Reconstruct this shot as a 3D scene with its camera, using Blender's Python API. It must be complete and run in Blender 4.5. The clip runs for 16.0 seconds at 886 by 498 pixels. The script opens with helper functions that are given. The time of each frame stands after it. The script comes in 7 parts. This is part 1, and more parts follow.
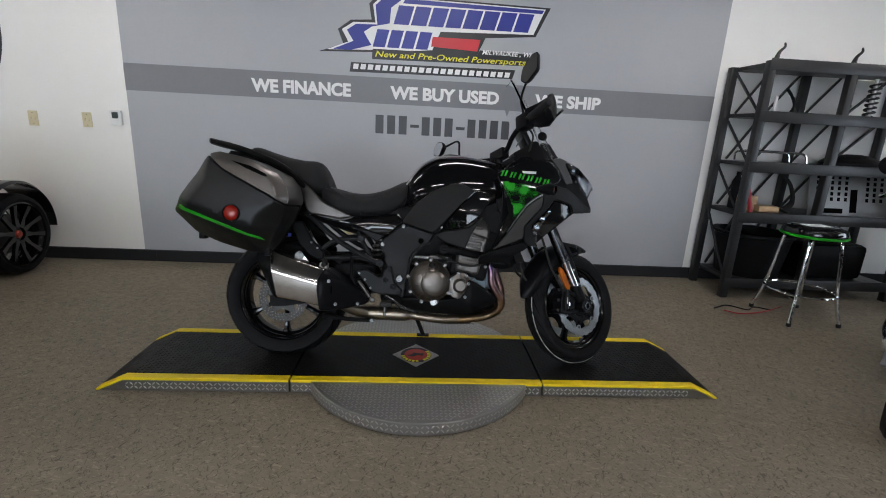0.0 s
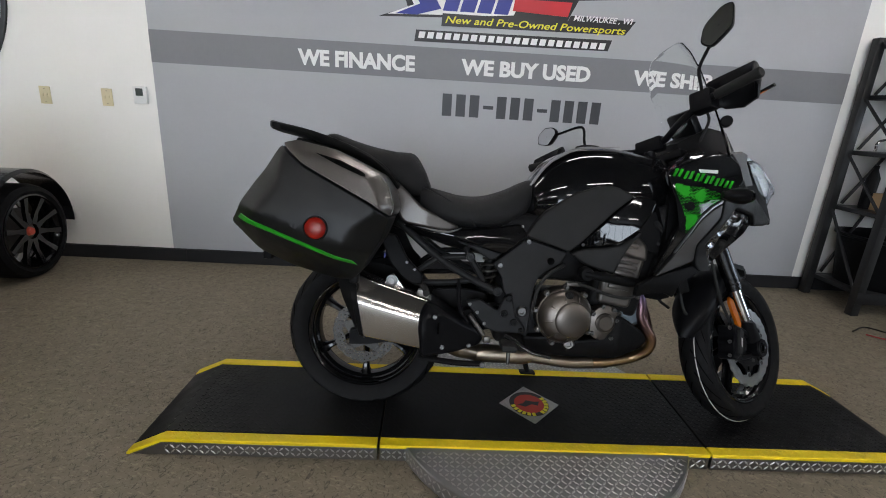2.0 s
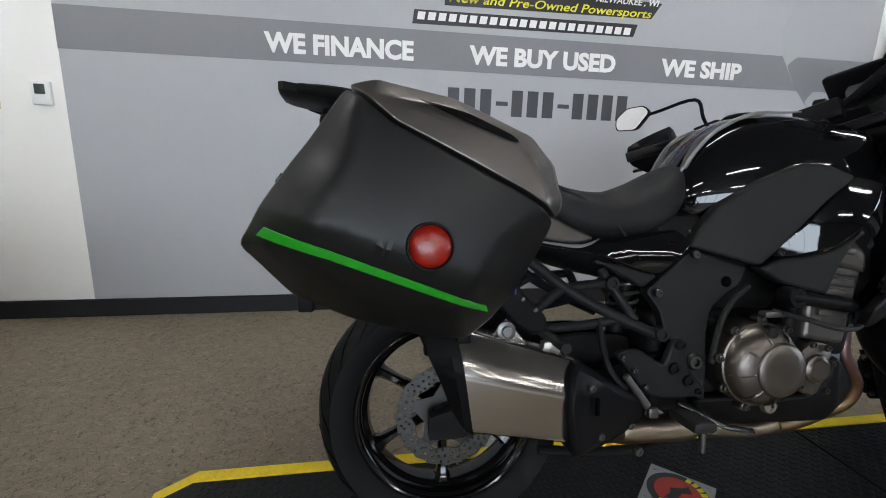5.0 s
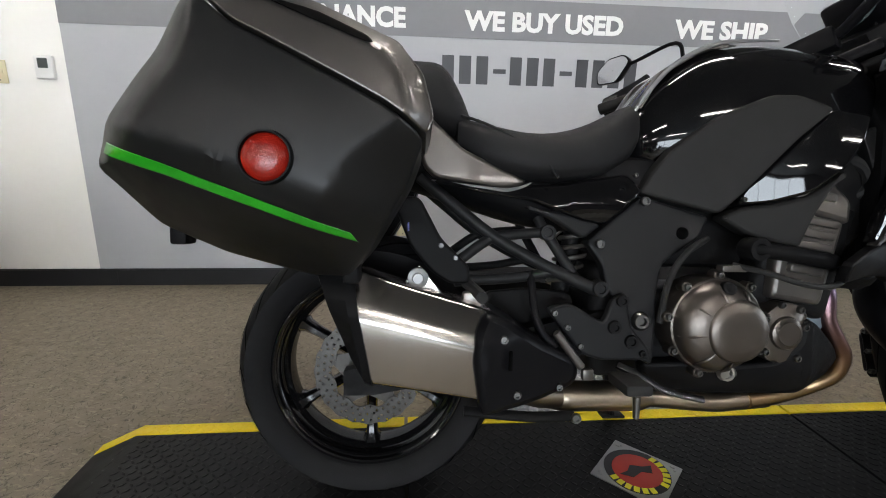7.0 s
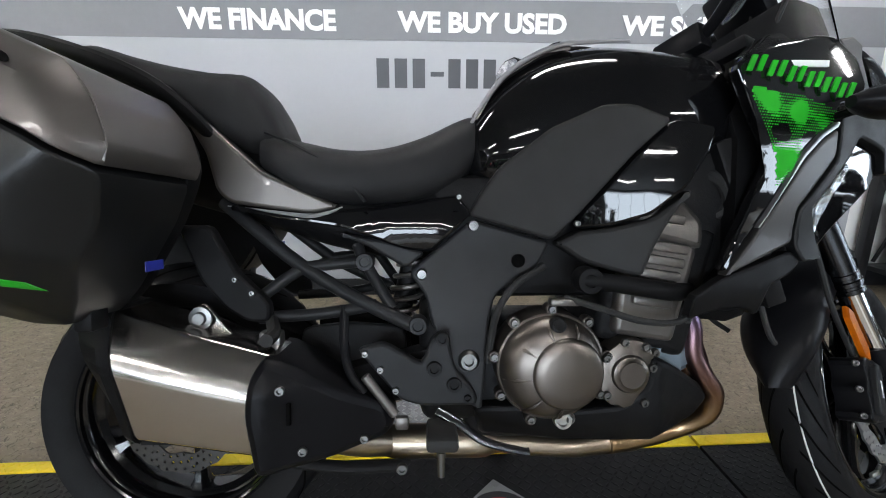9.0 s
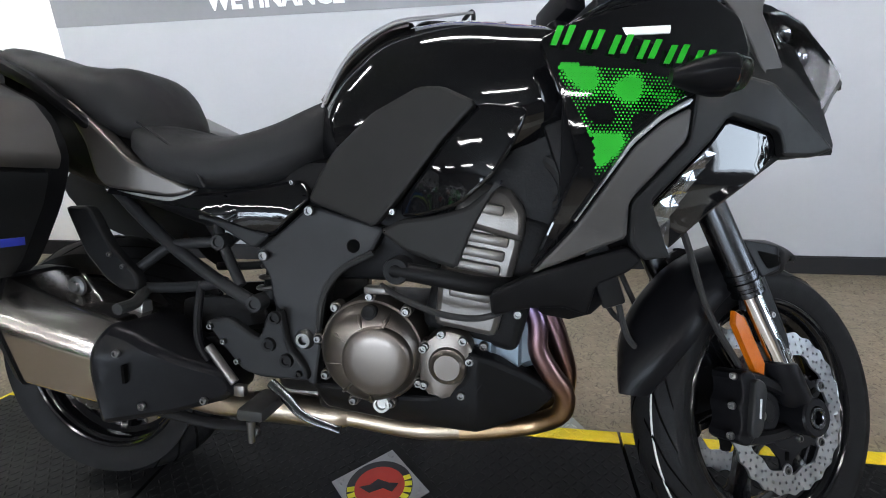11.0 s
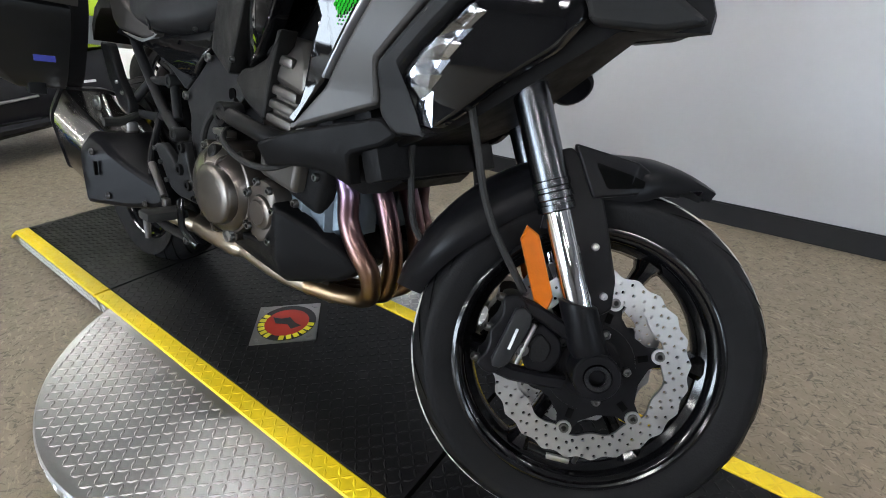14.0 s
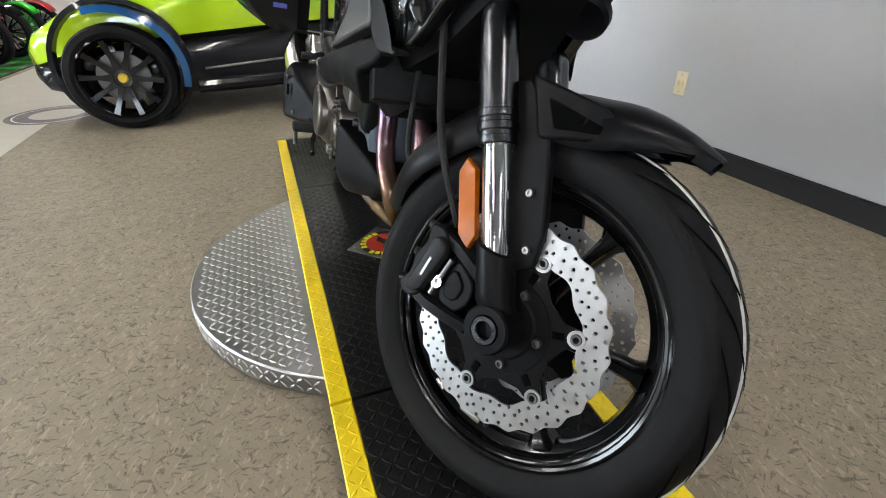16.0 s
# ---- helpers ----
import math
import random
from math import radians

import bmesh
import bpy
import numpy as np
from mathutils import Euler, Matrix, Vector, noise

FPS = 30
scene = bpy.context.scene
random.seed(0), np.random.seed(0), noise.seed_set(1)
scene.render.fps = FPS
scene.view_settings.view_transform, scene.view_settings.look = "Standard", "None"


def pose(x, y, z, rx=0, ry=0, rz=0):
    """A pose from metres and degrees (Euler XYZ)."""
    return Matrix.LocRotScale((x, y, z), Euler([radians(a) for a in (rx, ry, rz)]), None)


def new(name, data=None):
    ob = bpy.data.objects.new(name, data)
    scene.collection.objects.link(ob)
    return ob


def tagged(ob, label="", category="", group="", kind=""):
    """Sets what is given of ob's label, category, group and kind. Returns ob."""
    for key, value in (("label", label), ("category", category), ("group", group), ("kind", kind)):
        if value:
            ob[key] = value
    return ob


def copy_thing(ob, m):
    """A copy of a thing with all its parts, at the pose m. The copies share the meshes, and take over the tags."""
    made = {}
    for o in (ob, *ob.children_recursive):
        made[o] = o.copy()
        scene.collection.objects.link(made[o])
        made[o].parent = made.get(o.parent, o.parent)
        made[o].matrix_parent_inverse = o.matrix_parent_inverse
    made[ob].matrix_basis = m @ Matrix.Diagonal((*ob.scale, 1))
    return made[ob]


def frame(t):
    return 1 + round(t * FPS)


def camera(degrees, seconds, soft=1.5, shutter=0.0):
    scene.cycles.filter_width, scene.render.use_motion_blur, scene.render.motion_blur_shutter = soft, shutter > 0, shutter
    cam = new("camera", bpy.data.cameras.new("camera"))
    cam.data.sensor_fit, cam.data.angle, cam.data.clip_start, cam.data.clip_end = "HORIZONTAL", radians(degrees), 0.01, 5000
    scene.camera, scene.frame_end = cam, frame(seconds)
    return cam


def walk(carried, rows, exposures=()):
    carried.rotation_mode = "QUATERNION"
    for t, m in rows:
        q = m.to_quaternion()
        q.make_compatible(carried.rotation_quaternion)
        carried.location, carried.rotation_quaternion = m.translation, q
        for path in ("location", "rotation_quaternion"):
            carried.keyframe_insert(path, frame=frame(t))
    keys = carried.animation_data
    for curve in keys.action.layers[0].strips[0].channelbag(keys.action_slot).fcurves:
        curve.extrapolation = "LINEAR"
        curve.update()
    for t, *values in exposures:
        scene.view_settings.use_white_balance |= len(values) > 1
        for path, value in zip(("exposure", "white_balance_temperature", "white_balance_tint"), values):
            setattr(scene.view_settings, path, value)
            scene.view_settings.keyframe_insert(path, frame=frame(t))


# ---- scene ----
cam = camera(88.0, 16.0, soft=1.0)
# seconds, eye, then yaw to the left, pitch and roll in degrees
PATH = [
    (0.0, -0.0490, -2.2428, 1.2506, -3.711, -14.682, 2.928),
    (0.5, -0.0962, -2.0888, 1.2590, 0.405, -14.982, 3.328),
    (1.0, -0.1929, -1.9672, 1.2370, 1.342, -15.723, 4.364),
    (1.5, -0.3420, -1.7936, 1.2353, -1.699, -16.037, 4.039),
    (2.0, -0.4840, -1.6373, 1.2179, -2.363, -16.719, 3.365),
    (2.5, -0.6295, -1.4524, 1.2395, -3.564, -16.026, 3.868),
    (3.0, -0.7624, -1.2966, 1.2563, -6.831, -15.401, 4.743),
    (3.5, -0.8780, -1.1373, 1.2499, -11.901, -15.379, 3.257),
    (4.0, -0.9192, -1.0340, 1.1849, -12.878, -13.823, 2.152),
    (6.5, -0.7185, -0.9714, 0.8984, -4.791, -12.874, 1.234),
    (7.0, -0.6231, -0.9700, 0.9096, -5.023, -14.109, 1.182),
    (7.5, -0.5496, -0.9764, 0.9290, -6.641, -15.187, 2.079),
    (8.0, -0.4391, -0.9351, 0.9179, -5.156, -15.193, 0.888),
    (8.5, -0.3210, -0.8941, 0.9465, -3.870, -14.718, 1.413),
    (9.0, -0.2165, -0.8828, 0.9490, -3.624, -14.204, 0.115),
    (9.5, -0.0933, -0.8752, 0.9591, -1.501, -14.609, -0.558),
    (12.0, 0.5125, -0.8207, 0.9893, 16.274, -20.973, -1.624),
    (12.5, 0.6118, -0.7833, 0.9607, 20.304, -21.816, -1.543),
    (13.0, 0.7365, -0.7246, 0.9430, 27.651, -23.061, -2.330),
    (13.5, 0.8641, -0.6757, 0.9152, 33.136, -25.880, -0.764),
    (14.0, 0.9662, -0.6129, 0.8861, 35.447, -27.892, 1.013),
    (14.5, 1.0520, -0.5194, 0.8742, 43.550, -31.030, 0.831),
    (15.0, 1.1277, -0.4537, 0.8704, 48.918, -33.226, -0.060),
    (15.5, 1.2080, -0.3729, 0.8438, 61.564, -33.268, -1.967),
    (16.0, 1.2966, -0.2799, 0.8095, 69.757, -29.885, -0.286),
]
walk(cam, [(t, pose(x, y, z, 0, 0, yaw) @ pose(0, 0, 0, 90 + pitch) @ pose(0, 0, 0, 0, 0, roll)) for t, x, y, z, yaw, pitch, roll in PATH],
     exposures=[(0.0, 0.20, 6400, 12), (2.5, 0.38, 6500, 11), (4.0, 0.48, 6200, 10), (6.5, 0.80, 6700, 11), (9.5, 1.22, 6300, 10), (12.0, 1.45, 6250, 11), (14.0, 1.50, 6300, 10), (16.0, 1.45, 6600, 9)])

# ---- light ----
world = bpy.data.worlds.new("world")
scene.world = world
world.use_nodes = True
world.node_tree.nodes["Background"].inputs[0].default_value = (0.75, 0.85, 1.0, 1)
world.node_tree.nodes["Background"].inputs[1].default_value = 0.1


# ---- materials ----
def mat(name, base, rough=0.5, metal=0.0, vary=0.12, scale=14.0, bump=0.0, bump_scale=180.0, coat=0.0, second=None, mix_scale=3.0, spread=0.5):
    """A principled surface whose colour and gloss vary at two scales, with a fine relief."""
    m = bpy.data.materials.new(name)
    m.use_nodes = True
    nt = m.node_tree
    b = nt.nodes["Principled BSDF"]
    b.inputs["Metallic"].default_value = metal
    b.inputs["Coat Weight"].default_value = coat
    b.inputs["Coat Roughness"].default_value = 0.04
    co = nt.nodes.new("ShaderNodeTexCoord")
    big = nt.nodes.new("ShaderNodeTexNoise")
    big.inputs["Scale"].default_value = mix_scale
    big.inputs["Detail"].default_value = 4
    fine = nt.nodes.new("ShaderNodeTexNoise")
    fine.inputs["Scale"].default_value = scale
    fine.inputs["Detail"].default_value = 6
    for n in (big, fine):
        nt.links.new(co.outputs["Object"], n.inputs["Vector"])
    ramp = nt.nodes.new("ShaderNodeMix")
    ramp.data_type = "RGBA"
    base = Vector(base)
    other = Vector(second) if second else base * (1 - vary)
    lighter = base * (1 + vary * 0.6)
    ramp.inputs[6].default_value = (*lighter, 1)
    ramp.inputs[7].default_value = (*other, 1)
    add = nt.nodes.new("ShaderNodeMath")
    add.operation = "MULTIPLY_ADD"
    nt.links.new(big.outputs["Fac"], add.inputs[0])
    add.inputs[1].default_value = spread
    half = nt.nodes.new("ShaderNodeMath")
    half.operation = "MULTIPLY"
    half.inputs[1].default_value = 1 - spread
    nt.links.new(fine.outputs["Fac"], half.inputs[0])
    nt.links.new(half.outputs[0], add.inputs[2])
    nt.links.new(add.outputs[0], ramp.inputs[0])
    nt.links.new(ramp.outputs[2], b.inputs["Base Color"])
    r = nt.nodes.new("ShaderNodeMapRange")
    nt.links.new(fine.outputs["Fac"], r.inputs["Value"])
    r.inputs["From Min"].default_value, r.inputs["From Max"].default_value = 0.3, 0.7
    low, high = rough * 0.85, min(1, rough * 1.15)
    if low < 0.275 < high:
        low, high = (0.285, high) if rough > 0.27 else (low, 0.265)
    r.inputs["To Min"].default_value, r.inputs["To Max"].default_value = low, high
    nt.links.new(r.outputs[0], b.inputs["Roughness"])
    if bump:
        grain = nt.nodes.new("ShaderNodeTexNoise")
        grain.inputs["Scale"].default_value = bump_scale
        grain.inputs["Detail"].default_value = 3
        nt.links.new(co.outputs["Object"], grain.inputs["Vector"])
        bp = nt.nodes.new("ShaderNodeBump")
        bp.inputs["Strength"].default_value = bump
        bp.inputs["Distance"].default_value = 0.002
        nt.links.new(grain.outputs["Fac"], bp.inputs["Height"])
        nt.links.new(bp.outputs[0], b.inputs["Normal"])
    return m


def glow(name, colour, strength):
    m = bpy.data.materials.new(name)
    m.use_nodes = True
    b = m.node_tree.nodes["Principled BSDF"]
    b.inputs["Base Color"].default_value = (0.8, 0.8, 0.8, 1)
    b.inputs["Emission Color"].default_value = (*colour, 1)
    b.inputs["Emission Strength"].default_value = strength
    return m


def glass(name, colour=(1, 1, 1), rough=0.02, index=1.2):
    m = bpy.data.materials.new(name)
    m.use_nodes = True
    b = m.node_tree.nodes["Principled BSDF"]
    b.inputs["Base Color"].default_value = (*colour, 1)
    b.inputs["Roughness"].default_value = rough
    b.inputs["Transmission Weight"].default_value = 1.0
    b.inputs["IOR"].default_value = index
    return m


def flecked(name, base, dark, light):
    """Sheet flooring with short dark and pale strokes in all directions."""
    m = mat(name, base, 0.62, 0, 0.34, 22, 0.25, 260, mix_scale=4.5)
    nt = m.node_tree
    b = nt.nodes["Principled BSDF"]
    under = b.inputs["Base Color"].links[0].from_socket
    co = nt.nodes.new("ShaderNodeTexCoord")
    for n, (turn, stretch, colour, limit) in enumerate(((0.5, (76, 24, 1), dark, 0.595), (2.1, (66, 20, 1), dark, 0.595), (1.3, (58, 19, 1), light, 0.58), (2.8, (46, 14, 1), dark, 0.615))):
        mp = nt.nodes.new("ShaderNodeMapping")
        mp.vector_type = "TEXTURE"
        mp.inputs["Rotation"].default_value = (0, 0, turn)
        mp.inputs["Location"].default_value = (n * 3.7, n * 1.9, 0)
        sc = nt.nodes.new("ShaderNodeVectorMath")
        sc.operation = "MULTIPLY"
        sc.inputs[1].default_value = stretch
        nz = nt.nodes.new("ShaderNodeTexNoise")
        nz.inputs["Scale"].default_value = 1.7
        nz.inputs["Detail"].default_value = 5
        nz.inputs["Distortion"].default_value = 0.9
        nt.links.new(co.outputs["Object"], mp.inputs["Vector"])
        nt.links.new(mp.outputs[0], sc.inputs[0])
        nt.links.new(sc.outputs[0], nz.inputs["Vector"])
        mr = nt.nodes.new("ShaderNodeMapRange")
        nt.links.new(nz.outputs["Fac"], mr.inputs["Value"])
        mr.inputs["From Min"].default_value, mr.inputs["From Max"].default_value = limit, limit + 0.05
        mr.inputs["To Max"].default_value = 0.62
        mx = nt.nodes.new("ShaderNodeMix")
        mx.data_type = "RGBA"
        nt.links.new(mr.outputs[0], mx.inputs[0])
        nt.links.new(under, mx.inputs[6])
        mx.inputs[7].default_value = (*colour, 1)
        under = mx.outputs[2]
    nt.links.new(under, b.inputs["Base Color"])
    return m


def heat_pipe(name):
    """Bare steel header pipe, straw to bronze to violet with the heat it has seen."""
    m = mat(name, (0.45, 0.33, 0.22), 0.28, 1.0, 0.2, 20, 0.05)
    nt = m.node_tree
    b = nt.nodes["Principled BSDF"]
    co = nt.nodes.new("ShaderNodeTexCoord")
    sep = nt.nodes.new("ShaderNodeSeparateXYZ")
    nt.links.new(co.outputs["Object"], sep.inputs[0])
    nz = nt.nodes.new("ShaderNodeTexNoise")
    nz.inputs["Scale"].default_value = 9
    nt.links.new(co.outputs["Object"], nz.inputs["Vector"])
    ad = nt.nodes.new("ShaderNodeMath")
    ad.operation = "MULTIPLY_ADD"
    ad.inputs[1].default_value = 0.10
    nt.links.new(nz.outputs["Fac"], ad.inputs[0])
    nt.links.new(sep.outputs["Z"], ad.inputs[2])
    cr = nt.nodes.new("ShaderNodeValToRGB")
    mr = nt.nodes.new("ShaderNodeMapRange")
    mr.inputs["From Min"].default_value, mr.inputs["From Max"].default_value = 0.22, 0.58
    nt.links.new(ad.outputs[0], mr.inputs["Value"])
    nt.links.new(mr.outputs[0], cr.inputs["Fac"])
    e = cr.color_ramp.elements
    e[0].position, e[0].color = 0.0, (0.36, 0.28, 0.18, 1)
    e[1].position, e[1].color = 1.0, (0.13, 0.11, 0.22, 1)
    for p, c in ((0.35, (0.31, 0.20, 0.11, 1)), (0.62, (0.20, 0.115, 0.09, 1)), (0.86, (0.17, 0.105, 0.13, 1))):
        k = e.new(p)
        k.color = c
    nt.links.new(cr.outputs[0], b.inputs["Base Color"])
    return m


M = dict(
    floor=flecked("carpet_sheet", (0.225, 0.188, 0.135), (0.050, 0.040, 0.028), (0.32, 0.27, 0.195)),
    tile=mat("pale_floor", (0.50, 0.47, 0.41), 0.3, 0, 0.1, 6, 0.05, 40, mix_scale=0.8),
    grey=mat("grey_wall_paint", (0.385, 0.395, 0.42), 0.55, 0, 0.03, 40, 0.12, 220, mix_scale=0.6),
    band=mat("dark_grey_wall_paint", (0.195, 0.20, 0.215), 0.55, 0, 0.03, 40, 0.12, 220, mix_scale=0.6),
    # for walls out of view: dark so the bike's panels reflect less
    unseen_wall=mat("unseen_wall_dark", (0.10, 0.10, 0.105), 0.6, 0, 0.1, 40, 0.12, 220),
    white=mat("white_wall_paint", (0.85, 0.84, 0.815), 0.6, 0, 0.03, 40, 0.12, 220, mix_scale=0.6),
    ceiling=mat("dark_ceiling", (0.10, 0.10, 0.10), 0.8, 0, 0.15, 60, 0.3, 120),
    base=mat("black_vinyl", (0.022, 0.022, 0.024), 0.45, 0, 0.2, 12),
    letter=mat("white_vinyl_lettering", (0.82, 0.82, 0.82), 0.45, 0, 0.03),
    dark_letter=mat("charcoal_vinyl_lettering", (0.045, 0.048, 0.055), 0.45, 0, 0.1),
    logo_blue=mat("blue_vinyl", (0.02, 0.03, 0.28), 0.4, 0, 0.25, 5),
    logo_red=mat("red_vinyl", (0.55, 0.02, 0.03), 0.4, 0, 0.15, 5),
    logo_black=mat("black_vinyl_film", (0.012, 0.012, 0.014), 0.4, 0, 0.1),
    logo_yellow=mat("yellow_vinyl", (0.78, 0.72, 0.03), 0.45, 0, 0.05),
    plate=mat("aluminium_tread_plate", (0.40, 0.40, 0.395), 0.36, 1.0, 0.08, 24, 0.04, 120, mix_scale=5),
    steel_plate=mat("worn_tread_plate", (0.30, 0.29, 0.28), 0.36, 1.0, 0.35, 24, 0.08, 120, mix_scale=7),
    deck=mat("black_grip_deck", (0.010, 0.010, 0.0105), 0.42, 0, 0.5, 18, 0.15, 160, mix_scale=4),
    yellow=mat("yellow_safety_paint", (0.92, 0.68, 0.008), 0.45, 0, 0.30, 70, 0.1, 90, mix_scale=9),
    gloss=mat("gloss_black_paint", (0.004, 0.004, 0.0045), 0.06, 0, 0.2, 4, coat=1.0),
    matte=mat("textured_black_plastic", (0.0055, 0.0055, 0.006), 0.48, 0, 0.2, 30, 0.15, 700),
    satin=mat("satin_black_plastic", (0.006, 0.006, 0.007), 0.34, 0, 0.15, 12, 0.05, 500),
    frame=mat("charcoal_frame_paint", (0.015, 0.0155, 0.0165), 0.45, 0.1, 0.12, 20, 0.08, 500),
    nose=mat("charcoal_nose_plastic", (0.0105, 0.0107, 0.0112), 0.46, 0, 0.15, 30, 0.12, 700),
    midgrey=mat("charcoal_grained_plastic", (0.014, 0.0138, 0.0135), 0.52, 0, 0.12, 30, 0.15, 800),
    bronze=mat("metallic_graphite_paint", (0.110, 0.100, 0.093), 0.38, 0.75, 0.05, 900, coat=0.25),
    silver=mat("metallic_grey_paint", (0.042, 0.040, 0.0385), 0.48, 0.25, 0.05, 900, coat=0.05),
    silver_line=mat("bright_silver_decal", (0.34, 0.34, 0.35), 0.32, 0.6, 0.05, 100),
    case=mat("satin_black_case", (0.008, 0.0082, 0.0085), 0.40, 0, 0.15, 14, 0.04, 400),
    green=mat("bright_green_paint", (0.012, 0.33, 0.010), 0.45, 0, 0.15, 30),
    green_strip=mat("green_reflective_strip", (0.012, 0.30, 0.012), 0.3, 0, 0.3, 60, coat=0.5),
    red_lens=mat("red_reflector", (0.30, 0.011, 0.005), 0.25, 0, 0.45, 90, 0.2, 500, coat=0.1),
    amber=mat("amber_reflector", (0.40, 0.095, 0.002), 0.3, 0, 0.3, 90, 0.25, 500, coat=0.1),
    seat=mat("seat_vinyl", (0.017, 0.017, 0.018), 0.55, 0, 0.15, 20, 0.25, 900),
    tyre=mat("tyre_rubber", (0.009, 0.009, 0.0098), 0.55, 0, 0.2, 30, 0.2, 300),
    groove=mat("tyre_groove", (0.002, 0.002, 0.002), 0.9, 0, 0.1),
    tyre_line=mat("white_tyre_line", (0.62, 0.62, 0.58), 0.7, 0, 0.3, 60),
    rim=mat("gloss_black_wheel", (0.004, 0.004, 0.0045), 0.12, 0, 0.2, 12),
    steel=mat("machined_steel", (0.42, 0.415, 0.40), 0.34, 1.0, 0.08, 60),
    disc=mat("brake_disc_steel", (0.44, 0.45, 0.46), 0.36, 1.0, 0.05, 60),
    # rear disc and carrier steel, coloured much darker to subdue their bright reflection
    disc_dark=mat("dark_rear_disc_steel", (0.060, 0.058, 0.055), 0.42, 1.0, 0.10, 60),
    chrome=mat("chrome", (0.80, 0.80, 0.81), 0.06, 1.0, 0.03, 20),
    muffler=mat("brushed_muffler_steel", (0.48, 0.455, 0.43), 0.19, 1.0, 0.04, 40),
    cover=mat("bronze_grey_engine_cover", (0.125, 0.110, 0.098), 0.33, 0.9, 0.08, 60, 0.05, 500),
    cover_dark=mat("cast_engine_grey", (0.115, 0.107, 0.10), 0.36, 0.7, 0.2, 30, 0.15, 300),
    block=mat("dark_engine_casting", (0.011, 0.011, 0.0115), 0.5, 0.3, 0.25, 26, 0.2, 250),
    blue_block=mat("blue_grey_casting", (0.16, 0.20, 0.24), 0.5, 0.6, 0.3, 30, 0.2, 250),
    pipe=heat_pipe("header_pipe"),
    gold_pipe=mat("straw_tinted_steel", (0.31, 0.262, 0.205), 0.36, 1.0, 0.2, 12),
    rubber=mat("black_rubber", (0.02, 0.02, 0.02), 0.65, 0, 0.15, 30),
    lens=glass("clear_lens"),
    screen=glass("windscreen_acrylic", (0.97, 0.98, 0.98), 0.01, 1.1),
    bolt=mat("zinc_bolt", (0.15, 0.15, 0.147), 0.36, 1.0, 0.1, 60),
    lime=mat("lime_green_paint", (0.48, 0.72, 0.015), 0.16, 0, 0.06, 4, coat=1.0),
    film=mat("blue_protective_film", (0.008, 0.05, 0.15), 0.2, 0, 0.9, 12, 0.6, 30, coat=1.0, second=(0.008, 0.09, 0.24), mix_scale=9),
    car_black=mat("satin_black_bodywork", (0.012, 0.012, 0.014), 0.25, 0, 0.2, 8, coat=0.4),
    beige=mat("ivory_plastic", (0.66, 0.58, 0.38), 0.4, 0, 0.05),
    plastic_white=mat("white_plastic", (0.78, 0.78, 0.77), 0.4, 0, 0.04),
    display=mat("dark_display", (0.05, 0.06, 0.06), 0.2),
    shelf=mat("black_steel_shelf", (0.02, 0.02, 0.021), 0.4, 0.2, 0.3, 20, 0.1, 200),
    grey_steel=mat("grey_sheet_steel", (0.22, 0.22, 0.22), 0.4, 0.6, 0.15, 20),
    wood=mat("light_wood_block", (0.5, 0.33, 0.18), 0.6, 0, 0.25, 14),
    poster=mat("dark_banner", (0.10, 0.11, 0.12), 0.5, 0, 0.4, 3, mix_scale=1.4),
    # brighter metal than the plate, so the highlights on the tread marks show
    tread=mat("bright_tread_marks", (0.60, 0.59, 0.58), 0.36, 1.0, 0.1, 24, mix_scale=5),
    fork=mat("gunmetal_fork_tube", (0.080, 0.083, 0.090), 0.26, 1.0, 0.05, 60),
    facet=mat("bright_lamp_reflector", (0.32, 0.34, 0.37), 0.12, 1.0, 0.03, 20),
    red_grey=mat("crimson_plastic", (0.40, 0.03, 0.04), 0.35, 0, 0.2),
)
# dull plastics and rubber throw back little light
for key in ("green", "matte", "nose", "case", "satin", "frame", "midgrey", "seat", "tyre", "rubber", "block", "deck", "base", "car_black", "amber"):
    M[key].node_tree.nodes["Principled BSDF"].inputs["Specular IOR Level"].default_value = 0.16
for key in ("matte", "block", "satin", "tyre"):
    M[key].node_tree.nodes["Principled BSDF"].inputs["Specular IOR Level"].default_value = 0.09
M["case"].node_tree.nodes["Principled BSDF"].inputs["Specular IOR Level"].default_value = 0.28
M["gloss"].node_tree.nodes["Principled BSDF"].inputs["Specular IOR Level"].default_value = 0.05
M["groove"].node_tree.nodes["Principled BSDF"].inputs["Specular IOR Level"].default_value = 0.03


# ---- shape helpers ----
def finish(bm, material, name, sharp=35):
    bmesh.ops.recalc_face_normals(bm, faces=bm.faces)
    lim = radians(sharp)
    for f in bm.faces:
        f.smooth = True
    for e in bm.edges:
        e.smooth = not (len(e.link_faces) == 2 and e.calc_face_angle(0) > lim)
    me = bpy.data.meshes.new(name)
    bm.to_mesh(me)
    bm.free()
    for one in material if isinstance(material, (list, tuple)) else (material,):
        me.materials.append(one)
    return me


def part(name, bm, material, parent, label="", sharp=35):
    ob = new(name, finish(bm, material, name, sharp))
    ob.parent = parent
    if label:
        ob["label"] = label
    return ob


def thing(name, label, category, m=Matrix(), group="", kind=""):
    ob = new(name)
    ob.empty_display_size = 0.1
    ob.matrix_world = m
    return tagged(ob, label, category, group, kind)


def solid(name, bm, material, label, category="", m=Matrix(), group="", kind="", sharp=35):
    ob = new(name, finish(bm, material, name, sharp))
    ob.matrix_world = m
    return tagged(ob, label, category, group, kind)


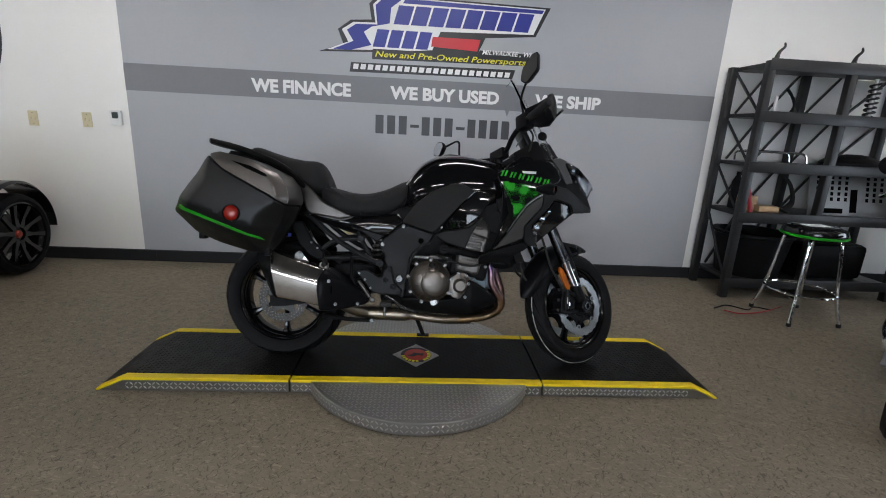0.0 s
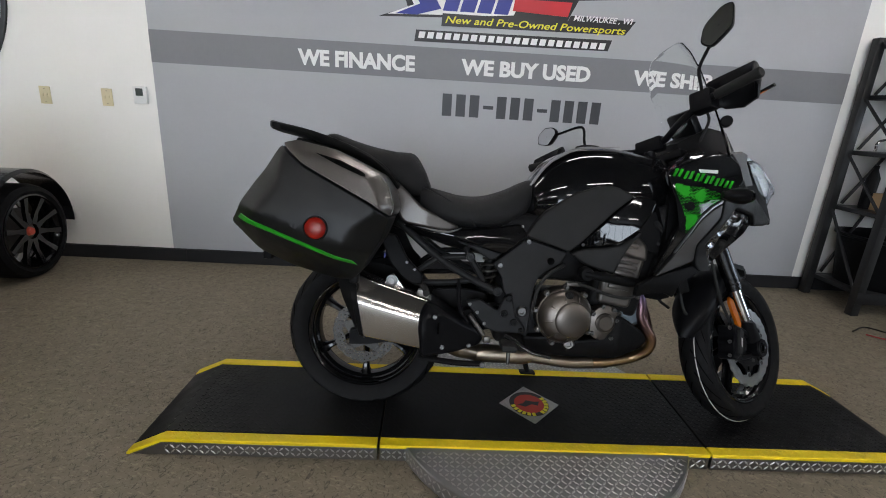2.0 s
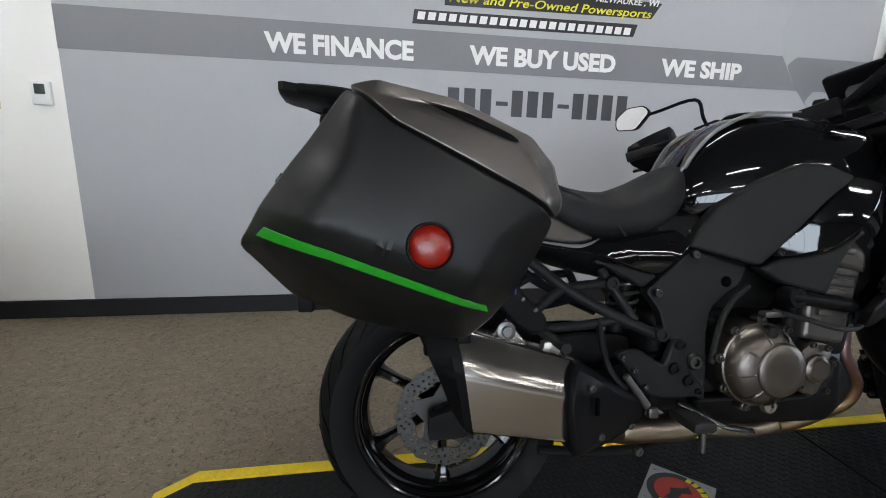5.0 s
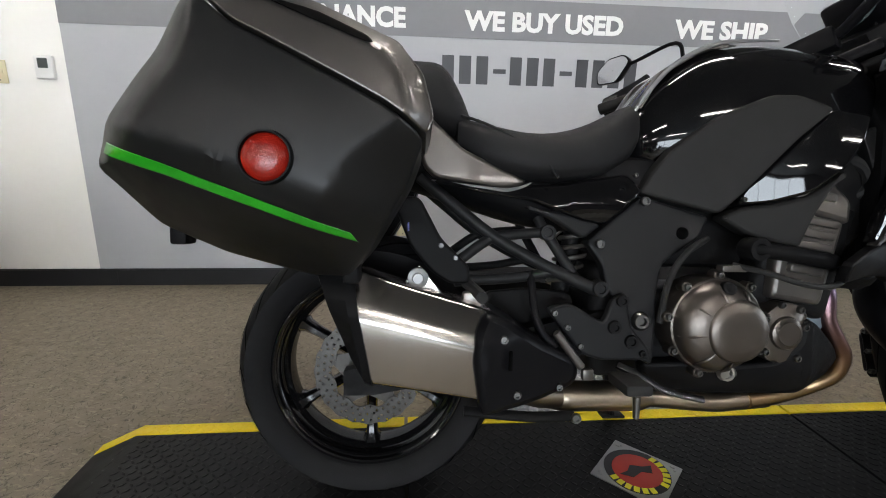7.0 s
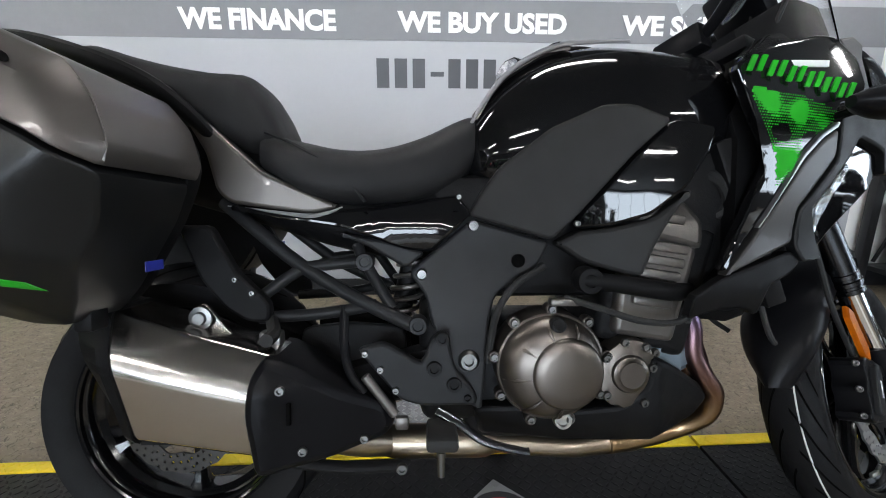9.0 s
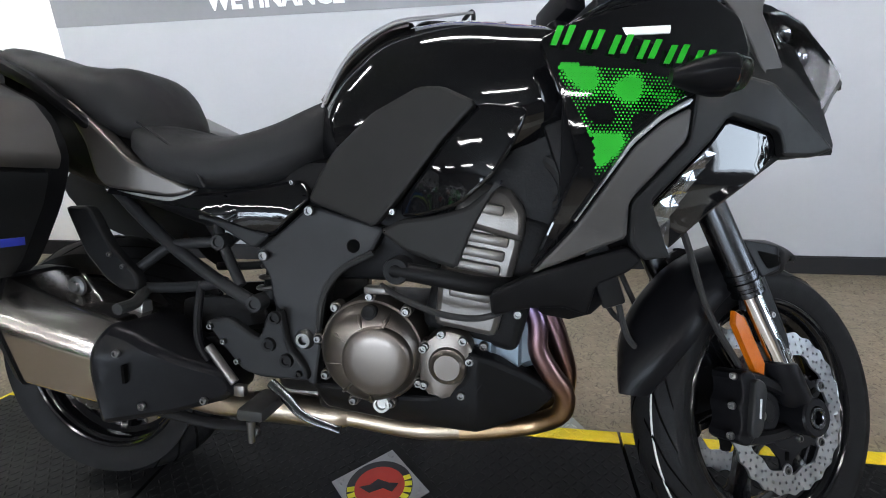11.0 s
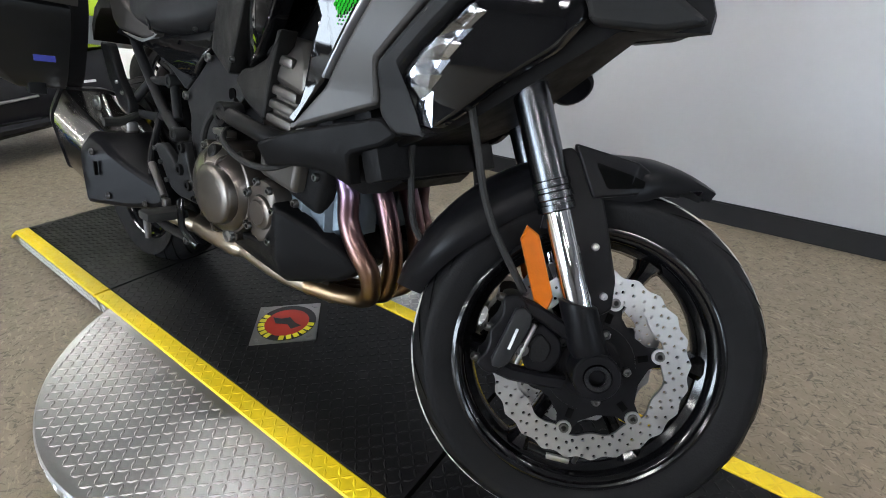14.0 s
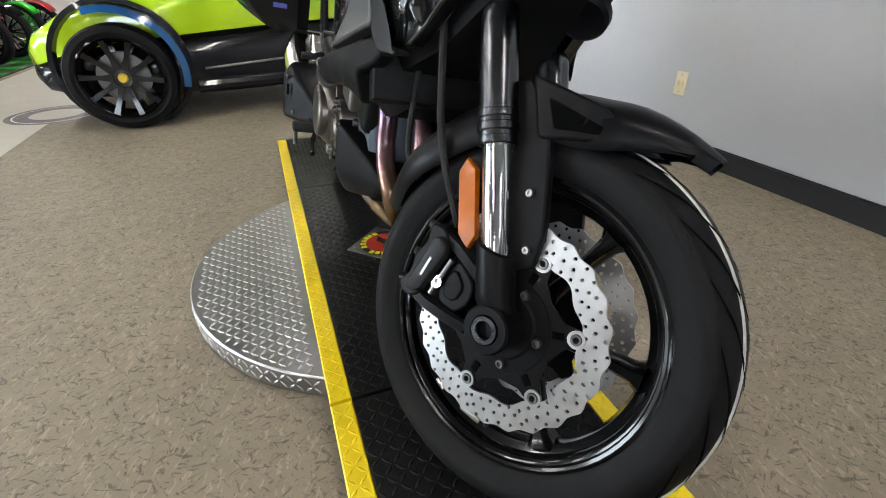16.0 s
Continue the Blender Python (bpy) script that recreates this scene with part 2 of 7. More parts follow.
def box(bm, x0, x1, y0, y1, z0, z1, bevel=0.0, seg=2):
    vs = [bm.verts.new((x, y, z)) for x in (x0, x1) for y in (y0, y1) for z in (z0, z1)]
    fs = [bm.faces.new([vs[i] for i in q]) for q in ((0, 1, 3, 2), (4, 6, 7, 5), (0, 4, 5, 1), (2, 3, 7, 6), (0, 2, 6, 4), (1, 5, 7, 3))]
    if bevel:
        bmesh.ops.bevel(bm, geom=list({e for f in fs for e in f.edges}), offset=bevel, segments=seg, affect="EDGES", profile=0.5)
    return bm


def B():
    return bmesh.new()


def frame_to(d):
    """A turn whose z runs along d."""
    return Vector(d).to_track_quat("Z", "Y").to_matrix()


def smooth_line(pts, n=6, closed=False):
    """A rounded line through the points."""
    p = [Vector(q) for q in pts]
    if len(p) < 3:
        return p
    out = []
    count = len(p) if closed else len(p) - 1
    for i in range(count):
        a, b, c, d = (p[(i - 1) % len(p)] if closed or i else p[0] * 2 - p[1], p[i], p[(i + 1) % len(p)],
                      p[(i + 2) % len(p)] if closed or i + 2 < len(p) else p[-1] * 2 - p[-2])
        for k in range(n):
            t = k / n
            out.append(0.5 * (2 * b + (c - a) * t + (2 * a - 5 * b + 4 * c - d) * t * t + (3 * b - 3 * c + d - a) * t ** 3))
    if not closed:
        out.append(p[-1])
    return out


def tube(bm, pts, r, seg=10, n=5, cap=True, flat=1.0):
    """A round bar along a rounded line; r is one radius or one for each point."""
    line = smooth_line(pts, n)
    k = len(line)
    radii = [r] * k if not isinstance(r, (list, tuple)) else [np.interp(i / (k - 1), np.linspace(0, 1, len(r)), r) for i in range(k)]
    rings, side = [], None
    for i, p in enumerate(line):
        d = (line[min(i + 1, k - 1)] - line[max(i - 1, 0)]).normalized()
        side = d.orthogonal().normalized() if side is None else (side - d * side.dot(d)).normalized()
        up = d.cross(side)
        rings.append([bm.verts.new(p + (side * math.cos(a) + up * math.sin(a) * flat) * float(radii[i])) for a in np.linspace(0, 2 * math.pi, seg, endpoint=False)])
    for a, b in zip(rings, rings[1:]):
        for j in range(seg):
            bm.faces.new((a[j], a[(j + 1) % seg], b[(j + 1) % seg], b[j]))
    if cap:
        bm.faces.new(rings[0][::-1])
        bm.faces.new(rings[-1])
    return bm


def lathe(bm, profile, centre=(0, 0, 0), axis=(0, 0, 1), seg=32, closed=False, part_turn=1.0):
    """Turns a profile of (radius, height) round an axis."""
    t = frame_to(axis)
    c = Vector(centre)
    rings = []
    full = part_turn >= 1
    for a in np.linspace(0, 2 * math.pi * part_turn, seg, endpoint=not full):
        rings.append([bm.verts.new(c + t @ Vector((max(r, 1e-4) * math.cos(a), max(r, 1e-4) * math.sin(a), h))) for r, h in profile])
    n = len(profile)
    for i in range(seg if full else seg - 1):
        a, b = rings[i], rings[(i + 1) % seg]
        for j in range(n if closed else n - 1):
            bm.faces.new((a[j], b[j], b[(j + 1) % n], a[(j + 1) % n]))
    bmesh.ops.remove_doubles(bm, verts=bm.verts, dist=2e-4)
    return bm


def rod(bm, a, b, r, r2=None, seg=16, bevel=0.0):
    """A straight round bar from a to b."""
    a, b = Vector(a), Vector(b)
    h = (b - a).length
    r2 = r if r2 is None else r2
    e = min(bevel, h * 0.3)
    prof = [(0, 0), (r - e, 0), (r, e), (r2, h - e), (r2 - e, h), (0, h)] if e else [(0, 0), (r, 0), (r2, h), (0, h)]
    return lathe(bm, prof, a, b - a, seg)


def loft(bm, rings, cap=True, closed=True):
    rs = [[bm.verts.new(p) for p in ring] for ring in rings]
    n = len(rs[0])
    for a, b in zip(rs, rs[1:]):
        for j in range(n if closed else n - 1):
            bm.faces.new((a[j], a[(j + 1) % n], b[(j + 1) % n], b[j]))
    if cap:
        bm.faces.new(rs[0][::-1])
        bm.faces.new(rs[-1])
    return bm


def rounded(outline, r=0.01, n=3):
    """An outline of (x, z) with its corners rounded."""
    out = []
    p = [Vector(q) for q in outline]
    for i, b in enumerate(p):
        a, c = p[i - 1], p[(i + 1) % len(p)]
        la, lc = (a - b).length, (c - b).length
        ka, kc = min(r, la * 0.45) / la, min(r, lc * 0.45) / lc
        s, e = b.lerp(a, ka), b.lerp(c, kc)
        out += [s.lerp(b, t).lerp(b.lerp(e, t), t) for t in np.linspace(0, 1, n)]
    return out


def dense(outline, step):
    """The outline with no side longer than step, running anticlockwise."""
    p = [np.array((q[0], q[1]), float) for q in outline]
    if sum(a[0] * b[1] - a[1] * b[0] for a, b in zip(p, p[1:] + p[:1])) < 0:
        p = p[::-1]
    out = []
    for a, b in zip(p, p[1:] + p[:1]):
        n = max(1, int(math.ceil(np.linalg.norm(b - a) / step)))
        out += [a + (b - a) * k / n for k in range(n)]
    return np.array(out)


def sheet(bm, outline, depth, back, step=0.03, soft=0.012, drop=None):
    """A moulded panel: an outline in the (x, z) plane whose face lies at y = depth(x, z), rounded off over `soft` towards its edge,
    and whose sides run back to y = back, or by `back` metres if that is given as ("thick", metres)."""
    o = dense(outline, step)
    n = len(o)
    d = np.roll(o, -1, 0) - o
    d /= np.linalg.norm(d, axis=1)[:, None] + 1e-12
    nrm = np.stack([-d[:, 1], d[:, 0]], 1)
    mid = nrm + np.roll(nrm, 1, 0)
    mid /= np.linalg.norm(mid, axis=1)[:, None] + 1e-9
    mid /= np.maximum((mid * nrm).sum(1), 0.6)[:, None]
    fall = soft if drop is None else drop
    rings = []
    for k in ((0.0, 0.12, 0.4, 1.0) if soft else (0.0,)):
        at = o + mid * (k * soft)
        low = fall * (1 - math.sqrt(max(0, 1 - (1 - k) ** 2))) if soft else 0
        rings.append([bm.verts.new((x, depth(x, z) + low, z)) for x, z in at])
    rear = [bm.verts.new((x, depth(x, z) + fall + back[1] if isinstance(back, tuple) else back, z)) for x, z in o]
    for a, b in zip([rear] + rings, rings):
        for i in range(n):
            bm.faces.new((a[i], a[(i + 1) % n], b[(i + 1) % n], b[i]))
    bm.faces.new(rear[::-1])
    tmp = bmesh.new()
    edge = [tmp.verts.new((v.co.x, 0, v.co.z)) for v in rings[-1]]
    tmp.faces.new(edge)
    bmesh.ops.triangulate(tmp, faces=tmp.faces)
    for _ in range(6):
        long = [e for e in tmp.edges if not e.is_boundary and e.calc_length() > step * 1.3]
        if not long:
            break
        bmesh.ops.subdivide_edges(tmp, edges=long, cuts=1)
        bmesh.ops.triangulate(tmp, faces=[f for f in tmp.faces if len(f.verts) > 3])
        bmesh.ops.beautify_fill(tmp, faces=tmp.faces, edges=[e for e in tmp.edges if not e.is_boundary])
    same = dict(zip(edge, rings[-1]))
    for v in tmp.verts:
        if v not in same:
            same[v] = bm.verts.new((v.co.x, depth(v.co.x, v.co.z), v.co.z))
    for f in tmp.faces:
        vs = [same[v] for v in f.verts]
        if not bm.faces.get(vs):
            bm.faces.new(vs if f.normal.y < 0 else vs[::-1])
    tmp.free()
    return bm


def flip(bm):
    """The mirror image across the y = 0 plane."""
    bmesh.ops.transform(bm, matrix=Matrix.Diagonal((1, -1, 1, 1)), verts=bm.verts)
    bmesh.ops.reverse_faces(bm, faces=bm.faces)
    return bm


def moved(bm, m):
    bmesh.ops.transform(bm, matrix=m, verts=bm.verts)
    return bm


def prism(bm, outline, m, depth, bevel=0.0):
    """An outline in the plane z = 0 of m, thickened to z = depth."""
    lo = [bm.verts.new(m @ Vector((x, y, 0))) for x, y in outline]
    hi = [bm.verts.new(m @ Vector((x, y, depth))) for x, y in outline]
    n = len(lo)
    fs = [bm.faces.new(lo[::-1]), bm.faces.new(hi)]
    fs += [bm.faces.new((lo[i], lo[(i + 1) % n], hi[(i + 1) % n], hi[i])) for i in range(n)]
    if bevel:
        bmesh.ops.bevel(bm, geom=list(fs[1].edges), offset=bevel, segments=2, affect="EDGES", profile=0.5)
    return bm


def lettering(string, x0, x1, z0, z1, bold=0.02, lean=0.0):
    """Words as a thin raised mesh in the (x, z) plane, filling the given box and facing -y."""
    cu = bpy.data.curves.new("words", "FONT")
    cu.body, cu.extrude, cu.offset = string, 0.01, bold
    cu.resolution_u = 3
    cu.shear = lean
    ob = bpy.data.objects.new("words", cu)
    scene.collection.objects.link(ob)
    bpy.context.view_layer.update()
    me = bpy.data.meshes.new_from_object(ob.evaluated_get(bpy.context.evaluated_depsgraph_get()))
    bpy.data.objects.remove(ob)
    bm = bmesh.new()
    bm.from_mesh(me)
    bpy.data.meshes.remove(me)
    lo = [min(v.co[i] for v in bm.verts) for i in range(3)]
    hi = [max(v.co[i] for v in bm.verts) for i in range(3)]
    for v in bm.verts:
        u, w, d = ((v.co[i] - lo[i]) / (hi[i] - lo[i]) for i in range(3))
        v.co = (x0 + u * (x1 - x0), -0.002 * d, z0 + w * (z1 - z0))
    return bm


def bars(bm, x0, x1, z0, z1, count, gap=0.25, lean=0.0, thick=0.002):
    """A row of plain upright bars in the (x, z) plane, standing for writing."""
    w = (x1 - x0) / count
    for i in range(count):
        a, b = x0 + i * w, x0 + (i + 1 - gap) * w
        k = lean * (z1 - z0)
        prism(bm, [(a, z0), (b, z0), (b + k, z1), (a + k, z1)], Matrix.Rotation(radians(90), 4, "X"), thick)
    return bm


# ---- the room ----
WALL = 1.769
HIGH = 2.67


def block(name, x0, x1, y0, y1, z0, z1, material, label, category="wall"):
    return solid(name, box(B(), x0, x1, y0, y1, z0, z1), material, label, category, kind="structure")


floor = block("floor", -13, 6.4, -1.72, WALL + 0.2, -0.1, 0.0, M["floor"], "brown flecked sheet flooring of the showroom", "floor")
block("floor_aisle", -13, 6.4, -2.75, -1.72, -0.1, 0.0, M["tile"], "pale smooth aisle floor beside the brown sheet flooring", "floor")
block("floor_back", -13, 6.4, -9.2, -2.75, -0.1, 0.0, M["floor"], "brown flecked flooring under the rows of motorcycles", "floor")
block("wall_north_white", -13, -2.398, WALL, WALL + 0.15, 0, HIGH, M["white"], "white painted wall beside the grey feature wall")
block("wall_north_grey", -2.398, 2.475, WALL, WALL + 0.15, 0, HIGH, M["grey"], "light grey painted feature wall")
block("wall_north_corner", 2.475, 6.4, WALL, WALL + 0.15, 0, HIGH, M["white"], "white painted wall behind the black shelf")
block("wall_band", -2.398, 2.475, WALL - 0.003, WALL - 0.0005, 1.425, 1.631, M["band"], "dark grey painted stripe across the grey wall", "wall stripe")
block("wall_west", -13.15, -13, -9.2, WALL + 0.15, 0, HIGH, M["white"], "white far wall of the showroom")
# east wall, out of view; its dark colour keeps reflections on the bike low
EY0, EY1, EZ0, EZ1 = -3.0, 0.45, 0.45, 1.95
for name, y0, y1, z0, z1 in (("wall_east_pier", -9.2, EY0, 0, HIGH), ("wall_east_corner", EY1, WALL + 0.15, 0, HIGH), ("wall_east_sill", EY0, EY1, 0, EZ0), ("wall_east_lintel", EY0, EY1, EZ1, HIGH)):
    block(name, 6.4, 6.55, y0, y1, z0, z1, M["unseen_wall"], "unseen side wall, kept dark against reflections, with a wide shop window")
block("ceiling", -13, 6.4, -9.2, WALL + 0.15, HIGH, HIGH + 0.1, M["ceiling"], "dark painted showroom ceiling", "ceiling")
# the unseen wall behind the walk, kept dark too, with two low shop windows
W1, SILL, HEAD = (-5.4, 0.6), 0.45, 2.45
for name, x0, x1, z0, z1 in (("wall_south_pier", -13, W1[0], 0, HIGH), ("wall_south_end", W1[1], 6.4, 0, HIGH), ("wall_south_sill", *W1, 0, SILL), ("wall_south_head", *W1, HEAD, HIGH)):
    block(name, x0, x1, -9.35, -9.2, z0, z1, M["unseen_wall"], "unseen wall, kept dark against reflections, with a low shop window")


def shop_window(name, m, half, low, high, bays, power):
    """A framed opening whose plane is y = 0 of m, with the light of the sky in it."""
    win = thing(name, "shop window with dark frame onto the street", "window", m, kind="structure")
    for z0, z1 in ((low, low + 0.06), (high - 0.06, high)):
        part("rail", box(B(), -half, half, -0.04, 0.04, z0, z1), M["base"], win)
    for k in range(bays + 1):
        x = -half + 0.03 + (2 * half - 0.06) * k / bays
        part("mullion", box(B(), x - 0.03, x + 0.03, -0.04, 0.04, low + 0.06, high - 0.06), M["base"], win)
    sky = bpy.data.lights.new("window_daylight", "AREA")
    sky.shape, sky.size, sky.size_y, sky.energy, sky.color = "RECTANGLE", 2 * half, high - low, power, (0.80, 0.90, 1.0)
    lamp = new("window_daylight", sky)
    lamp.matrix_world = m @ pose(0, 0.12, (low + high) / 2, 90, 0, 0)


shop_window("window_1", pose((W1[0] + W1[1]) / 2, -9.27, 0), (W1[1] - W1[0]) / 2, SILL, HEAD, 5, 200)
shop_window("window_2", pose(6.47, (EY0 + EY1) / 2, 0, 0, 0, 90), (EY1 - EY0) / 2, EZ0, EZ1, 3, 42)
outside_glow = glow("daylight_outside", (0.72, 0.86, 1.0), 1.8)
solid("backdrop", box(B(), -14, 14, -13, -12.9, -0.5, 6), outside_glow, "bright daylight street outside the windows", "backdrop", kind="structure")
solid("backdrop", box(B(), 10.0, 10.1, -12, 4, -0.5, 6), outside_glow, "bright daylight street outside the windows", "backdrop", kind="structure")
for x0, x1 in ((-13, -2.30), (-2.30, 2.475)):
    bm = box(B(), x0, x1 - 0.002, WALL - 0.012, WALL - 0.0008, 0.001, 0.102)
    bmesh.ops.bevel(bm, geom=[e for e in bm.edges if all(v.co.z > 0.1 and v.co.y < WALL - 0.01 for v in e.verts)], offset=0.006, segments=2, affect="EDGES")
    solid("baseboard", bm, M["base"], "black vinyl cove baseboard along the wall", "baseboard", kind="structure")
bm = box(B(), 2.475, 6.4, WALL - 0.012, WALL - 0.0008, 0.001, 0.102)
solid("baseboard", bm, M["base"], "black vinyl cove baseboard along the wall", "baseboard", kind="structure")

# ceiling strip lights
tube_glow = glow("fluorescent_tube", (1.0, 0.965, 0.93), 30.0)


def strip_light():
    t = thing("ceiling_light", "white fluorescent strip light on the ceiling", "ceiling light", group="ceiling strip lights")
    bm = box(B(), -0.62, 0.62, -0.075, 0.075, -0.03, 0.0, 0.004)
    part("housing", bm, M["plastic_white"], t)
    for y in (-0.038, 0.038):
        part("lamp_tube", box(B(), -0.59, 0.59, y - 0.014, y + 0.014, -0.056, -0.034), tube_glow, t, "glowing white fluorescent tube")
    return t


first = strip_light()
spots = [(x, y) for y in (0.30, -3.3, -6.4) for x in (-9.6, -7.2, -4.8, -2.4, 0.0, 2.4, 4.6)]
first.matrix_world = pose(spots[0][0], spots[0][1], HIGH)
for x, y in spots[1:]:
    copy_thing(first, pose(x, y, HIGH))

# ---- lettering and fittings on the wall ----
LW = pose(0, WALL - 0.0032, 0)
for words, x0, x1, z0, z1 in (("WE FINANCE", -1.411, -0.612, 1.465, 1.571), ("WE BUY USED", -0.292, 0.617, 1.465, 1.570), ("WE SHIP", 0.921, 1.488, 1.465, 1.568)):
    solid("wall_lettering", lettering(words, x0, x1, z0, z1, 0.042), M["letter"], "white vinyl words on the dark grey stripe", "lettering", LW, "words on the stripe", sharp=20)
PW = pose(0, WALL - 0.0006, 0)
phone = thing("phone_number", "charcoal number row shown as plain bars on the wall", "lettering", PW)
wide = 1.162 / 12
for i in range(12):
    a = -0.423 + i * wide
    if i in (3, 7):
        part("dash_bar", bars(B(), a + 0.014, a + wide - 0.010, 1.246, 1.270, 1, 0), M["dark_letter"], phone)
    else:
        part("number_bar", bars(B(), a + 0.014, a + wide - 0.016, 1.186, 1.336, 1, 0), M["dark_letter"], phone)

logo = thing("wall_logo", "blue, black, white and red dealer logo on the grey wall", "sign", pose(0, WALL - 0.0006, -0.0135) @ Matrix.Diagonal((1.02, 1, 1.047, 1)))
R90 = Matrix.Rotation(radians(90), 4, "X")


def flat(outline, y=0.0, thick=0.002):
    return prism(B(), outline, Matrix.Translation((0, -y, 0)) @ R90, thick)


part("logo_outline", flat([(-0.85, 1.735), (-0.66, 1.80), (-0.70, 1.90), (-0.60, 1.97), (-0.44, 1.98), (-0.46, 2.09), (-0.38, 2.16), (0.96, 2.14), (0.86, 1.93), (0.46, 1.90), (0.40, 1.775), (-0.05, 1.765)]), M["logo_black"], logo)
part("logo_slab", flat([(-0.79, 1.752), (-0.62, 1.815), (-0.67, 1.90), (-0.58, 1.955), (-0.41, 1.96), (-0.43, 2.085), (-0.36, 2.148), (0.92, 2.128), (0.84, 1.945), (0.10, 1.925), (0.04, 1.79), (-0.10, 1.778)], 0.002), M["letter"], logo, "white slab edging the logo")
part("logo_swoosh", flat([(-0.74, 1.757), (-0.58, 1.822), (-0.63, 1.898), (-0.56, 1.942), (-0.395, 1.947), (-0.41, 2.08), (-0.345, 2.138), (-0.20, 2.136), (-0.29, 2.07), (-0.30, 1.96), (-0.44, 1.93), (-0.50, 1.89), (-0.44, 1.80), (-0.60, 1.757)], 0.0042), M["logo_blue"], logo, "blue initial shape of the logo")
part("logo_top_bar", flat([(-0.18, 2.136), (0.91, 2.120), (0.895, 2.095), (-0.20, 2.105)], 0.0042), M["logo_blue"], logo, "blue bar over the name")
for i in range(8):
    a = -0.27 + i * 0.135
    part("logo_letter", flat([(a, 1.957), (a + 0.119, 1.957), (a + 0.159, 2.088), (a + 0.04, 2.090)], 0.0042), M["logo_blue"], logo, "blue slanted block in place of a letter")
for i in range(4):
    a = -0.43 + i * 0.112
    part("logo_letter", flat([(a, 1.790), (a + 0.095, 1.790), (a + 0.130, 1.915), (a + 0.036, 1.915)], 0.0042), M["logo_blue"], logo, "blue slanted block in place of a letter")
bm = flat([(0.03, 1.815), (0.40, 1.80), (0.42, 1.885), (0.04, 1.885)], 0.004)
part("logo_suffix", bm, M["logo_red"], logo, "red block of the logo")
bm = flat([(-0.435, 1.70), (0.80, 1.715), (0.86, 1.80), (0.42, 1.81), (0.40, 1.775), (-0.43, 1.775)], 0.0022)
part("slogan_strip", bm, M["logo_black"], logo)
bm = moved(lettering("New and Pre-Owned Powersports", -0.41, 0.80, 1.705, 1.762, 0.01, 0.25), pose(0, -0.0045, 0))
part("slogan", bm, M["logo_yellow"], logo, "yellow words in slanted letters", 20)
bm = moved(lettering("MILWAUKEE , WI", 0.44, 0.84, 1.775, 1.815, 0.01, 0.25), pose(0, -0.0045, 0))
part("slogan", bm, M["letter"], logo, "small white slanted words", 20)
part("address_strip", flat([(-0.61, 1.600), (0.70, 1.614), (0.72, 1.681), (-0.60, 1.670)]), M["logo_black"], logo)
bm = bars(B(), -0.585, 0.69, 1.622, 1.660, 22, 0.3, 0.2)
for v in bm.verts:
    v.co.y -= 0.003
part("address_letters", bm, M["letter"], logo, "white bars in place of the web name")

# round emblem on the white wall
emblem = thing("round_wall_sign", "large round black and white emblem sign on the white wall", "sign", pose(-4.08, WALL - 0.001, 1.85) @ Matrix.Diagonal((1.045, 1, 1.045, 1)))
RAD = 0.77
part("board", lathe(B(), [(0, 0), (RAD, 0), (RAD, 0.018), (RAD - 0.008, 0.022), (0, 0.022)], axis=(0, -1, 0), seg=72), M["logo_black"], emblem)
for r, w in ((0.745, 0.012), (0.715, 0.006)):
    part("ring", lathe(B(), [(r - w, 0.0225), (r - w, 0.025), (r, 0.025), (r, 0.0225)], axis=(0, -1, 0), seg=72), M["letter"], emblem, "thin white ring")
part("centre_disc", lathe(B(), [(0, 0.0225), (0.49, 0.0225), (0.49, 0.026), (0, 0.026)], axis=(0, -1, 0), seg=64), M["letter"], emblem, "white centre of the sign")
part("shield", flat([(-0.26, 0.30), (0.26, 0.30), (0.28, 0.05), (0.16, -0.25), (0, -0.42), (-0.16, -0.25), (-0.28, 0.05)], 0.0262, 0.003), mat("slate_blue_vinyl", (0.10, 0.13, 0.17), 0.4), emblem, "slate blue shield shape")
for s in (-1, 1):
    part("shield_bar", flat([(s * 0.20, 0.28), (s * 0.13, 0.28), (s * 0.0, -0.22), (s * 0.0, -0.36)], 0.0294, 0.002), M["letter"], emblem, "white slanted bar of the shield")
for a in list(range(200, 341, 9)) + list(range(20, 161, 9)):
    bm = prism(B(), [(-0.022, -0.038), (0.022, -0.038), (0.022, 0.038), (-0.022, 0.038)], Matrix.Translation((0.61 * math.cos(radians(a)), -0.0225, 0.61 * math.sin(radians(a)))) @ Matrix.Rotation(radians(90 - a), 4, "Y") @ R90, 0.002)
    part("ring_bar", bm, M["letter"], emblem, "white bar in place of a letter")
for a in (3, 177):
    part("rivet", rod(B(), (0.61 * math.cos(radians(a)), -0.0225, 0.61 * math.sin(radians(a))), (0.61 * math.cos(radians(a)), -0.026, 0.61 * math.sin(radians(a))), 0.025), M["grey_steel"], emblem)


def outlet(x, z, material=M["beige"]):
    t = thing("wall_socket", "ivory double wall socket on the wall", "socket", pose(x, WALL - 0.0008, z), "wall sockets")
    part("cover_plate", box(B(), -0.037, 0.037, -0.006, 0, -0.058, 0.058, 0.003), material, t)
    for dx in (-0.014, 0.014):
        part("switch", box(B(), dx - 0.005, dx + 0.005, -0.0105, -0.006, -0.012, 0.012, 0.001), material, t)
    for dz in (-0.042, 0.042):
        part("screw", rod(B(), (0, -0.006, dz), (0, -0.0075, dz), 0.003, seg=8), M["bolt"], t)


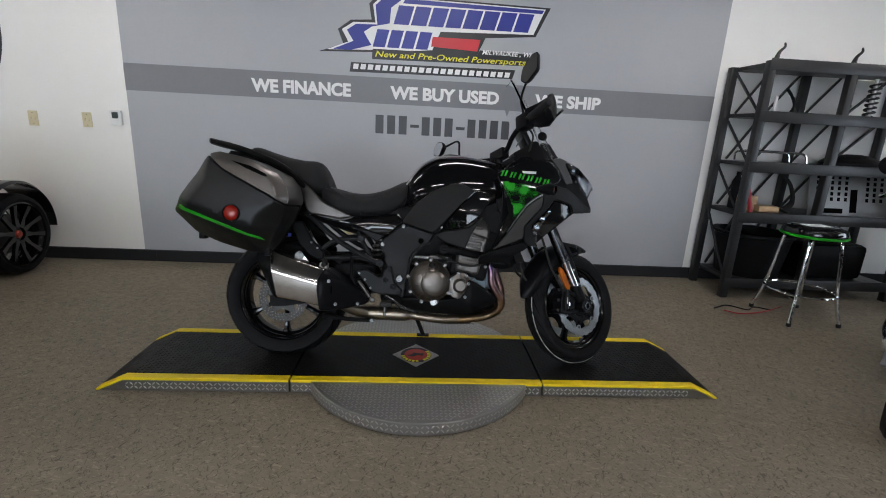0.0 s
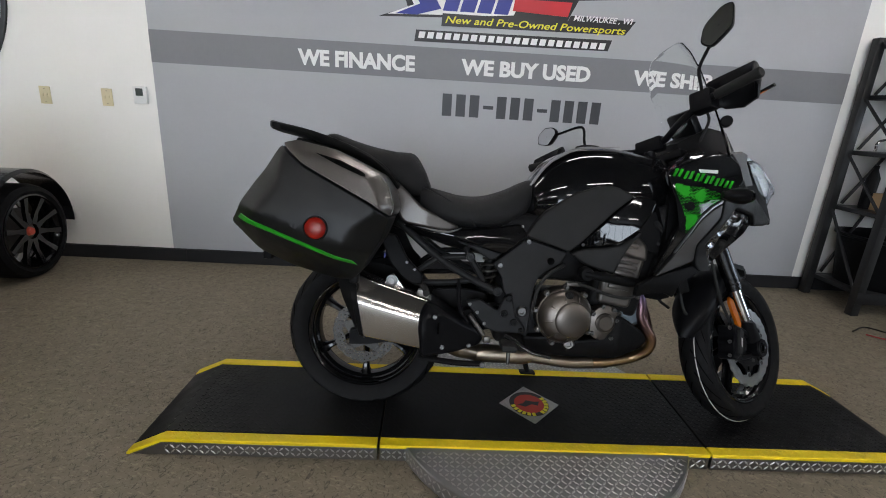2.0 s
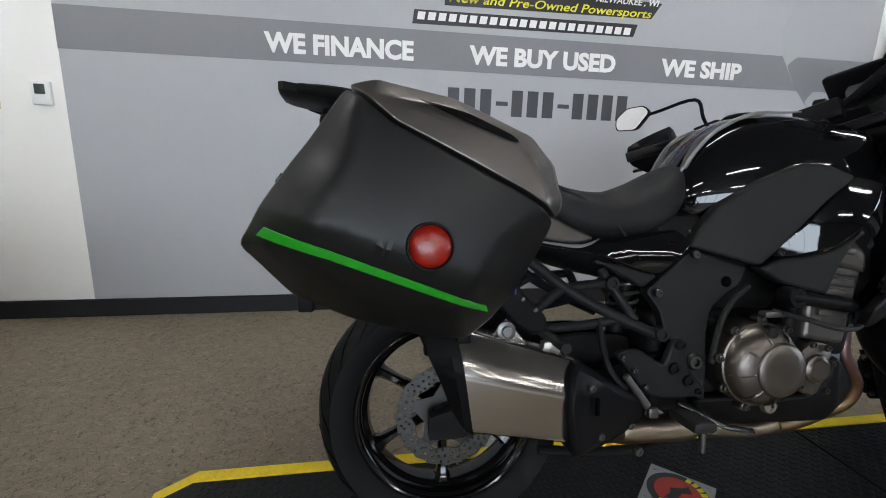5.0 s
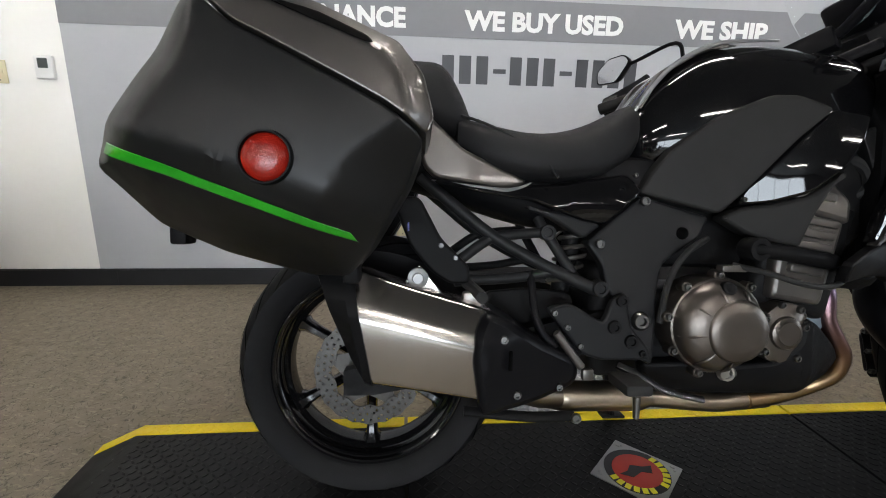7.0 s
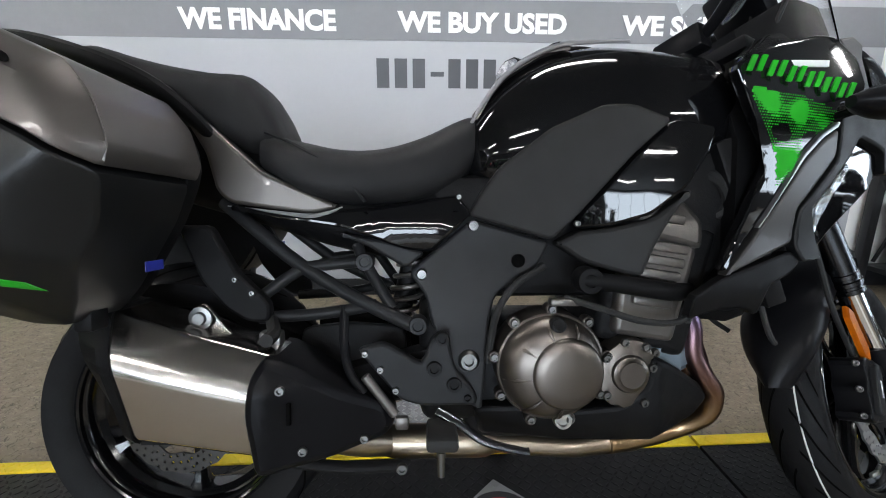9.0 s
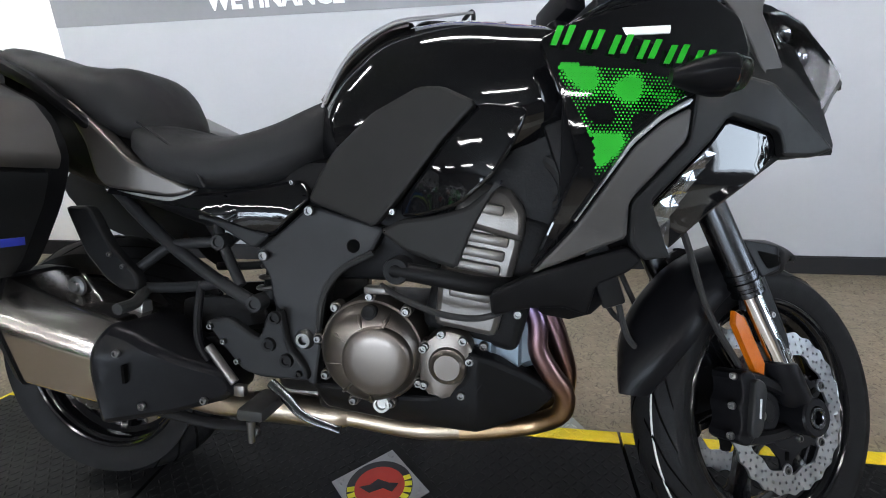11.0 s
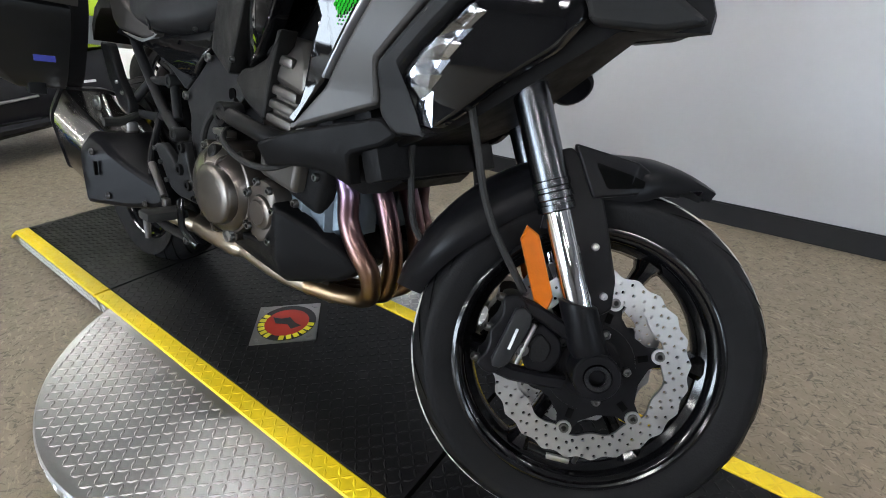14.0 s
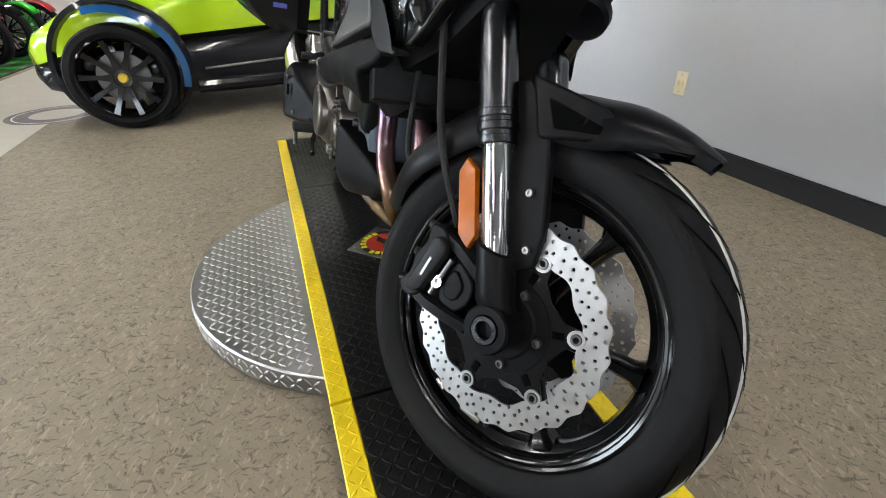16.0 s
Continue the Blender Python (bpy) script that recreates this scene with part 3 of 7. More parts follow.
outlet(-2.729, 1.178)
outlet(-3.146, 1.170)
outlet(-0.631, 0.359)
t = thing("thermostat", "white wall thermostat with a dark display", "thermostat", pose(-2.493, WALL - 0.0008, 1.205))
part("case_shell", box(B(), -0.045, 0.045, -0.028, 0, -0.058, 0.058, 0.006), M["plastic_white"], t)
part("screen", box(B(), -0.024, 0.024, -0.031, -0.0285, -0.005, 0.044, 0.002), M["display"], t, "dark display")

# ---- motorcycle turntable platform ----
DECK = 0.066
plat = thing("turntable_platform", "black motorcycle turntable platform with yellow edges and tread plate disc", "platform")
END, KNEE, EDGE, STRIPE = 1.50, 1.375, 0.272, 0.046
CUT_L, CUT_R, GAP = -0.617, 0.602, 0.005


def deck_z(x):
    return DECK if abs(x) < KNEE else max(0.006, DECK * (END - abs(x)) / (END - KNEE))


def slab(xs, y0, y1, low, lift=0.0):
    """A strip of deck along x whose top follows the ramps."""
    bm = B()
    rings = []
    for x in xs:
        z = deck_z(x) + lift
        rings.append([(x, y0, low if low is not None else z - 0.012), (x, y0, z - 0.003), (x, y0 + 0.003, z), (x, y1 - 0.003, z), (x, y1, z - 0.003), (x, y1, low if low is not None else z - 0.012)])
    return loft(bm, rings)


for xs in ((-END, -KNEE, CUT_L - GAP), (CUT_L + GAP, CUT_R - GAP), (CUT_R + GAP, KNEE, END)):
    sec = part("deck_section", slab(xs, -EDGE + STRIPE, EDGE - STRIPE, 0.001), M["deck"], plat, "black grip deck plate")
    for s in (-1, 1):
        y0, y1 = sorted((s * EDGE, s * (EDGE - STRIPE + 0.0005)))
        part("yellow_edge", slab(xs, y0, y1, None, 0.0012), M["yellow"], sec, "yellow painted edge strip")
        part("side_skirt", slab(xs, y0 + 0.003, y1 - 0.003, 0.001, -0.013), M["steel_plate"], sec, "tread plate side")
disc = part("turntable_disc", lathe(B(), [(0, 0.004), (0.585, 0.004), (0.585, 0.058), (0.581, 0.062), (0, 0.062)], seg=120), M["plate"], plat, "round aluminium tread plate disc", 25)


def lozenges(spots, long=0.0118, wide=0.0040, high=0.0022):
    """Raised tread marks: spots of (place, direction along, outward normal)."""
    verts, faces = [], []
    for c, d, n in spots:
        d, n = np.array(d, float), np.array(n, float)
        s = np.cross(n, d)
        c = np.array(c, float)
        k = len(verts)
        verts += [c + d * long, c + s * wide, c - d * long, c - s * wide, c + d * long * 0.5 + n * high, c - d * long * 0.5 + n * high]
        faces += [(k, k + 1, k + 4), (k + 1, k + 5, k + 4), (k + 1, k + 2, k + 5), (k + 2, k + 3, k + 5), (k + 3, k + 4, k + 5), (k + 3, k, k + 4)]
    me = bpy.data.meshes.new("tread_texture")
    me.from_pydata([tuple(v) for v in verts], [], faces)
    return me


def grid_marks(x0, x1, y0, y1, step, inside, top):
    out = []
    for i in range(int((x1 - x0) / step)):
        for j in range(int((y1 - y0) / step)):
            x, y = x0 + (i + 0.5) * step, y0 + (j + 0.5) * step
            if inside(x, y):
                a = radians(45 if (i + j) % 2 else -45)
                z, slope = top(x)
                d = Vector((math.cos(a), math.sin(a), math.cos(a) * slope)).normalized()
                out.append(((x, y, z), d, Vector((-slope, 0, 1)).normalized()))
    return out


def add_marks(spots, material, parent, label, **size):
    me = lozenges(spots, **size)
    me.materials.append(material)
    ob = new("tread_texture", me)
    ob.parent = parent
    tagged(ob, label, kind="stuff")


add_marks(grid_marks(-0.6, 0.6, -0.6, 0.6, 0.0195, lambda x, y: abs(y) > EDGE + 0.008 and math.hypot(x, y) < 0.57, lambda x: (0.062, 0)), M["tread"], disc, "raised tread marks on the disc", high=0.0019)
slope = DECK / (END - KNEE)
add_marks(grid_marks(-END, END, -EDGE + STRIPE, EDGE - STRIPE, 0.0205, lambda x, y: abs(x) < END - 0.02 and abs(x - CUT_L) > 0.016 and abs(x - CUT_R) > 0.016 and abs(abs(x) - KNEE) > 0.012 and abs(x + 0.02) + abs(y) > 0.14,
                     lambda x: (deck_z(x), 0 if abs(x) < KNEE else (-slope if x > 0 else slope))), M["deck"], plat, "raised tread marks on the black deck", high=0.0014)
add_marks(grid_marks(-KNEE, KNEE, -EDGE, -EDGE + STRIPE, 0.0205, lambda x, y: abs(x - CUT_L) > 0.016 and abs(x - CUT_R) > 0.016, lambda x: (DECK + 0.0012, 0))
          + grid_marks(-KNEE, KNEE, EDGE - STRIPE, EDGE, 0.0205, lambda x, y: abs(x - CUT_L) > 0.016 and abs(x - CUT_R) > 0.016, lambda x: (DECK + 0.0012, 0)), M["yellow"], plat, "raised tread marks on the yellow edges", high=0.0011)
rim_marks = []
for i in range(170):
    a = i / 170 * 2 * math.pi
    if abs(0.585 * math.sin(a)) > EDGE:
        for j, z in enumerate((0.02, 0.043)):
            t = 1 if (i + j) % 2 else -1
            rim_marks.append(((0.585 * math.cos(a), 0.585 * math.sin(a), z), Vector((-math.sin(a), math.cos(a), t)).normalized(), (math.cos(a), math.sin(a), 0)))
add_marks(rim_marks, M["tread"], disc, "raised tread marks round the disc's rim", high=0.0018)
skirt_marks = []
for i in range(136):
    x = -1.36 + i * 0.02
    if abs(x - CUT_L) < 0.014 or abs(x - CUT_R) < 0.014 or abs(x) < 0.52:
        continue
    for j, z in enumerate((0.016, 0.036)):
        t = 1 if (i + j) % 2 else -1
        skirt_marks.append(((x, -EDGE + 0.003, z), Vector((1, 0, t)).normalized(), (0, -1, 0)))
add_marks(skirt_marks, M["tread"], plat, "bright tread marks on the side skirt", high=0.0022)
# maker's plate in the middle of the deck
badge = part("maker_plate", prism(B(), [(0.125, 0), (0, 0.125), (-0.125, 0), (0, -0.125)], Matrix.Translation((-0.02, 0, DECK - 0.001)), 0.004), M["plate"], plat, "square tread plate with a red round emblem")
part("emblem_field", rod(B(), (-0.02, 0, DECK + 0.003), (-0.02, 0, DECK + 0.0042), 0.082, seg=40), M["logo_black"], badge, "black ring of the emblem")
part("emblem_centre", rod(B(), (-0.02, 0, DECK + 0.0043), (-0.02, 0, DECK + 0.005), 0.062, seg=40), mat("red_emblem", (0.45, 0.035, 0.02), 0.4, 0, 0.4, 20), badge, "red centre of the emblem")
for a in list(range(195, 291, 16)) + list(range(310, 391, 16)):
    bm = prism(B(), [(-0.007, -0.009), (0.007, -0.009), (0.007, 0.009), (-0.007, 0.009)], Matrix.Translation((-0.02 + 0.071 * math.cos(radians(a)), 0.071 * math.sin(radians(a)), DECK + 0.0043)) @ Matrix.Rotation(radians(a + 90), 4, "Z"), 0.0008)
    part("emblem_bar", bm, M["logo_yellow"], badge, "yellow bars round the emblem")
part("emblem_figure", prism(B(), [(-0.05, -0.01), (-0.025, 0.0), (-0.01, 0.02), (0.02, 0.012), (0.045, 0.014), (0.035, -0.014), (0.01, -0.006), (-0.02, -0.024)], Matrix.Translation((-0.02, 0, DECK + 0.0052)), 0.0006), M["logo_black"], badge, "dark motorcycle shape")
add_marks([((-0.02 + sx * r, sy * (0.106 - r), DECK + 0.003), Vector((1, sx * sy * (-1 if k % 2 else 1), 0)).normalized(), (0, 0, 1)) for k, r in enumerate((0.006, 0.100)) for sx in (-1, 1) for sy in (-1, 1)], M["plate"], badge, "raised marks on the maker's plate", long=0.007)


# ---- the motorcycle on the platform ----
bike = thing("touring_motorcycle", "black and green touring motorcycle with side cases, leaning on its stand", "motorcycle", pose(0.010, -0.021, DECK, -10.5, 0, -2.0))
REAR = Vector((-0.712, 0, 0.308))
FRONT = Vector((0.814, 0, 0.2965))
RAKE = radians(26)
AXIS = Vector((-math.sin(RAKE), 0, math.cos(RAKE)))
ROOT = Vector((0.783, 0, 0.281))
STEER = Matrix.Translation(ROOT + Vector((-0.02, 0.014, 0.004))) @ Matrix.Rotation(radians(33), 4, AXIS) @ Matrix.Translation(-ROOT)
LEFT = (0, -1, 0)


def front(name, bm, material, parent, label="", sharp=35):
    """A part that turns with the handlebar."""
    return part(name, moved(bm, STEER), material, parent, label, sharp)


def both(name, make, material, parent, label="", place=part, sharp=35):
    """The same part on the right and, mirrored, on the left."""
    return [place(name, bm, material, parent, label, sharp) for bm in (make(), flip(make()))]


def bolt(at, r=0.007, out=(0, -1, 0), parent=None, material=None, h=0.006, place=part):
    """A socket-head bolt with a hollow in its head."""
    bm = lathe(B(), [(0, h * 0.45), (r * 0.48, h * 0.45), (r * 0.52, h), (r * 0.85, h), (r, h * 0.75), (r * 1.05, 0), (0, 0)], at, out, 14)
    return place("bolt", bm, material or M["bolt"], parent)


def tyre_profile(rad, half, rim):
    return [(rim, -half * 0.74), (rim + 0.012, -half * 0.84), (rim + (rad - rim) * 0.42, -half * 0.98), (rim + (rad - rim) * 0.62, -half), (rad - half * 0.42, -half * 0.90),
            (rad - half * 0.19, -half * 0.66), (rad - half * 0.05, -half * 0.34), (rad, 0), (rad - half * 0.05, half * 0.34), (rad - half * 0.19, half * 0.66), (rad - half * 0.42, half * 0.90),
            (rim + (rad - rim) * 0.62, half), (rim + (rad - rim) * 0.42, half * 0.98), (rim + 0.012, half * 0.84), (rim, half * 0.74), (rim - 0.006, half * 0.5), (rim - 0.006, -half * 0.5)]


def surface(rad, half, t):
    """Radius and sideways place on the tread at t from -1 to 1."""
    prof = tyre_profile(rad, half, 0.218)[3:12]
    h = t * half * 0.98
    return np.interp(h, [p[1] for p in prof], [p[0] for p in prof]), h


def wheel(name, centre, rad, half, place, spoke_turn, line=None, spoke_half=0.016):
    axis = Vector((0, 1, 0))
    rim = place(name, lathe(B(), [(0.222, -half * 0.72), (0.226, -half * 0.74), (0.222, -half * 0.80), (0.217, -half * 0.82), (0.213, -half * 0.79), (0.211, -half * 0.70), (0.206, -half * 0.66), (0.203, -half * 0.58), (0.201, -half * 0.40), (0.190, -half * 0.28), (0.186, 0), (0.190, half * 0.28), (0.201, half * 0.40), (0.203, half * 0.58), (0.206, half * 0.66), (0.211, half * 0.70), (0.213, half * 0.79), (0.217, half * 0.82),
                                          (0.222, half * 0.80), (0.226, half * 0.74), (0.222, half * 0.72), (0.203, half * 0.3), (0.203, -half * 0.3)], centre, axis, 72, closed=True), M["rim"], bike, "gloss black cast wheel")
    place("tyre", lathe(B(), tyre_profile(rad, half, 0.218), centre, axis, 96, closed=True), M["tyre"], rim, "black road tyre with curved grooves", 50)
    # curved grooves cut as raised-edge sipes along the tread
    for s in (-1, 1):
        bm = B()
        for i in range(22):
            a0 = (i + (0.5 if s > 0 else 0)) / 22 * 2 * math.pi
            pts = []
            for k in np.linspace(0, 5, 13):
                t = s * (0.16 + 0.16 * k)
                r, h = surface(rad, half, t)
                a = a0 + 0.045 * k + 0.010 * k * k
                pts.append((r + 0.0022, h, a, k))
            quad = []
            for r, h, a, k in pts:
                w = 0.013 * (1 - 0.15 * abs(k - 2.5)) / rad
                quad.append([bm.verts.new(centre + Vector((r * math.cos(a + d * w), h, r * math.sin(a + d * w)))) for d in (-0.5, 0.5)])
            for p, q in zip(quad, quad[1:]):
                bm.faces.new((p[0], p[1], q[1], q[0]))
        place("tread_groove", bm, M["groove"], rim, "dark curved tread grooves")
    if line is not None:
        r, h = surface(rad, half, line)
        r2, h2 = surface(rad, half, line + 0.035)
        place("tyre_line", lathe(B(), [(r + 0.0022, h), (r2 + 0.0022, h2), (r2 - 0.001, h2), (r - 0.001, h)], centre, axis, 96, closed=True), M["tyre_line"], rim, "thin white line round the tread")
    hub = lathe(B(), [(0.0, -0.07), (0.03, -0.07), (0.036, -0.066), (0.042, -0.03), (0.042, 0.03), (0.036, 0.066), (0.03, 0.07), (0, 0.07)], centre, axis, 28)
    place("hub", hub, M["rim"], rim)
    for i in range(6):
        a = spoke_turn + i * math.pi / 3
        d = Vector((math.cos(a), 0, math.sin(a)))
        s = Vector((-math.sin(a), 0, math.cos(a)))
        bm = B()
        rings = []
        for r, w, h in ((0.030, 0.024, 0.026), (0.07, 0.014, 0.022), (0.14, 0.011, 0.019), (0.175, 0.014, 0.022), (0.192, 0.024, 0.03)):
            rings.append([centre + d * r + s * w * c + Vector((0, h * e, 0)) for c, e in ((-1, -0.5), (-0.45, -1), (0.45, -1), (1, -0.5), (1, 0.5), (0.45, 1), (-0.45, 1), (-1, 0.5))])
        place("spoke", loft(bm, rings), M["rim"], rim)
    return rim


def petal_disc(centre, y, r0, r1, waves, rows, per_row, thick=0.0045, hole=0.0032, deep=0.0026):
    """A wavy drilled brake disc: each cell carries one round hole."""
    bm = B()
    rr = np.linspace(r0, r1, rows + 1)

    def at(r, a, side):
        edge = (r - r0) / (r1 - r0)
        wave = deep * (1 - 2 * abs(math.sin(waves * a / 2)) ** 1.6) * (edge ** 3) + 0.0035 * math.cos(waves * a * 0.5) * ((1 - edge) ** 3)
        return centre + Vector(((r + wave) * math.cos(a), y + side * thick / 2, (r + wave) * math.sin(a)))

    loops = {}
    for side in (-1, 1):
        for row in range(rows):
            for k in range(per_row):
                a0, a1 = (2 * math.pi * (k + q) / per_row for q in (0, 1))
                am, rm = (a0 + a1) / 2, (rr[row] + rr[row + 1]) / 2
                shift = ((k * 7 + row * 3) % 5 - 2) * 0.14 * (rr[1] - rr[0])
                rim8 = [(rr[row], a0), (rr[row], am), (rr[row], a1), (rm, a1), (rr[row + 1], a1), (rr[row + 1], am), (rr[row + 1], a0), (rm, a0)]
                outer = [bm.verts.new(at(r, a, side)) for r, a in rim8]
                mid = at(rm + shift, am, side)
                inner = [bm.verts.new(mid + (v.co - mid).normalized() * hole) for v in outer]
                if (k + row) % 2:
                    bm.faces.new(outer if side > 0 else outer[::-1])
                    for v in inner:
                        bm.verts.remove(v)
                    continue
                for j in range(8):
                    q = (outer[j], outer[(j + 1) % 8], inner[(j + 1) % 8], inner[j])
                    bm.faces.new(q if side > 0 else q[::-1])
                if side < 0:
                    loops[row, k] = inner
                else:
                    b = loops[row, k]
                    for j in range(8):
                        bm.faces.new((inner[j], inner[(j + 1) % 8], b[(j + 1) % 8], b[j]))
    for r in (r0, r1):
        ring = [[bm.verts.new(at(r, 2 * math.pi * i / (per_row * 2), s)) for s in (-1, 1)] for i in range(per_row * 2)]
        for p, q in zip(ring, ring[1:] + ring[:1]):
            bm.faces.new((p[0], q[0], q[1], p[1]))
    bmesh.ops.remove_doubles(bm, verts=bm.verts, dist=1e-5)
    return bm


def spider(centre, y, r, arms, turn, waist, thick=0.006):
    """The dark star-shaped carrier that holds a disc."""
    pts = []
    for i in range(arms):
        a = turn + i * 2 * math.pi / arms
        for da, rr in ((-0.5, waist), (-0.18, 0.82), (-0.10, 1.0), (0.10, 1.0), (0.18, 0.82)):
            pts.append((rr * r * math.cos(a + da * 2 * math.pi / arms), rr * r * math.sin(a + da * 2 * math.pi / arms)))
    return prism(B(), pts, Matrix.Translation(centre + Vector((0, y + thick / 2, 0))) @ Matrix.Rotation(radians(90), 4, "X"), thick, 0.001)


rear_wheel = wheel("rear_wheel", REAR, 0.310, 0.088, part, radians(-30))
front_wheel = wheel("front_wheel", FRONT, 0.297, 0.058, front, radians(8), line=-0.42)
# darker steel than the front discs, which holds down the window's reflection
part("brake_disc", petal_disc(REAR, -0.078, 0.082, 0.122, 20, 3, 80, deep=0.0015), M["disc_dark"], rear_wheel, "wavy drilled steel rear brake disc", 25)
part("disc_carrier", spider(REAR, -0.074, 0.088, 5, 0.3, 0.62), M["disc_dark"], rear_wheel, "silver disc carrier")
for s in (-1, 1):
    d = front("brake_disc", petal_disc(FRONT, s * 0.066, 0.115, 0.154, 24, 3, 96, hole=0.0029), M["disc"], front_wheel, "wavy drilled steel brake disc", 25)
    plate = front("disc_carrier", spider(FRONT, s * 0.0635, 0.113, 6, 0.39, 0.72, 0.005), M["satin"], front_wheel, "black star-shaped disc carrier")
    front("carrier_hub", lathe(B(), [(0.034, 0.005), (0.048, 0.005), (0.052, 0.002), (0.072, 0.002), (0.074, -0.003), (0.034, -0.003)], FRONT + Vector((0, s * 0.065, 0)), (0, s, 0), 48, closed=True), M["satin"], plate)
    for i in range(6):
        a = 0.39 + i * math.pi / 3
        m = Matrix.Translation(FRONT + Vector((0, s * 0.0665, 0))) @ Matrix.Rotation(-a, 4, "Y")
        front("carrier_slot", moved(box(B(), 0.076, 0.092, -0.0010, 0.0010, -0.005, 0.005, 0.0), m), M["groove"], plate, "dark oblong opening")
        p = FRONT + Vector((0.110 * math.cos(a), s * 0.0665, 0.110 * math.sin(a)))
        front("disc_eye", lathe(B(), [(0.0085, -0.0025), (0.0085, 0.0025), (0.0125, 0.0025), (0.0125, -0.0025)], p, (0, s, 0), 20, closed=True), M["disc"], d)
        front("disc_rivet", lathe(B(), [(0.004, 0.002), (0.0045, 0.004), (0.0075, 0.004), (0.0085, 0.0), (0, 0.0), (0, 0.002)], p, (0, s, 0), 14), M["bolt"], d)
    for i in range(5):
        a = 0.1 + i * 2 * math.pi / 5
        bolt(FRONT + Vector((0.058 * math.cos(a), s * 0.066, 0.058 * math.sin(a))), 0.007, (0, s, 0), front_wheel, M["bolt"], 0.008, front)
front("valve", rod(B(), FRONT + Vector((0.03, -0.02, -0.186)), FRONT + Vector((0.03, -0.03, -0.168)), 0.004), M["bolt"], front_wheel)
front("wheel_weight", box(B(), FRONT.x - 0.02, FRONT.x + 0.02, -0.03, -0.022, FRONT.z - 0.188, FRONT.z - 0.178, 0.002), M["steel"], front_wheel, "small silver wheel weight")
part("rear_hub_cover", rod(B(), REAR + Vector((0, -0.10, 0)), REAR + Vector((0, 0.10, 0)), 0.032, seg=24, bevel=0.004), M["satin"], rear_wheel)

# fork, fender, brakes, handlebar
def leg(s):
    c = FRONT + Vector((0, s * 0.092, 0))
    fork = front("fork_leg", rod(B(), c + AXIS * 0.258, c + AXIS * 0.70, 0.0275, 0.0275, 28, 0.003), M["fork"], bike, "gunmetal upper fork tube")
    front("fork_slider", rod(B(), c + AXIS * 0.10, c + AXIS * 0.28, 0.0212, seg=28), M["chrome"], fork, "polished lower fork tube")
    for d, r in ((0.255, 0.0285), (0.273, 0.0300), (0.291, 0.0290)):
        front("fork_collar", rod(B(), c + AXIS * d, c + AXIS * (d + 0.013), r, seg=28, bevel=0.002), M["fork"], fork)
    front("axle_clamp", loft(B(), [[c + AXIS * h + Vector((math.cos(a) * rx, math.sin(a) * ry, 0)) for a in np.linspace(0, 2 * math.pi, 16, endpoint=False)] for h, rx, ry in ((0.018, 0.028, 0.022), (0.030, 0.033, 0.028), (0.05, 0.032, 0.030), (0.100, 0.031, 0.030), (0.110, 0.030, 0.029), (0.112, 0.026, 0.025))]), M["satin"], fork, "black axle clamp")
    front("axle_boss", lathe(B(), [(0, -0.03), (0.034, -0.03), (0.036, -0.026), (0.036, 0.026), (0.033, 0.030), (0.022, 0.030), (0.022, 0.020), (0, 0.020)], c, (0, s, 0), 28), M["satin"], fork)
    front("axle_ring", lathe(B(), [(0.012, 0.004), (0.012, 0.030), (0.0135, 0.032), (0.0195, 0.032), (0.0205, 0.030), (0.0205, 0.004)], c, (0, s, 0), 28), M["fork"], fork, "bright hollow axle end")
    # shield plate ahead of the leg
    out = s * 0.128
    FWD = Vector((math.cos(RAKE), 0, math.sin(RAKE)))
    pts = [c + AXIS * h + FWD * f for f, h in ((0.0, 0.345), (0.045, 0.345), (0.074, 0.290), (0.072, 0.220), (0.066, 0.130), (0.050, 0.085), (0.008, 0.074), (0.0, 0.18))]
    o = rounded([(p.x, p.z) for p in pts], 0.006)
    bm = sheet(B(), o, lambda x, z: -0.081, ("thick", 0.012), 0.03, 0.004)
    plate = front("fork_guard", bm if s < 0 else flip(bm), M["satin"], bike, "satin black fork guard plate")
    for f, h in ((0.046, 0.188), (0.042, 0.110)):
        x, z = (c + AXIS * h + FWD * f).xz
        bolt((x, s * 0.081, z), 0.0058, (0, s, 0), plate, M["steel"], place=front)
    # radial caliper behind the leg
    a0 = radians(170)
    m = Matrix.Translation(FRONT + Vector((0.134 * math.cos(a0), s * 0.072, 0.134 * math.sin(a0)))) @ Matrix.Rotation(-a0 - math.pi / 2, 4, "Y")
    def cal_piece(outline, y, back, soft):
        bm = sheet(B(), rounded(outline, 0.006, 2), lambda x, z: y, back, 0.02, soft)
        return moved(bm if s < 0 else flip(bm), m)

    cal = front("brake_caliper", cal_piece([(-0.064, -0.030), (-0.052, -0.041), (-0.038, -0.031), (-0.012, -0.032), (0.0, -0.041), (0.014, -0.032), (0.040, -0.031), (0.052, -0.041), (0.064, -0.030), (0.066, -0.010), (0.050, 0.006), (-0.048, 0.008), (-0.066, -0.010)], -0.031, 0.030, 0.004), M["satin"], bike, "black radial brake caliper")
    front("caliper_face", cal_piece([(-0.052, -0.016), (0.046, -0.020), (0.052, -0.008), (0.038, 0.008), (-0.038, 0.016), (-0.054, 0.004)], -0.042, -0.028, 0.004), M["frame"], cal, "charcoal caliper face")
    front("caliper_mark", moved(box(B(), -0.020, 0.014, s * 0.0425 - 0.0006, s * 0.0425 + 0.0006, -0.004, 0.000), m), M["letter"], cal, "small white bar in place of a name")
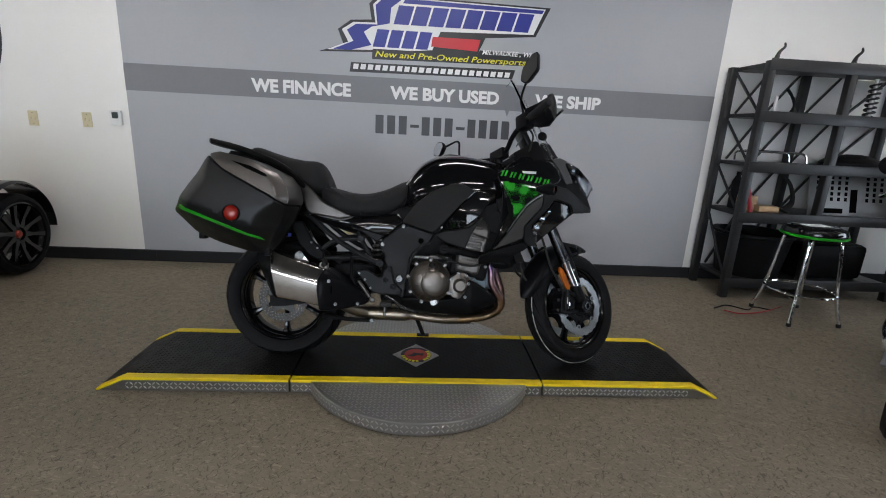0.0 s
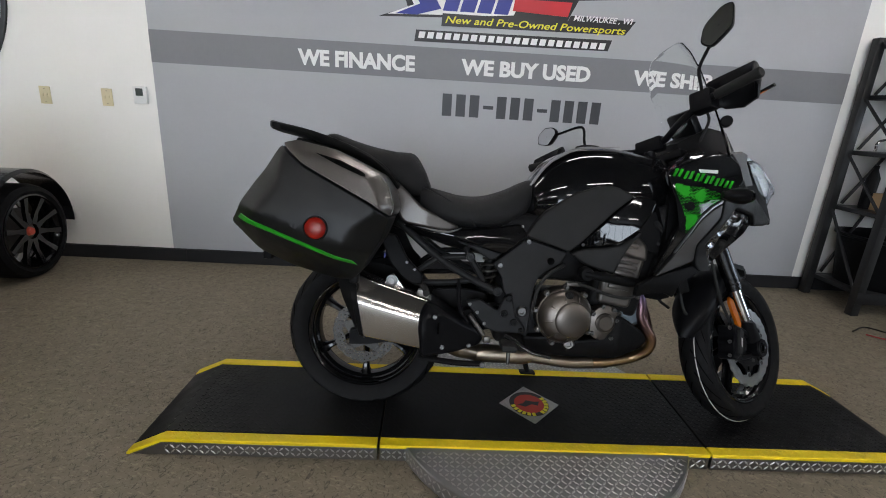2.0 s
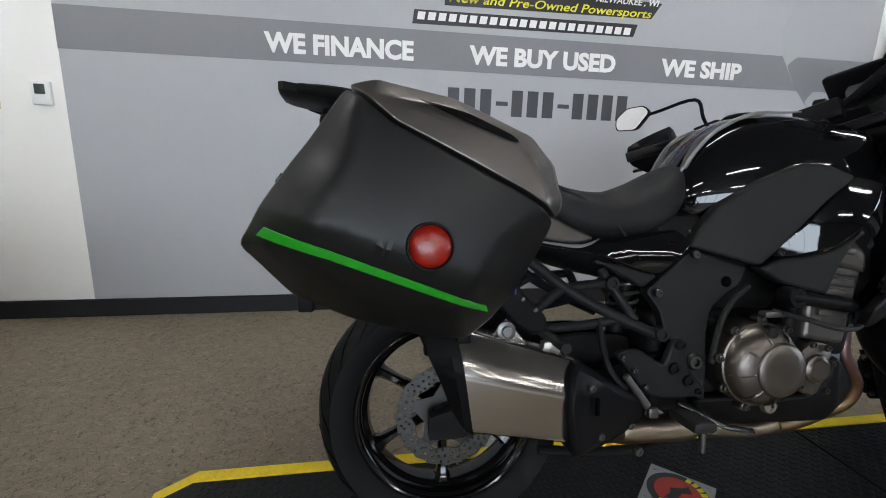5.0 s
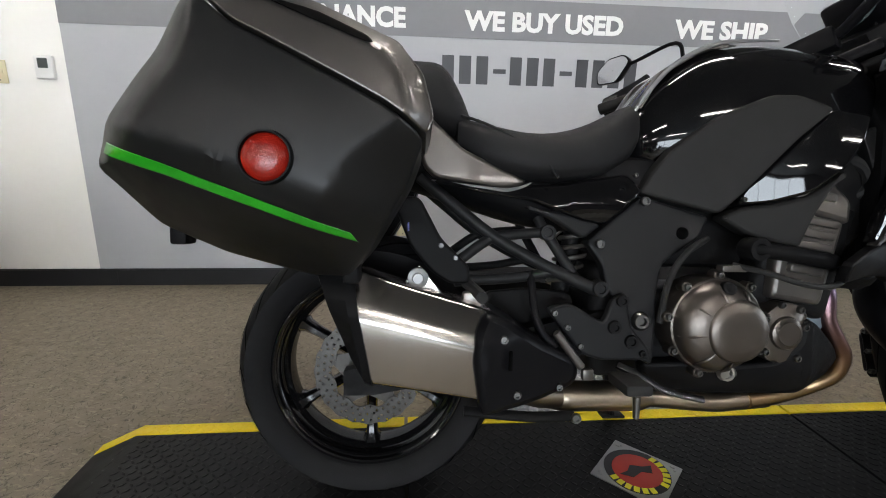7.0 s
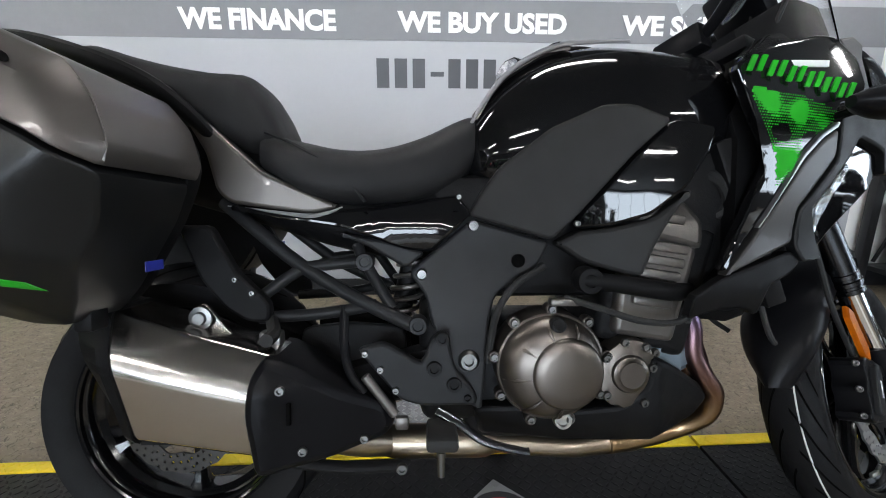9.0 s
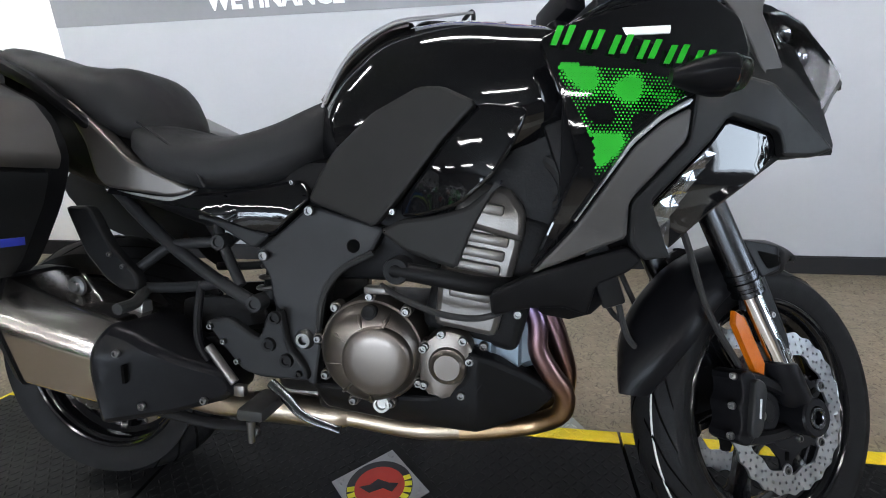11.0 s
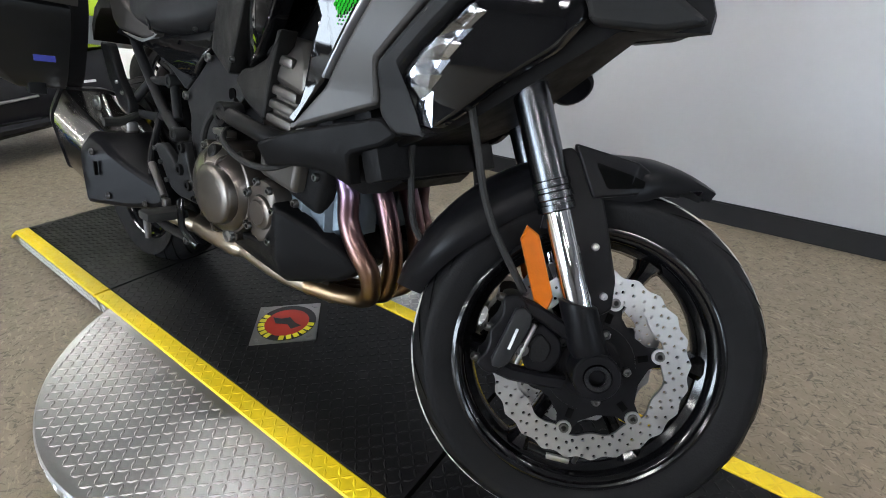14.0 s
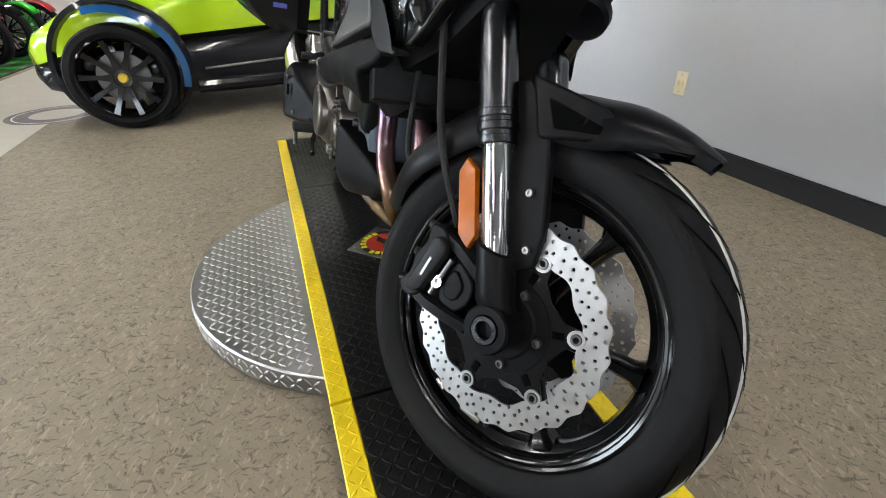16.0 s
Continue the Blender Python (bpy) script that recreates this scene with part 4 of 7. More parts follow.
    front("caliper_bracket", cal_piece([(-0.040, 0.030), (-0.014, 0.020), (0.020, 0.022), (0.038, 0.036), (0.034, 0.070), (0.004, 0.082), (-0.026, 0.072)], -0.020, -0.004, 0.004), M["satin"], cal)
    front("caliper_pad", cal_piece([(-0.026, 0.034), (0.0, 0.028), (0.024, 0.038), (0.018, 0.062), (-0.012, 0.062)], -0.024, -0.018, 0.003), M["block"], cal)
    for e in (-1, 1):
        front("caliper_mount", loft(B(), [[m @ Vector((e * u + e * a, s * (v + b), w)) for a, b in ((-0.012, -0.010), (0.010, -0.010), (0.010, 0.006), (0.006, 0.011), (-0.008, 0.011), (-0.012, 0.006))] for u, v, w in ((0.054, 0.016, -0.014), (0.054, 0.018, 0.020), (0.046, 0.018, 0.060), (0.036, 0.014, 0.100))]), M["satin"], cal)
    for u in (-0.052, 0.0, 0.052):
        bolt(m @ Vector((u, s * 0.016, -0.036)), 0.0065, m.to_3x3() @ Vector((0, s * 0.45, -1)), cal, M["bolt"], 0.012, place=front)
    front("pad_pin", rod(B(), m @ Vector((-0.034, s * 0.026, 0.022)), m @ Vector((0.034, s * 0.026, 0.020)), 0.0045, seg=12), M["steel"], cal)
    front("pad_clip", lathe(B(), [(0.004, 0.0), (0.004, 0.006), (0.010, 0.006), (0.010, 0.0)], m @ Vector((0.010, s * 0.024, 0.020)), (0, s, 0), 16, closed=True), M["chrome"], cal)
    hexa = [c + AXIS * h - FWD * f for f, h in ((0.048, 0.245), (0.063, 0.226), (0.064, 0.130), (0.049, 0.107), (0.034, 0.127), (0.034, 0.226))]
    refl = front("fork_reflector", loft(B(), [[p + Vector((0, s * y, 0)) + (sum(hexa, Vector()) / 6 - p) * k for p in hexa] for y, k in ((-0.008, 0.0), (0.0, 0.0), (0.003, 0.06))]), M["amber"], bike, "amber side reflector on the fork")
    front("reflector_bracket", box(B(), c.x - 0.13, c.x - 0.09, s * 0.088 - 0.003, s * 0.088 + 0.003, c.z + 0.2, c.z + 0.24), M["satin"], refl)
    front("brake_hose", tube(B(), [c + AXIS * 0.66 + Vector((-0.05, s * 0.005, 0)), c + AXIS * 0.48 + Vector((-0.09, s * 0.01, 0)), c + AXIS * 0.34 + Vector((-0.105, s * 0.005, 0)), c + AXIS * 0.22 + Vector((-0.112, -s * 0.005, 0)), m @ Vector((-0.070, s * 0.005, -0.01))], 0.006, 8), M["rubber"], bike, "black brake hose")


leg(-1)
leg(1)


def fender(half, inner):
    rings = []
    for a in np.linspace(radians(66), radians(172), 28):
        u = (a - radians(66)) / radians(106)
        tip = max(0, 1 - u * 5)
        end = max(0, (u - 0.72) / 0.28)
        w = half * (1 - 0.75 * tip) * (1 + 0.05 * math.sin(u * math.pi)) * (1 - 0.72 * end ** 2.2)
        crown = 0.018 * (1 - tip) + 0.006
        rad = 0.322 + 0.022 * max(0, 1 - u * 4) + inner
        side = 0.052 * (1 - tip) * (1 - 0.6 * end)
        ring = []
        for h, dr in ((-1, -side), (-1.0, -0.014), (-0.86, 0.0), (-0.45, crown * 0.75), (0, crown), (0.45, crown * 0.75), (0.86, 0.0), (1.0, -0.014), (1, -side)):
            r = rad + dr
            ring.append(FRONT + Vector((r * math.cos(a), h * w, r * math.sin(a))))
        rings.append(ring)
    return rings


bm = B()
outer, inner = fender(0.074, 0.0), fender(0.071, -0.004)
loft(bm, [o + i[::-1] for o, i in zip(outer, inner)])
fend = front("front_fender", bm, M["satin"], bike, "satin black front fender", 40)
for s in (-1, 1):
    bm = sheet(B(), rounded([(0.705, 0.632), (0.81, 0.622), (0.898, 0.590), (0.83, 0.580), (0.75, 0.556)], 0.006), lambda x, z: -0.086 + 0.55 * max(0, x - 0.80), ("thick", 0.010), 0.03, 0.004)
    front("fender_wing", bm if s < 0 else flip(bm), M["satin"], fend)
    bm = sheet(B(), rounded([(0.742, 0.610), (0.850, 0.594), (0.768, 0.574)], 0.005), lambda x, z: -0.0875 + 0.55 * max(0, x - 0.80), ("thick", 0.001), 0.03, 0.0)
    front("fender_vent", bm if s < 0 else flip(bm), M["groove"], fend, "dark vent in the fender wing")

# triple clamp, stem, bars
front("triple_clamp", box(moved(B(), Matrix()), 0.36, 0.46, -0.13, 0.13, 1.0, 1.03, 0.008), M["satin"], bike)
front("lower_clamp", box(B(), 0.50, 0.60, -0.13, 0.13, 0.80, 0.835, 0.008), M["satin"], bike)
bar = front("handlebar", tube(B(), [(0.17, 0.47, 1.09), (0.24, 0.30, 1.10), (0.33, 0.16, 1.09), (0.375, 0.06, 1.075), (0.375, -0.05, 1.08), (0.345, -0.15, 1.12), (0.34, -0.26, 1.16), (0.32, -0.42, 1.17)], 0.0125, 12), M["satin"], bike, "black tubular handlebar")
for pts, lab in ((((0.25, 0.29, 1.10), (0.17, 0.47, 1.09)), ""), (((0.34, -0.28, 1.163), (0.32, -0.43, 1.17)), "")):
    front("grip", rod(B(), pts[0], pts[1], 0.017, seg=16, bevel=0.003), M["rubber"], bar)
for (x, y, z), s in (((0.36, -0.325, 1.178), -1), ((0.23, 0.41, 1.10), 1)):
    shell = B()
    rings = []
    for k, (dy, fx, h) in enumerate(((-0.076, 0.00, 0.040), (-0.055, 0.035, 0.064), (0.0, 0.055, 0.072), (0.05, 0.040, 0.062), (0.072, -0.005, 0.036))):
        rings.append([(x + fx + 0.022 * math.cos(a), y + dy, z + h * math.sin(a) + 0.01) for a in np.linspace(0, 2 * math.pi, 14, endpoint=False)])
    front("hand_guard", loft(shell, rings), M["satin"], bar, "black hand guard")
    front("lever", tube(B(), [(x + 0.045, y - s * 0.08, z - 0.03), (x + 0.06, y, z - 0.035), (x + 0.045, y + s * 0.10, z - 0.028)], 0.006, 8), M["chrome"], bar, "silver brake lever")
front("switch_box", box(B(), 0.325, 0.385, -0.27, -0.19, 1.125, 1.20, 0.012), M["satin"], bar)
front("switch_box", box(B(), 0.235, 0.295, 0.20, 0.28, 1.065, 1.13, 0.012), M["satin"], bar)
front("brake_reservoir", rod(B(), (0.395, -0.19, 1.165), (0.395, -0.19, 1.215), 0.022, seg=20, bevel=0.004), M["satin"], bar)


def mirror(base, elbow, head, turn, tilt):
    st = front("mirror", tube(B(), [base, tuple(b * 0.5 + e * 0.5 for b, e in zip(base, elbow)), elbow, tuple(e * 0.4 + h * 0.6 for e, h in zip(elbow, head)), head], 0.0058, 8), M["satin"], bike, "black rear-view mirror on a thin stem")
    shape = rounded([(-0.076, -0.016), (-0.048, -0.042), (0.026, -0.045), (0.076, -0.010), (0.069, 0.033), (-0.018, 0.042)], 0.016, 4)
    m = Matrix.Translation(head) @ Matrix.Rotation(radians(turn), 4, "Z") @ Matrix.Rotation(radians(tilt), 4, "X") @ Matrix.Rotation(radians(-90), 4, "Y") @ Matrix.Rotation(radians(90), 4, "Z")
    bm = B()
    loft(bm, [[m @ Vector((p.x * k, p.y * k, h)) for p in shape] for k, h in ((1.0, 0.004), (1.0, 0.0), (0.96, -0.012), (0.75, -0.026), (0.4, -0.034))])
    front("mirror_shell", bm, M["satin"], st)
    front("mirror_glass", prism(B(), [(p.x * 0.93, p.y * 0.93) for p in shape], m @ Matrix.Translation((0, 0, 0.0042)), 0.001), M["chrome"], st, "reflecting mirror glass")


mirror((0.355, -0.225, 1.17), (0.335, -0.235, 1.28), (0.335, -0.315, 1.395), 8, -38)
mirror((0.30, 0.25, 1.10), (0.31, 0.28, 1.245), (0.315, 0.50, 1.275), -8, 16)

# ---- tank, seats, tail ----
def hump(x, y0, half, low, top, power=2.6, n=20, under=0.5):
    """A rounded cross-section at x, flat below."""
    out = []
    for a in np.linspace(-math.pi * 0.5, math.pi * 1.5, n, endpoint=False):
        c, s = math.cos(a), math.sin(a)
        k = (abs(c) ** power + abs(s) ** power) ** (-1 / power)
        mid = low + (top - low) * under
        out.append((x, y0 + half * c * k, mid + (top - mid if s > 0 else mid - low) * s * k))
    return out


def run(stations, n=24, power=2.6, steps=5, under=0.5):
    """Lofts humps along x through stations of (x, half width, low, top), smoothly."""
    line = smooth_line([Vector((a, b, c)) for a, b, c, _ in stations], steps)
    tops = smooth_line([Vector((a, d, 0)) for a, _, _, d in stations], steps)
    return loft(B(), [hump(p.x, 0, p.y, p.z, q.y, power, n, under) for p, q in zip(line, tops)])


part("tank", run([(-0.125, 0.060, 0.80, 0.898), (-0.095, 0.090, 0.76, 0.945), (-0.05, 0.115, 0.74, 0.995), (0.02, 0.142, 0.72, 1.043), (0.10, 0.162, 0.72, 1.062), (0.18, 0.172, 0.74, 1.064), (0.27, 0.176, 0.76, 1.053), (0.36, 0.165, 0.80, 1.040), (0.43, 0.12, 0.85, 1.01)], 32, 2.5, 5, 0.45), M["gloss"], bike, "gloss black fuel tank")
for s in (-1, 1):
    pts = [(-0.128, s * 0.062, 0.875), (-0.085, s * 0.078, 0.948), (-0.03, s * 0.092, 1.008), (0.05, s * 0.104, 1.046), (0.13, s * 0.108, 1.053), (0.20, s * 0.095, 1.061)]
    part("tank_stripe", tube(B(), pts, [0.003, 0.005, 0.005, 0.004, 0.002], 8, 6, flat=1.0), M["silver_line"], bike, "thin silver stripe along the tank")
    bm = sheet(B(), rounded([(-0.112, 0.905), (-0.045, 0.99), (0.03, 1.035), (0.09, 1.05), (0.03, 1.044), (-0.06, 0.993)], 0.01), lambda x, z: -0.074 - 0.15 * max(0, x + 0.1), ("thick", 0.02), 0.03, 0.008)
    part("tank_pad", bm if s < 0 else flip(bm), M["bronze"], bike, "graphite panel along the tank's top")
part("fuel_cap", lathe(B(), [(0, 0.012), (0.03, 0.012), (0.05, 0.006), (0.055, 0.0), (0, 0)], (0.12, 0, 1.060), (0.05, 0, 1), 28), M["satin"], bike)

seat = part("rider_seat", run([(-0.52, 0.125, 0.80, 0.885), (-0.45, 0.158, 0.755, 0.868), (-0.37, 0.170, 0.735, 0.852), (-0.29, 0.165, 0.735, 0.855), (-0.21, 0.138, 0.745, 0.880), (-0.14, 0.105, 0.775, 0.915), (-0.105, 0.080, 0.82, 0.925), (-0.10, 0.06, 0.85, 0.90)], 28, 2.9, 5, 0.35), M["seat"], bike, "black ribbed vinyl rider seat")
for s in (-1, 1):
    part("seat_piping", tube(B(), [(-0.54, s * 0.10, 0.888), (-0.45, s * 0.137, 0.850), (-0.36, s * 0.162, 0.795), (-0.315, s * 0.1705, 0.742)], 0.0032, 6), M["seat"], seat)
part("passenger_seat", run([(-0.90, 0.07, 1.015, 1.040), (-0.86, 0.105, 0.985, 1.058), (-0.78, 0.130, 0.945, 1.035), (-0.70, 0.142, 0.905, 1.015), (-0.62, 0.145, 0.865, 1.003), (-0.555, 0.138, 0.835, 0.998), (-0.515, 0.115, 0.835, 0.945), (-0.49, 0.09, 0.84, 0.888)], 28, 3.0, 4, 0.4), M["seat"], bike, "black vinyl passenger seat")
part("tail_core", run([(-1.0, 0.045, 0.90, 1.0), (-0.9, 0.07, 0.82, 1.0), (-0.75, 0.095, 0.76, 0.95), (-0.55, 0.115, 0.70, 0.86), (-0.35, 0.115, 0.64, 0.77), (-0.16, 0.10, 0.62, 0.80)], 20, 3, 3), M["matte"], bike, "black tail body")
# rack and grab rails
rack = part("luggage_rack", loft(B(), [[(x, y, z) for y, z in ((-w, zc - 0.012), (-w, zc + 0.006), (-w * 0.6, zc + 0.013), (w * 0.6, zc + 0.013), (w, zc + 0.006), (w, zc - 0.012), (w * 0.6, zc - 0.018), (-w * 0.6, zc - 0.018))] for x, zc, w in ((-1.10, 1.082, 0.055), (-1.085, 1.078, 0.075), (-1.0, 1.062, 0.085), (-0.93, 1.042, 0.085), (-0.88, 1.02, 0.08))]), M["matte"], bike, "black rear rack plate")
both("grab_rail", lambda: tube(B(), [(-1.05, -0.075, 1.068), (-0.95, -0.12, 1.045), (-0.82, -0.160, 1.005), (-0.70, -0.172, 0.955), (-0.63, -0.16, 0.90), (-0.60, -0.135, 0.86)], [0.010, 0.014, 0.015, 0.014, 0.011], 10, flat=1.3), M["matte"], rack)
part("tail_light_housing", loft(B(), [[(x, y * w, z0 + (z1 - z0) * k) for y, k in ((-1, 0.15), (-1, 0.85), (-0.6, 1), (0.6, 1), (1, 0.85), (1, 0.15), (0.6, 0), (-0.6, 0))] for x, w, z0, z1 in ((-0.86, 0.10, 0.86, 1.01), (-0.94, 0.09, 0.88, 1.03), (-1.0, 0.07, 0.905, 1.035), (-1.008, 0.062, 0.915, 1.02))]), M["matte"], bike)
part("tail_light", loft(B(), [[(x, y * w, z0 + (z1 - z0) * k) for y, k in ((-1, 0.1), (-1, 0.9), (-0.6, 1), (0.6, 1), (1, 0.9), (1, 0.1), (0.6, 0), (-0.6, 0))] for x, w, z0, z1 in ((-0.995, 0.060, 0.925, 0.995), (-1.016, 0.054, 0.932, 0.990), (-1.022, 0.036, 0.942, 0.98))]), M["red_lens"], bike, "red tail light lens")
mud = part("rear_mudguard", loft(B(), [[(x, y, z) for y in (-w, w) for z in ((z0, z1) if y < 0 else (z1, z0))] for x, w, z0, z1 in ((-0.80, 0.07, 0.80, 0.83), (-0.92, 0.065, 0.80, 0.83), (-0.99, 0.06, 0.765, 0.80), (-1.03, 0.06, 0.70, 0.745))]), M["matte"], bike)
part("number_plate_holder", box(B(), -1.048, -1.036, -0.075, 0.075, 0.685, 0.775, 0.003), M["plastic_white"], mud, "blank white dealer plate")
for s in (-1, 1):
    st = part("turn_signal", tube(B(), [(-0.98, s * 0.05, 0.845), (-1.02, s * 0.11, 0.848), (-1.035, s * 0.135, 0.850)], [0.008, 0.008, 0.011], 8), M["satin"], bike, "rear turn signal with a clear lens")
    part("signal_body", lathe(B(), [(0, -0.03), (0.013, -0.022), (0.022, 0), (0.022, 0.012), (0, 0.012)], (-1.045, s * 0.155, 0.850), (-1, 0, 0), 16), M["satin"], st)
    part("signal_lens", lathe(B(), [(0.022, 0.0122), (0.02, 0.03), (0.008, 0.04), (0, 0.041)], (-1.045, s * 0.155, 0.850), (-1, 0, 0), 16), M["lens"], st, "clear signal lens")
# cables from the bars down to the steering head
for pts, r in (([(0.36, -0.20, 1.16), (0.42, -0.16, 1.19), (0.46, -0.11, 1.11), (0.45, -0.09, 1.0), (0.44, -0.10, 0.90)], 0.0055), ([(0.37, -0.22, 1.15), (0.43, -0.20, 1.12), (0.44, -0.15, 1.05), (0.42, -0.12, 0.96)], 0.005),
               ([(0.28, 0.21, 1.09), (0.36, 0.20, 1.11), (0.42, 0.14, 1.08), (0.44, 0.10, 0.98)], 0.0055), ([(0.27, 0.24, 1.08), (0.35, 0.25, 1.07), (0.41, 0.17, 1.03), (0.42, 0.11, 0.95)], 0.005)):
    front("control_cable", tube(B(), pts, r, 8), M["rubber"], bar, "black control cable")
front("bar_clamp", box(B(), 0.352, 0.398, -0.055, 0.055, 1.05, 1.105, 0.008), M["satin"], bar)
front("ignition_switch", rod(B(), (0.375, 0, 1.03), (0.365, 0, 1.058), 0.02, seg=20, bevel=0.003), M["satin"], bar)


# ---- side cases ----
CASE = [(-1.086, 0.756), (-0.992, 0.887), (-0.902, 1.004), (-0.86, 1.012), (-0.74, 0.988), (-0.615, 0.930), (-0.585, 0.885), (-0.566, 0.825), (-0.60, 0.735), (-0.665, 0.625), (-0.700, 0.585), (-0.76, 0.585), (-0.90, 0.622), (-1.005, 0.668)]
case_line = np.array([(p.x, p.y) for p in rounded(CASE, 0.018, 3)])


def case_y(x, z):
    a, b = case_line, np.roll(case_line, -1, 0)
    t = np.clip((((x, z) - a) * (b - a)).sum(1) / ((b - a) ** 2).sum(1), 0, 1)
    d = np.sqrt((((a + t[:, None] * (b - a)) - (x, z)) ** 2).sum(1)).min()
    u = min(1, max(0, (z - (0.962 - 0.535 * (x + 0.89)) + 0.10) / 0.13))
    u = u * u * (3 - 2 * u)
    k = 1 - min(d / (0.085 - 0.050 * u), 1)
    full = 0.026 * max(0, 1 - ((x + 0.79) / 0.27) ** 2) * max(0, 1 - ((z - 0.77) / 0.22) ** 2)
    low = max(0, (0.70 + 0.37 * (-0.68 - x) * 0.9 - z)) * 0.55
    return -0.447 - full + (0.068 - 0.034 * u) * k ** 1.35 + low - 0.03 * (0.8 - z) * (1 if z > 0.8 else 0)


def make_case(mirror_it):
    def put(name, bm, material, parent, label="", sharp=35):
        moved(bm, Matrix.Translation((-0.016, -0.026, -0.027)))
        return part(name, flip(bm) if mirror_it else bm, material, parent, label, sharp)

    lower = rounded([(-1.086, 0.756), (-0.992, 0.887), (-0.906, 0.996), (-0.893, 0.985), (-0.834, 0.936), (-0.634, 0.833), (-0.578, 0.795), (-0.60, 0.735), (-0.665, 0.625), (-0.700, 0.585), (-0.76, 0.585), (-0.90, 0.622), (-1.005, 0.668)], 0.012, 3)
    lid = rounded([(-0.902, 1.002), (-0.86, 1.012), (-0.74, 0.988), (-0.615, 0.930), (-0.580, 0.885), (-0.564, 0.825), (-0.574, 0.800), (-0.632, 0.838), (-0.832, 0.940), (-0.890, 0.990)], 0.008, 3)
    shell = put("side_case", sheet(B(), lower, case_y, -0.215, 0.016, 0.004, 0.004), M["case"], bike, "satin black hard side case", 28)
    put("case_lid", sheet(B(), lid, lambda x, z: case_y(x, z) - 0.0005, -0.20, 0.012, 0.003, 0.003), M["bronze"], shell, "graphite metallic lid of the case", 28)
    slot = rounded([(-0.80, 0.975), (-0.72, 0.955), (-0.655, 0.925), (-0.645, 0.912), (-0.66, 0.914), (-0.73, 0.942)], 0.006)
    put("carry_slot", sheet(B(), slot, lambda x, z: case_y(x, z) - 0.0045, ("thick", 0.001), 0.02, 0), M["groove"], shell, "dark carrying slot in the lid")
    stripe = [(-1.048, 0.772), (-1.03, 0.785), (-0.93, 0.752), (-0.80, 0.704), (-0.685, 0.660), (-0.676, 0.645), (-0.80, 0.690), (-0.93, 0.737)]
    put("green_stripe", sheet(B(), stripe, lambda x, z: case_y(x, z) - 0.002, ("thick", 0.002), 0.02, 0.002), M["green_strip"], shell, "bright green stripe across the case")
    c = Vector((-0.783, case_y(-0.783, 0.758) - 0.002, 0.758))
    put("reflector", lathe(B(), [(0, 0.011), (0.018, 0.010), (0.027, 0.006), (0.0315, 0.0), (0, 0.0)], c, (0, -1, 0.0), 32), M["red_lens"], shell, "round red reflector")
    put("reflector_rim", lathe(B(), [(0.031, 0.0), (0.032, 0.006), (0.0345, 0.006), (0.036, -0.004)], c, (0, -1, 0.0), 32), M["matte"], shell)
    put("case_back", sheet(B(), rounded([(x * 0.98 - 0.016, z * 0.98 + 0.015) for x, z in CASE], 0.03), lambda x, z: -0.219, -0.175, 0.06, 0.01), M["matte"], shell)
    for x, z in ((-0.985, 0.640), (-0.70, 0.575)):
        put("case_latch", box(B(), x - 0.014, x + 0.014, -0.30, -0.26, z - 0.006, z + 0.03, 0.005), M["matte"], shell)
    put("sticker", box(B(), -0.604, -0.602, -0.30, -0.255, 0.66, 0.675), M["logo_blue"], shell, "small blue sticker")


make_case(False)
make_case(True)

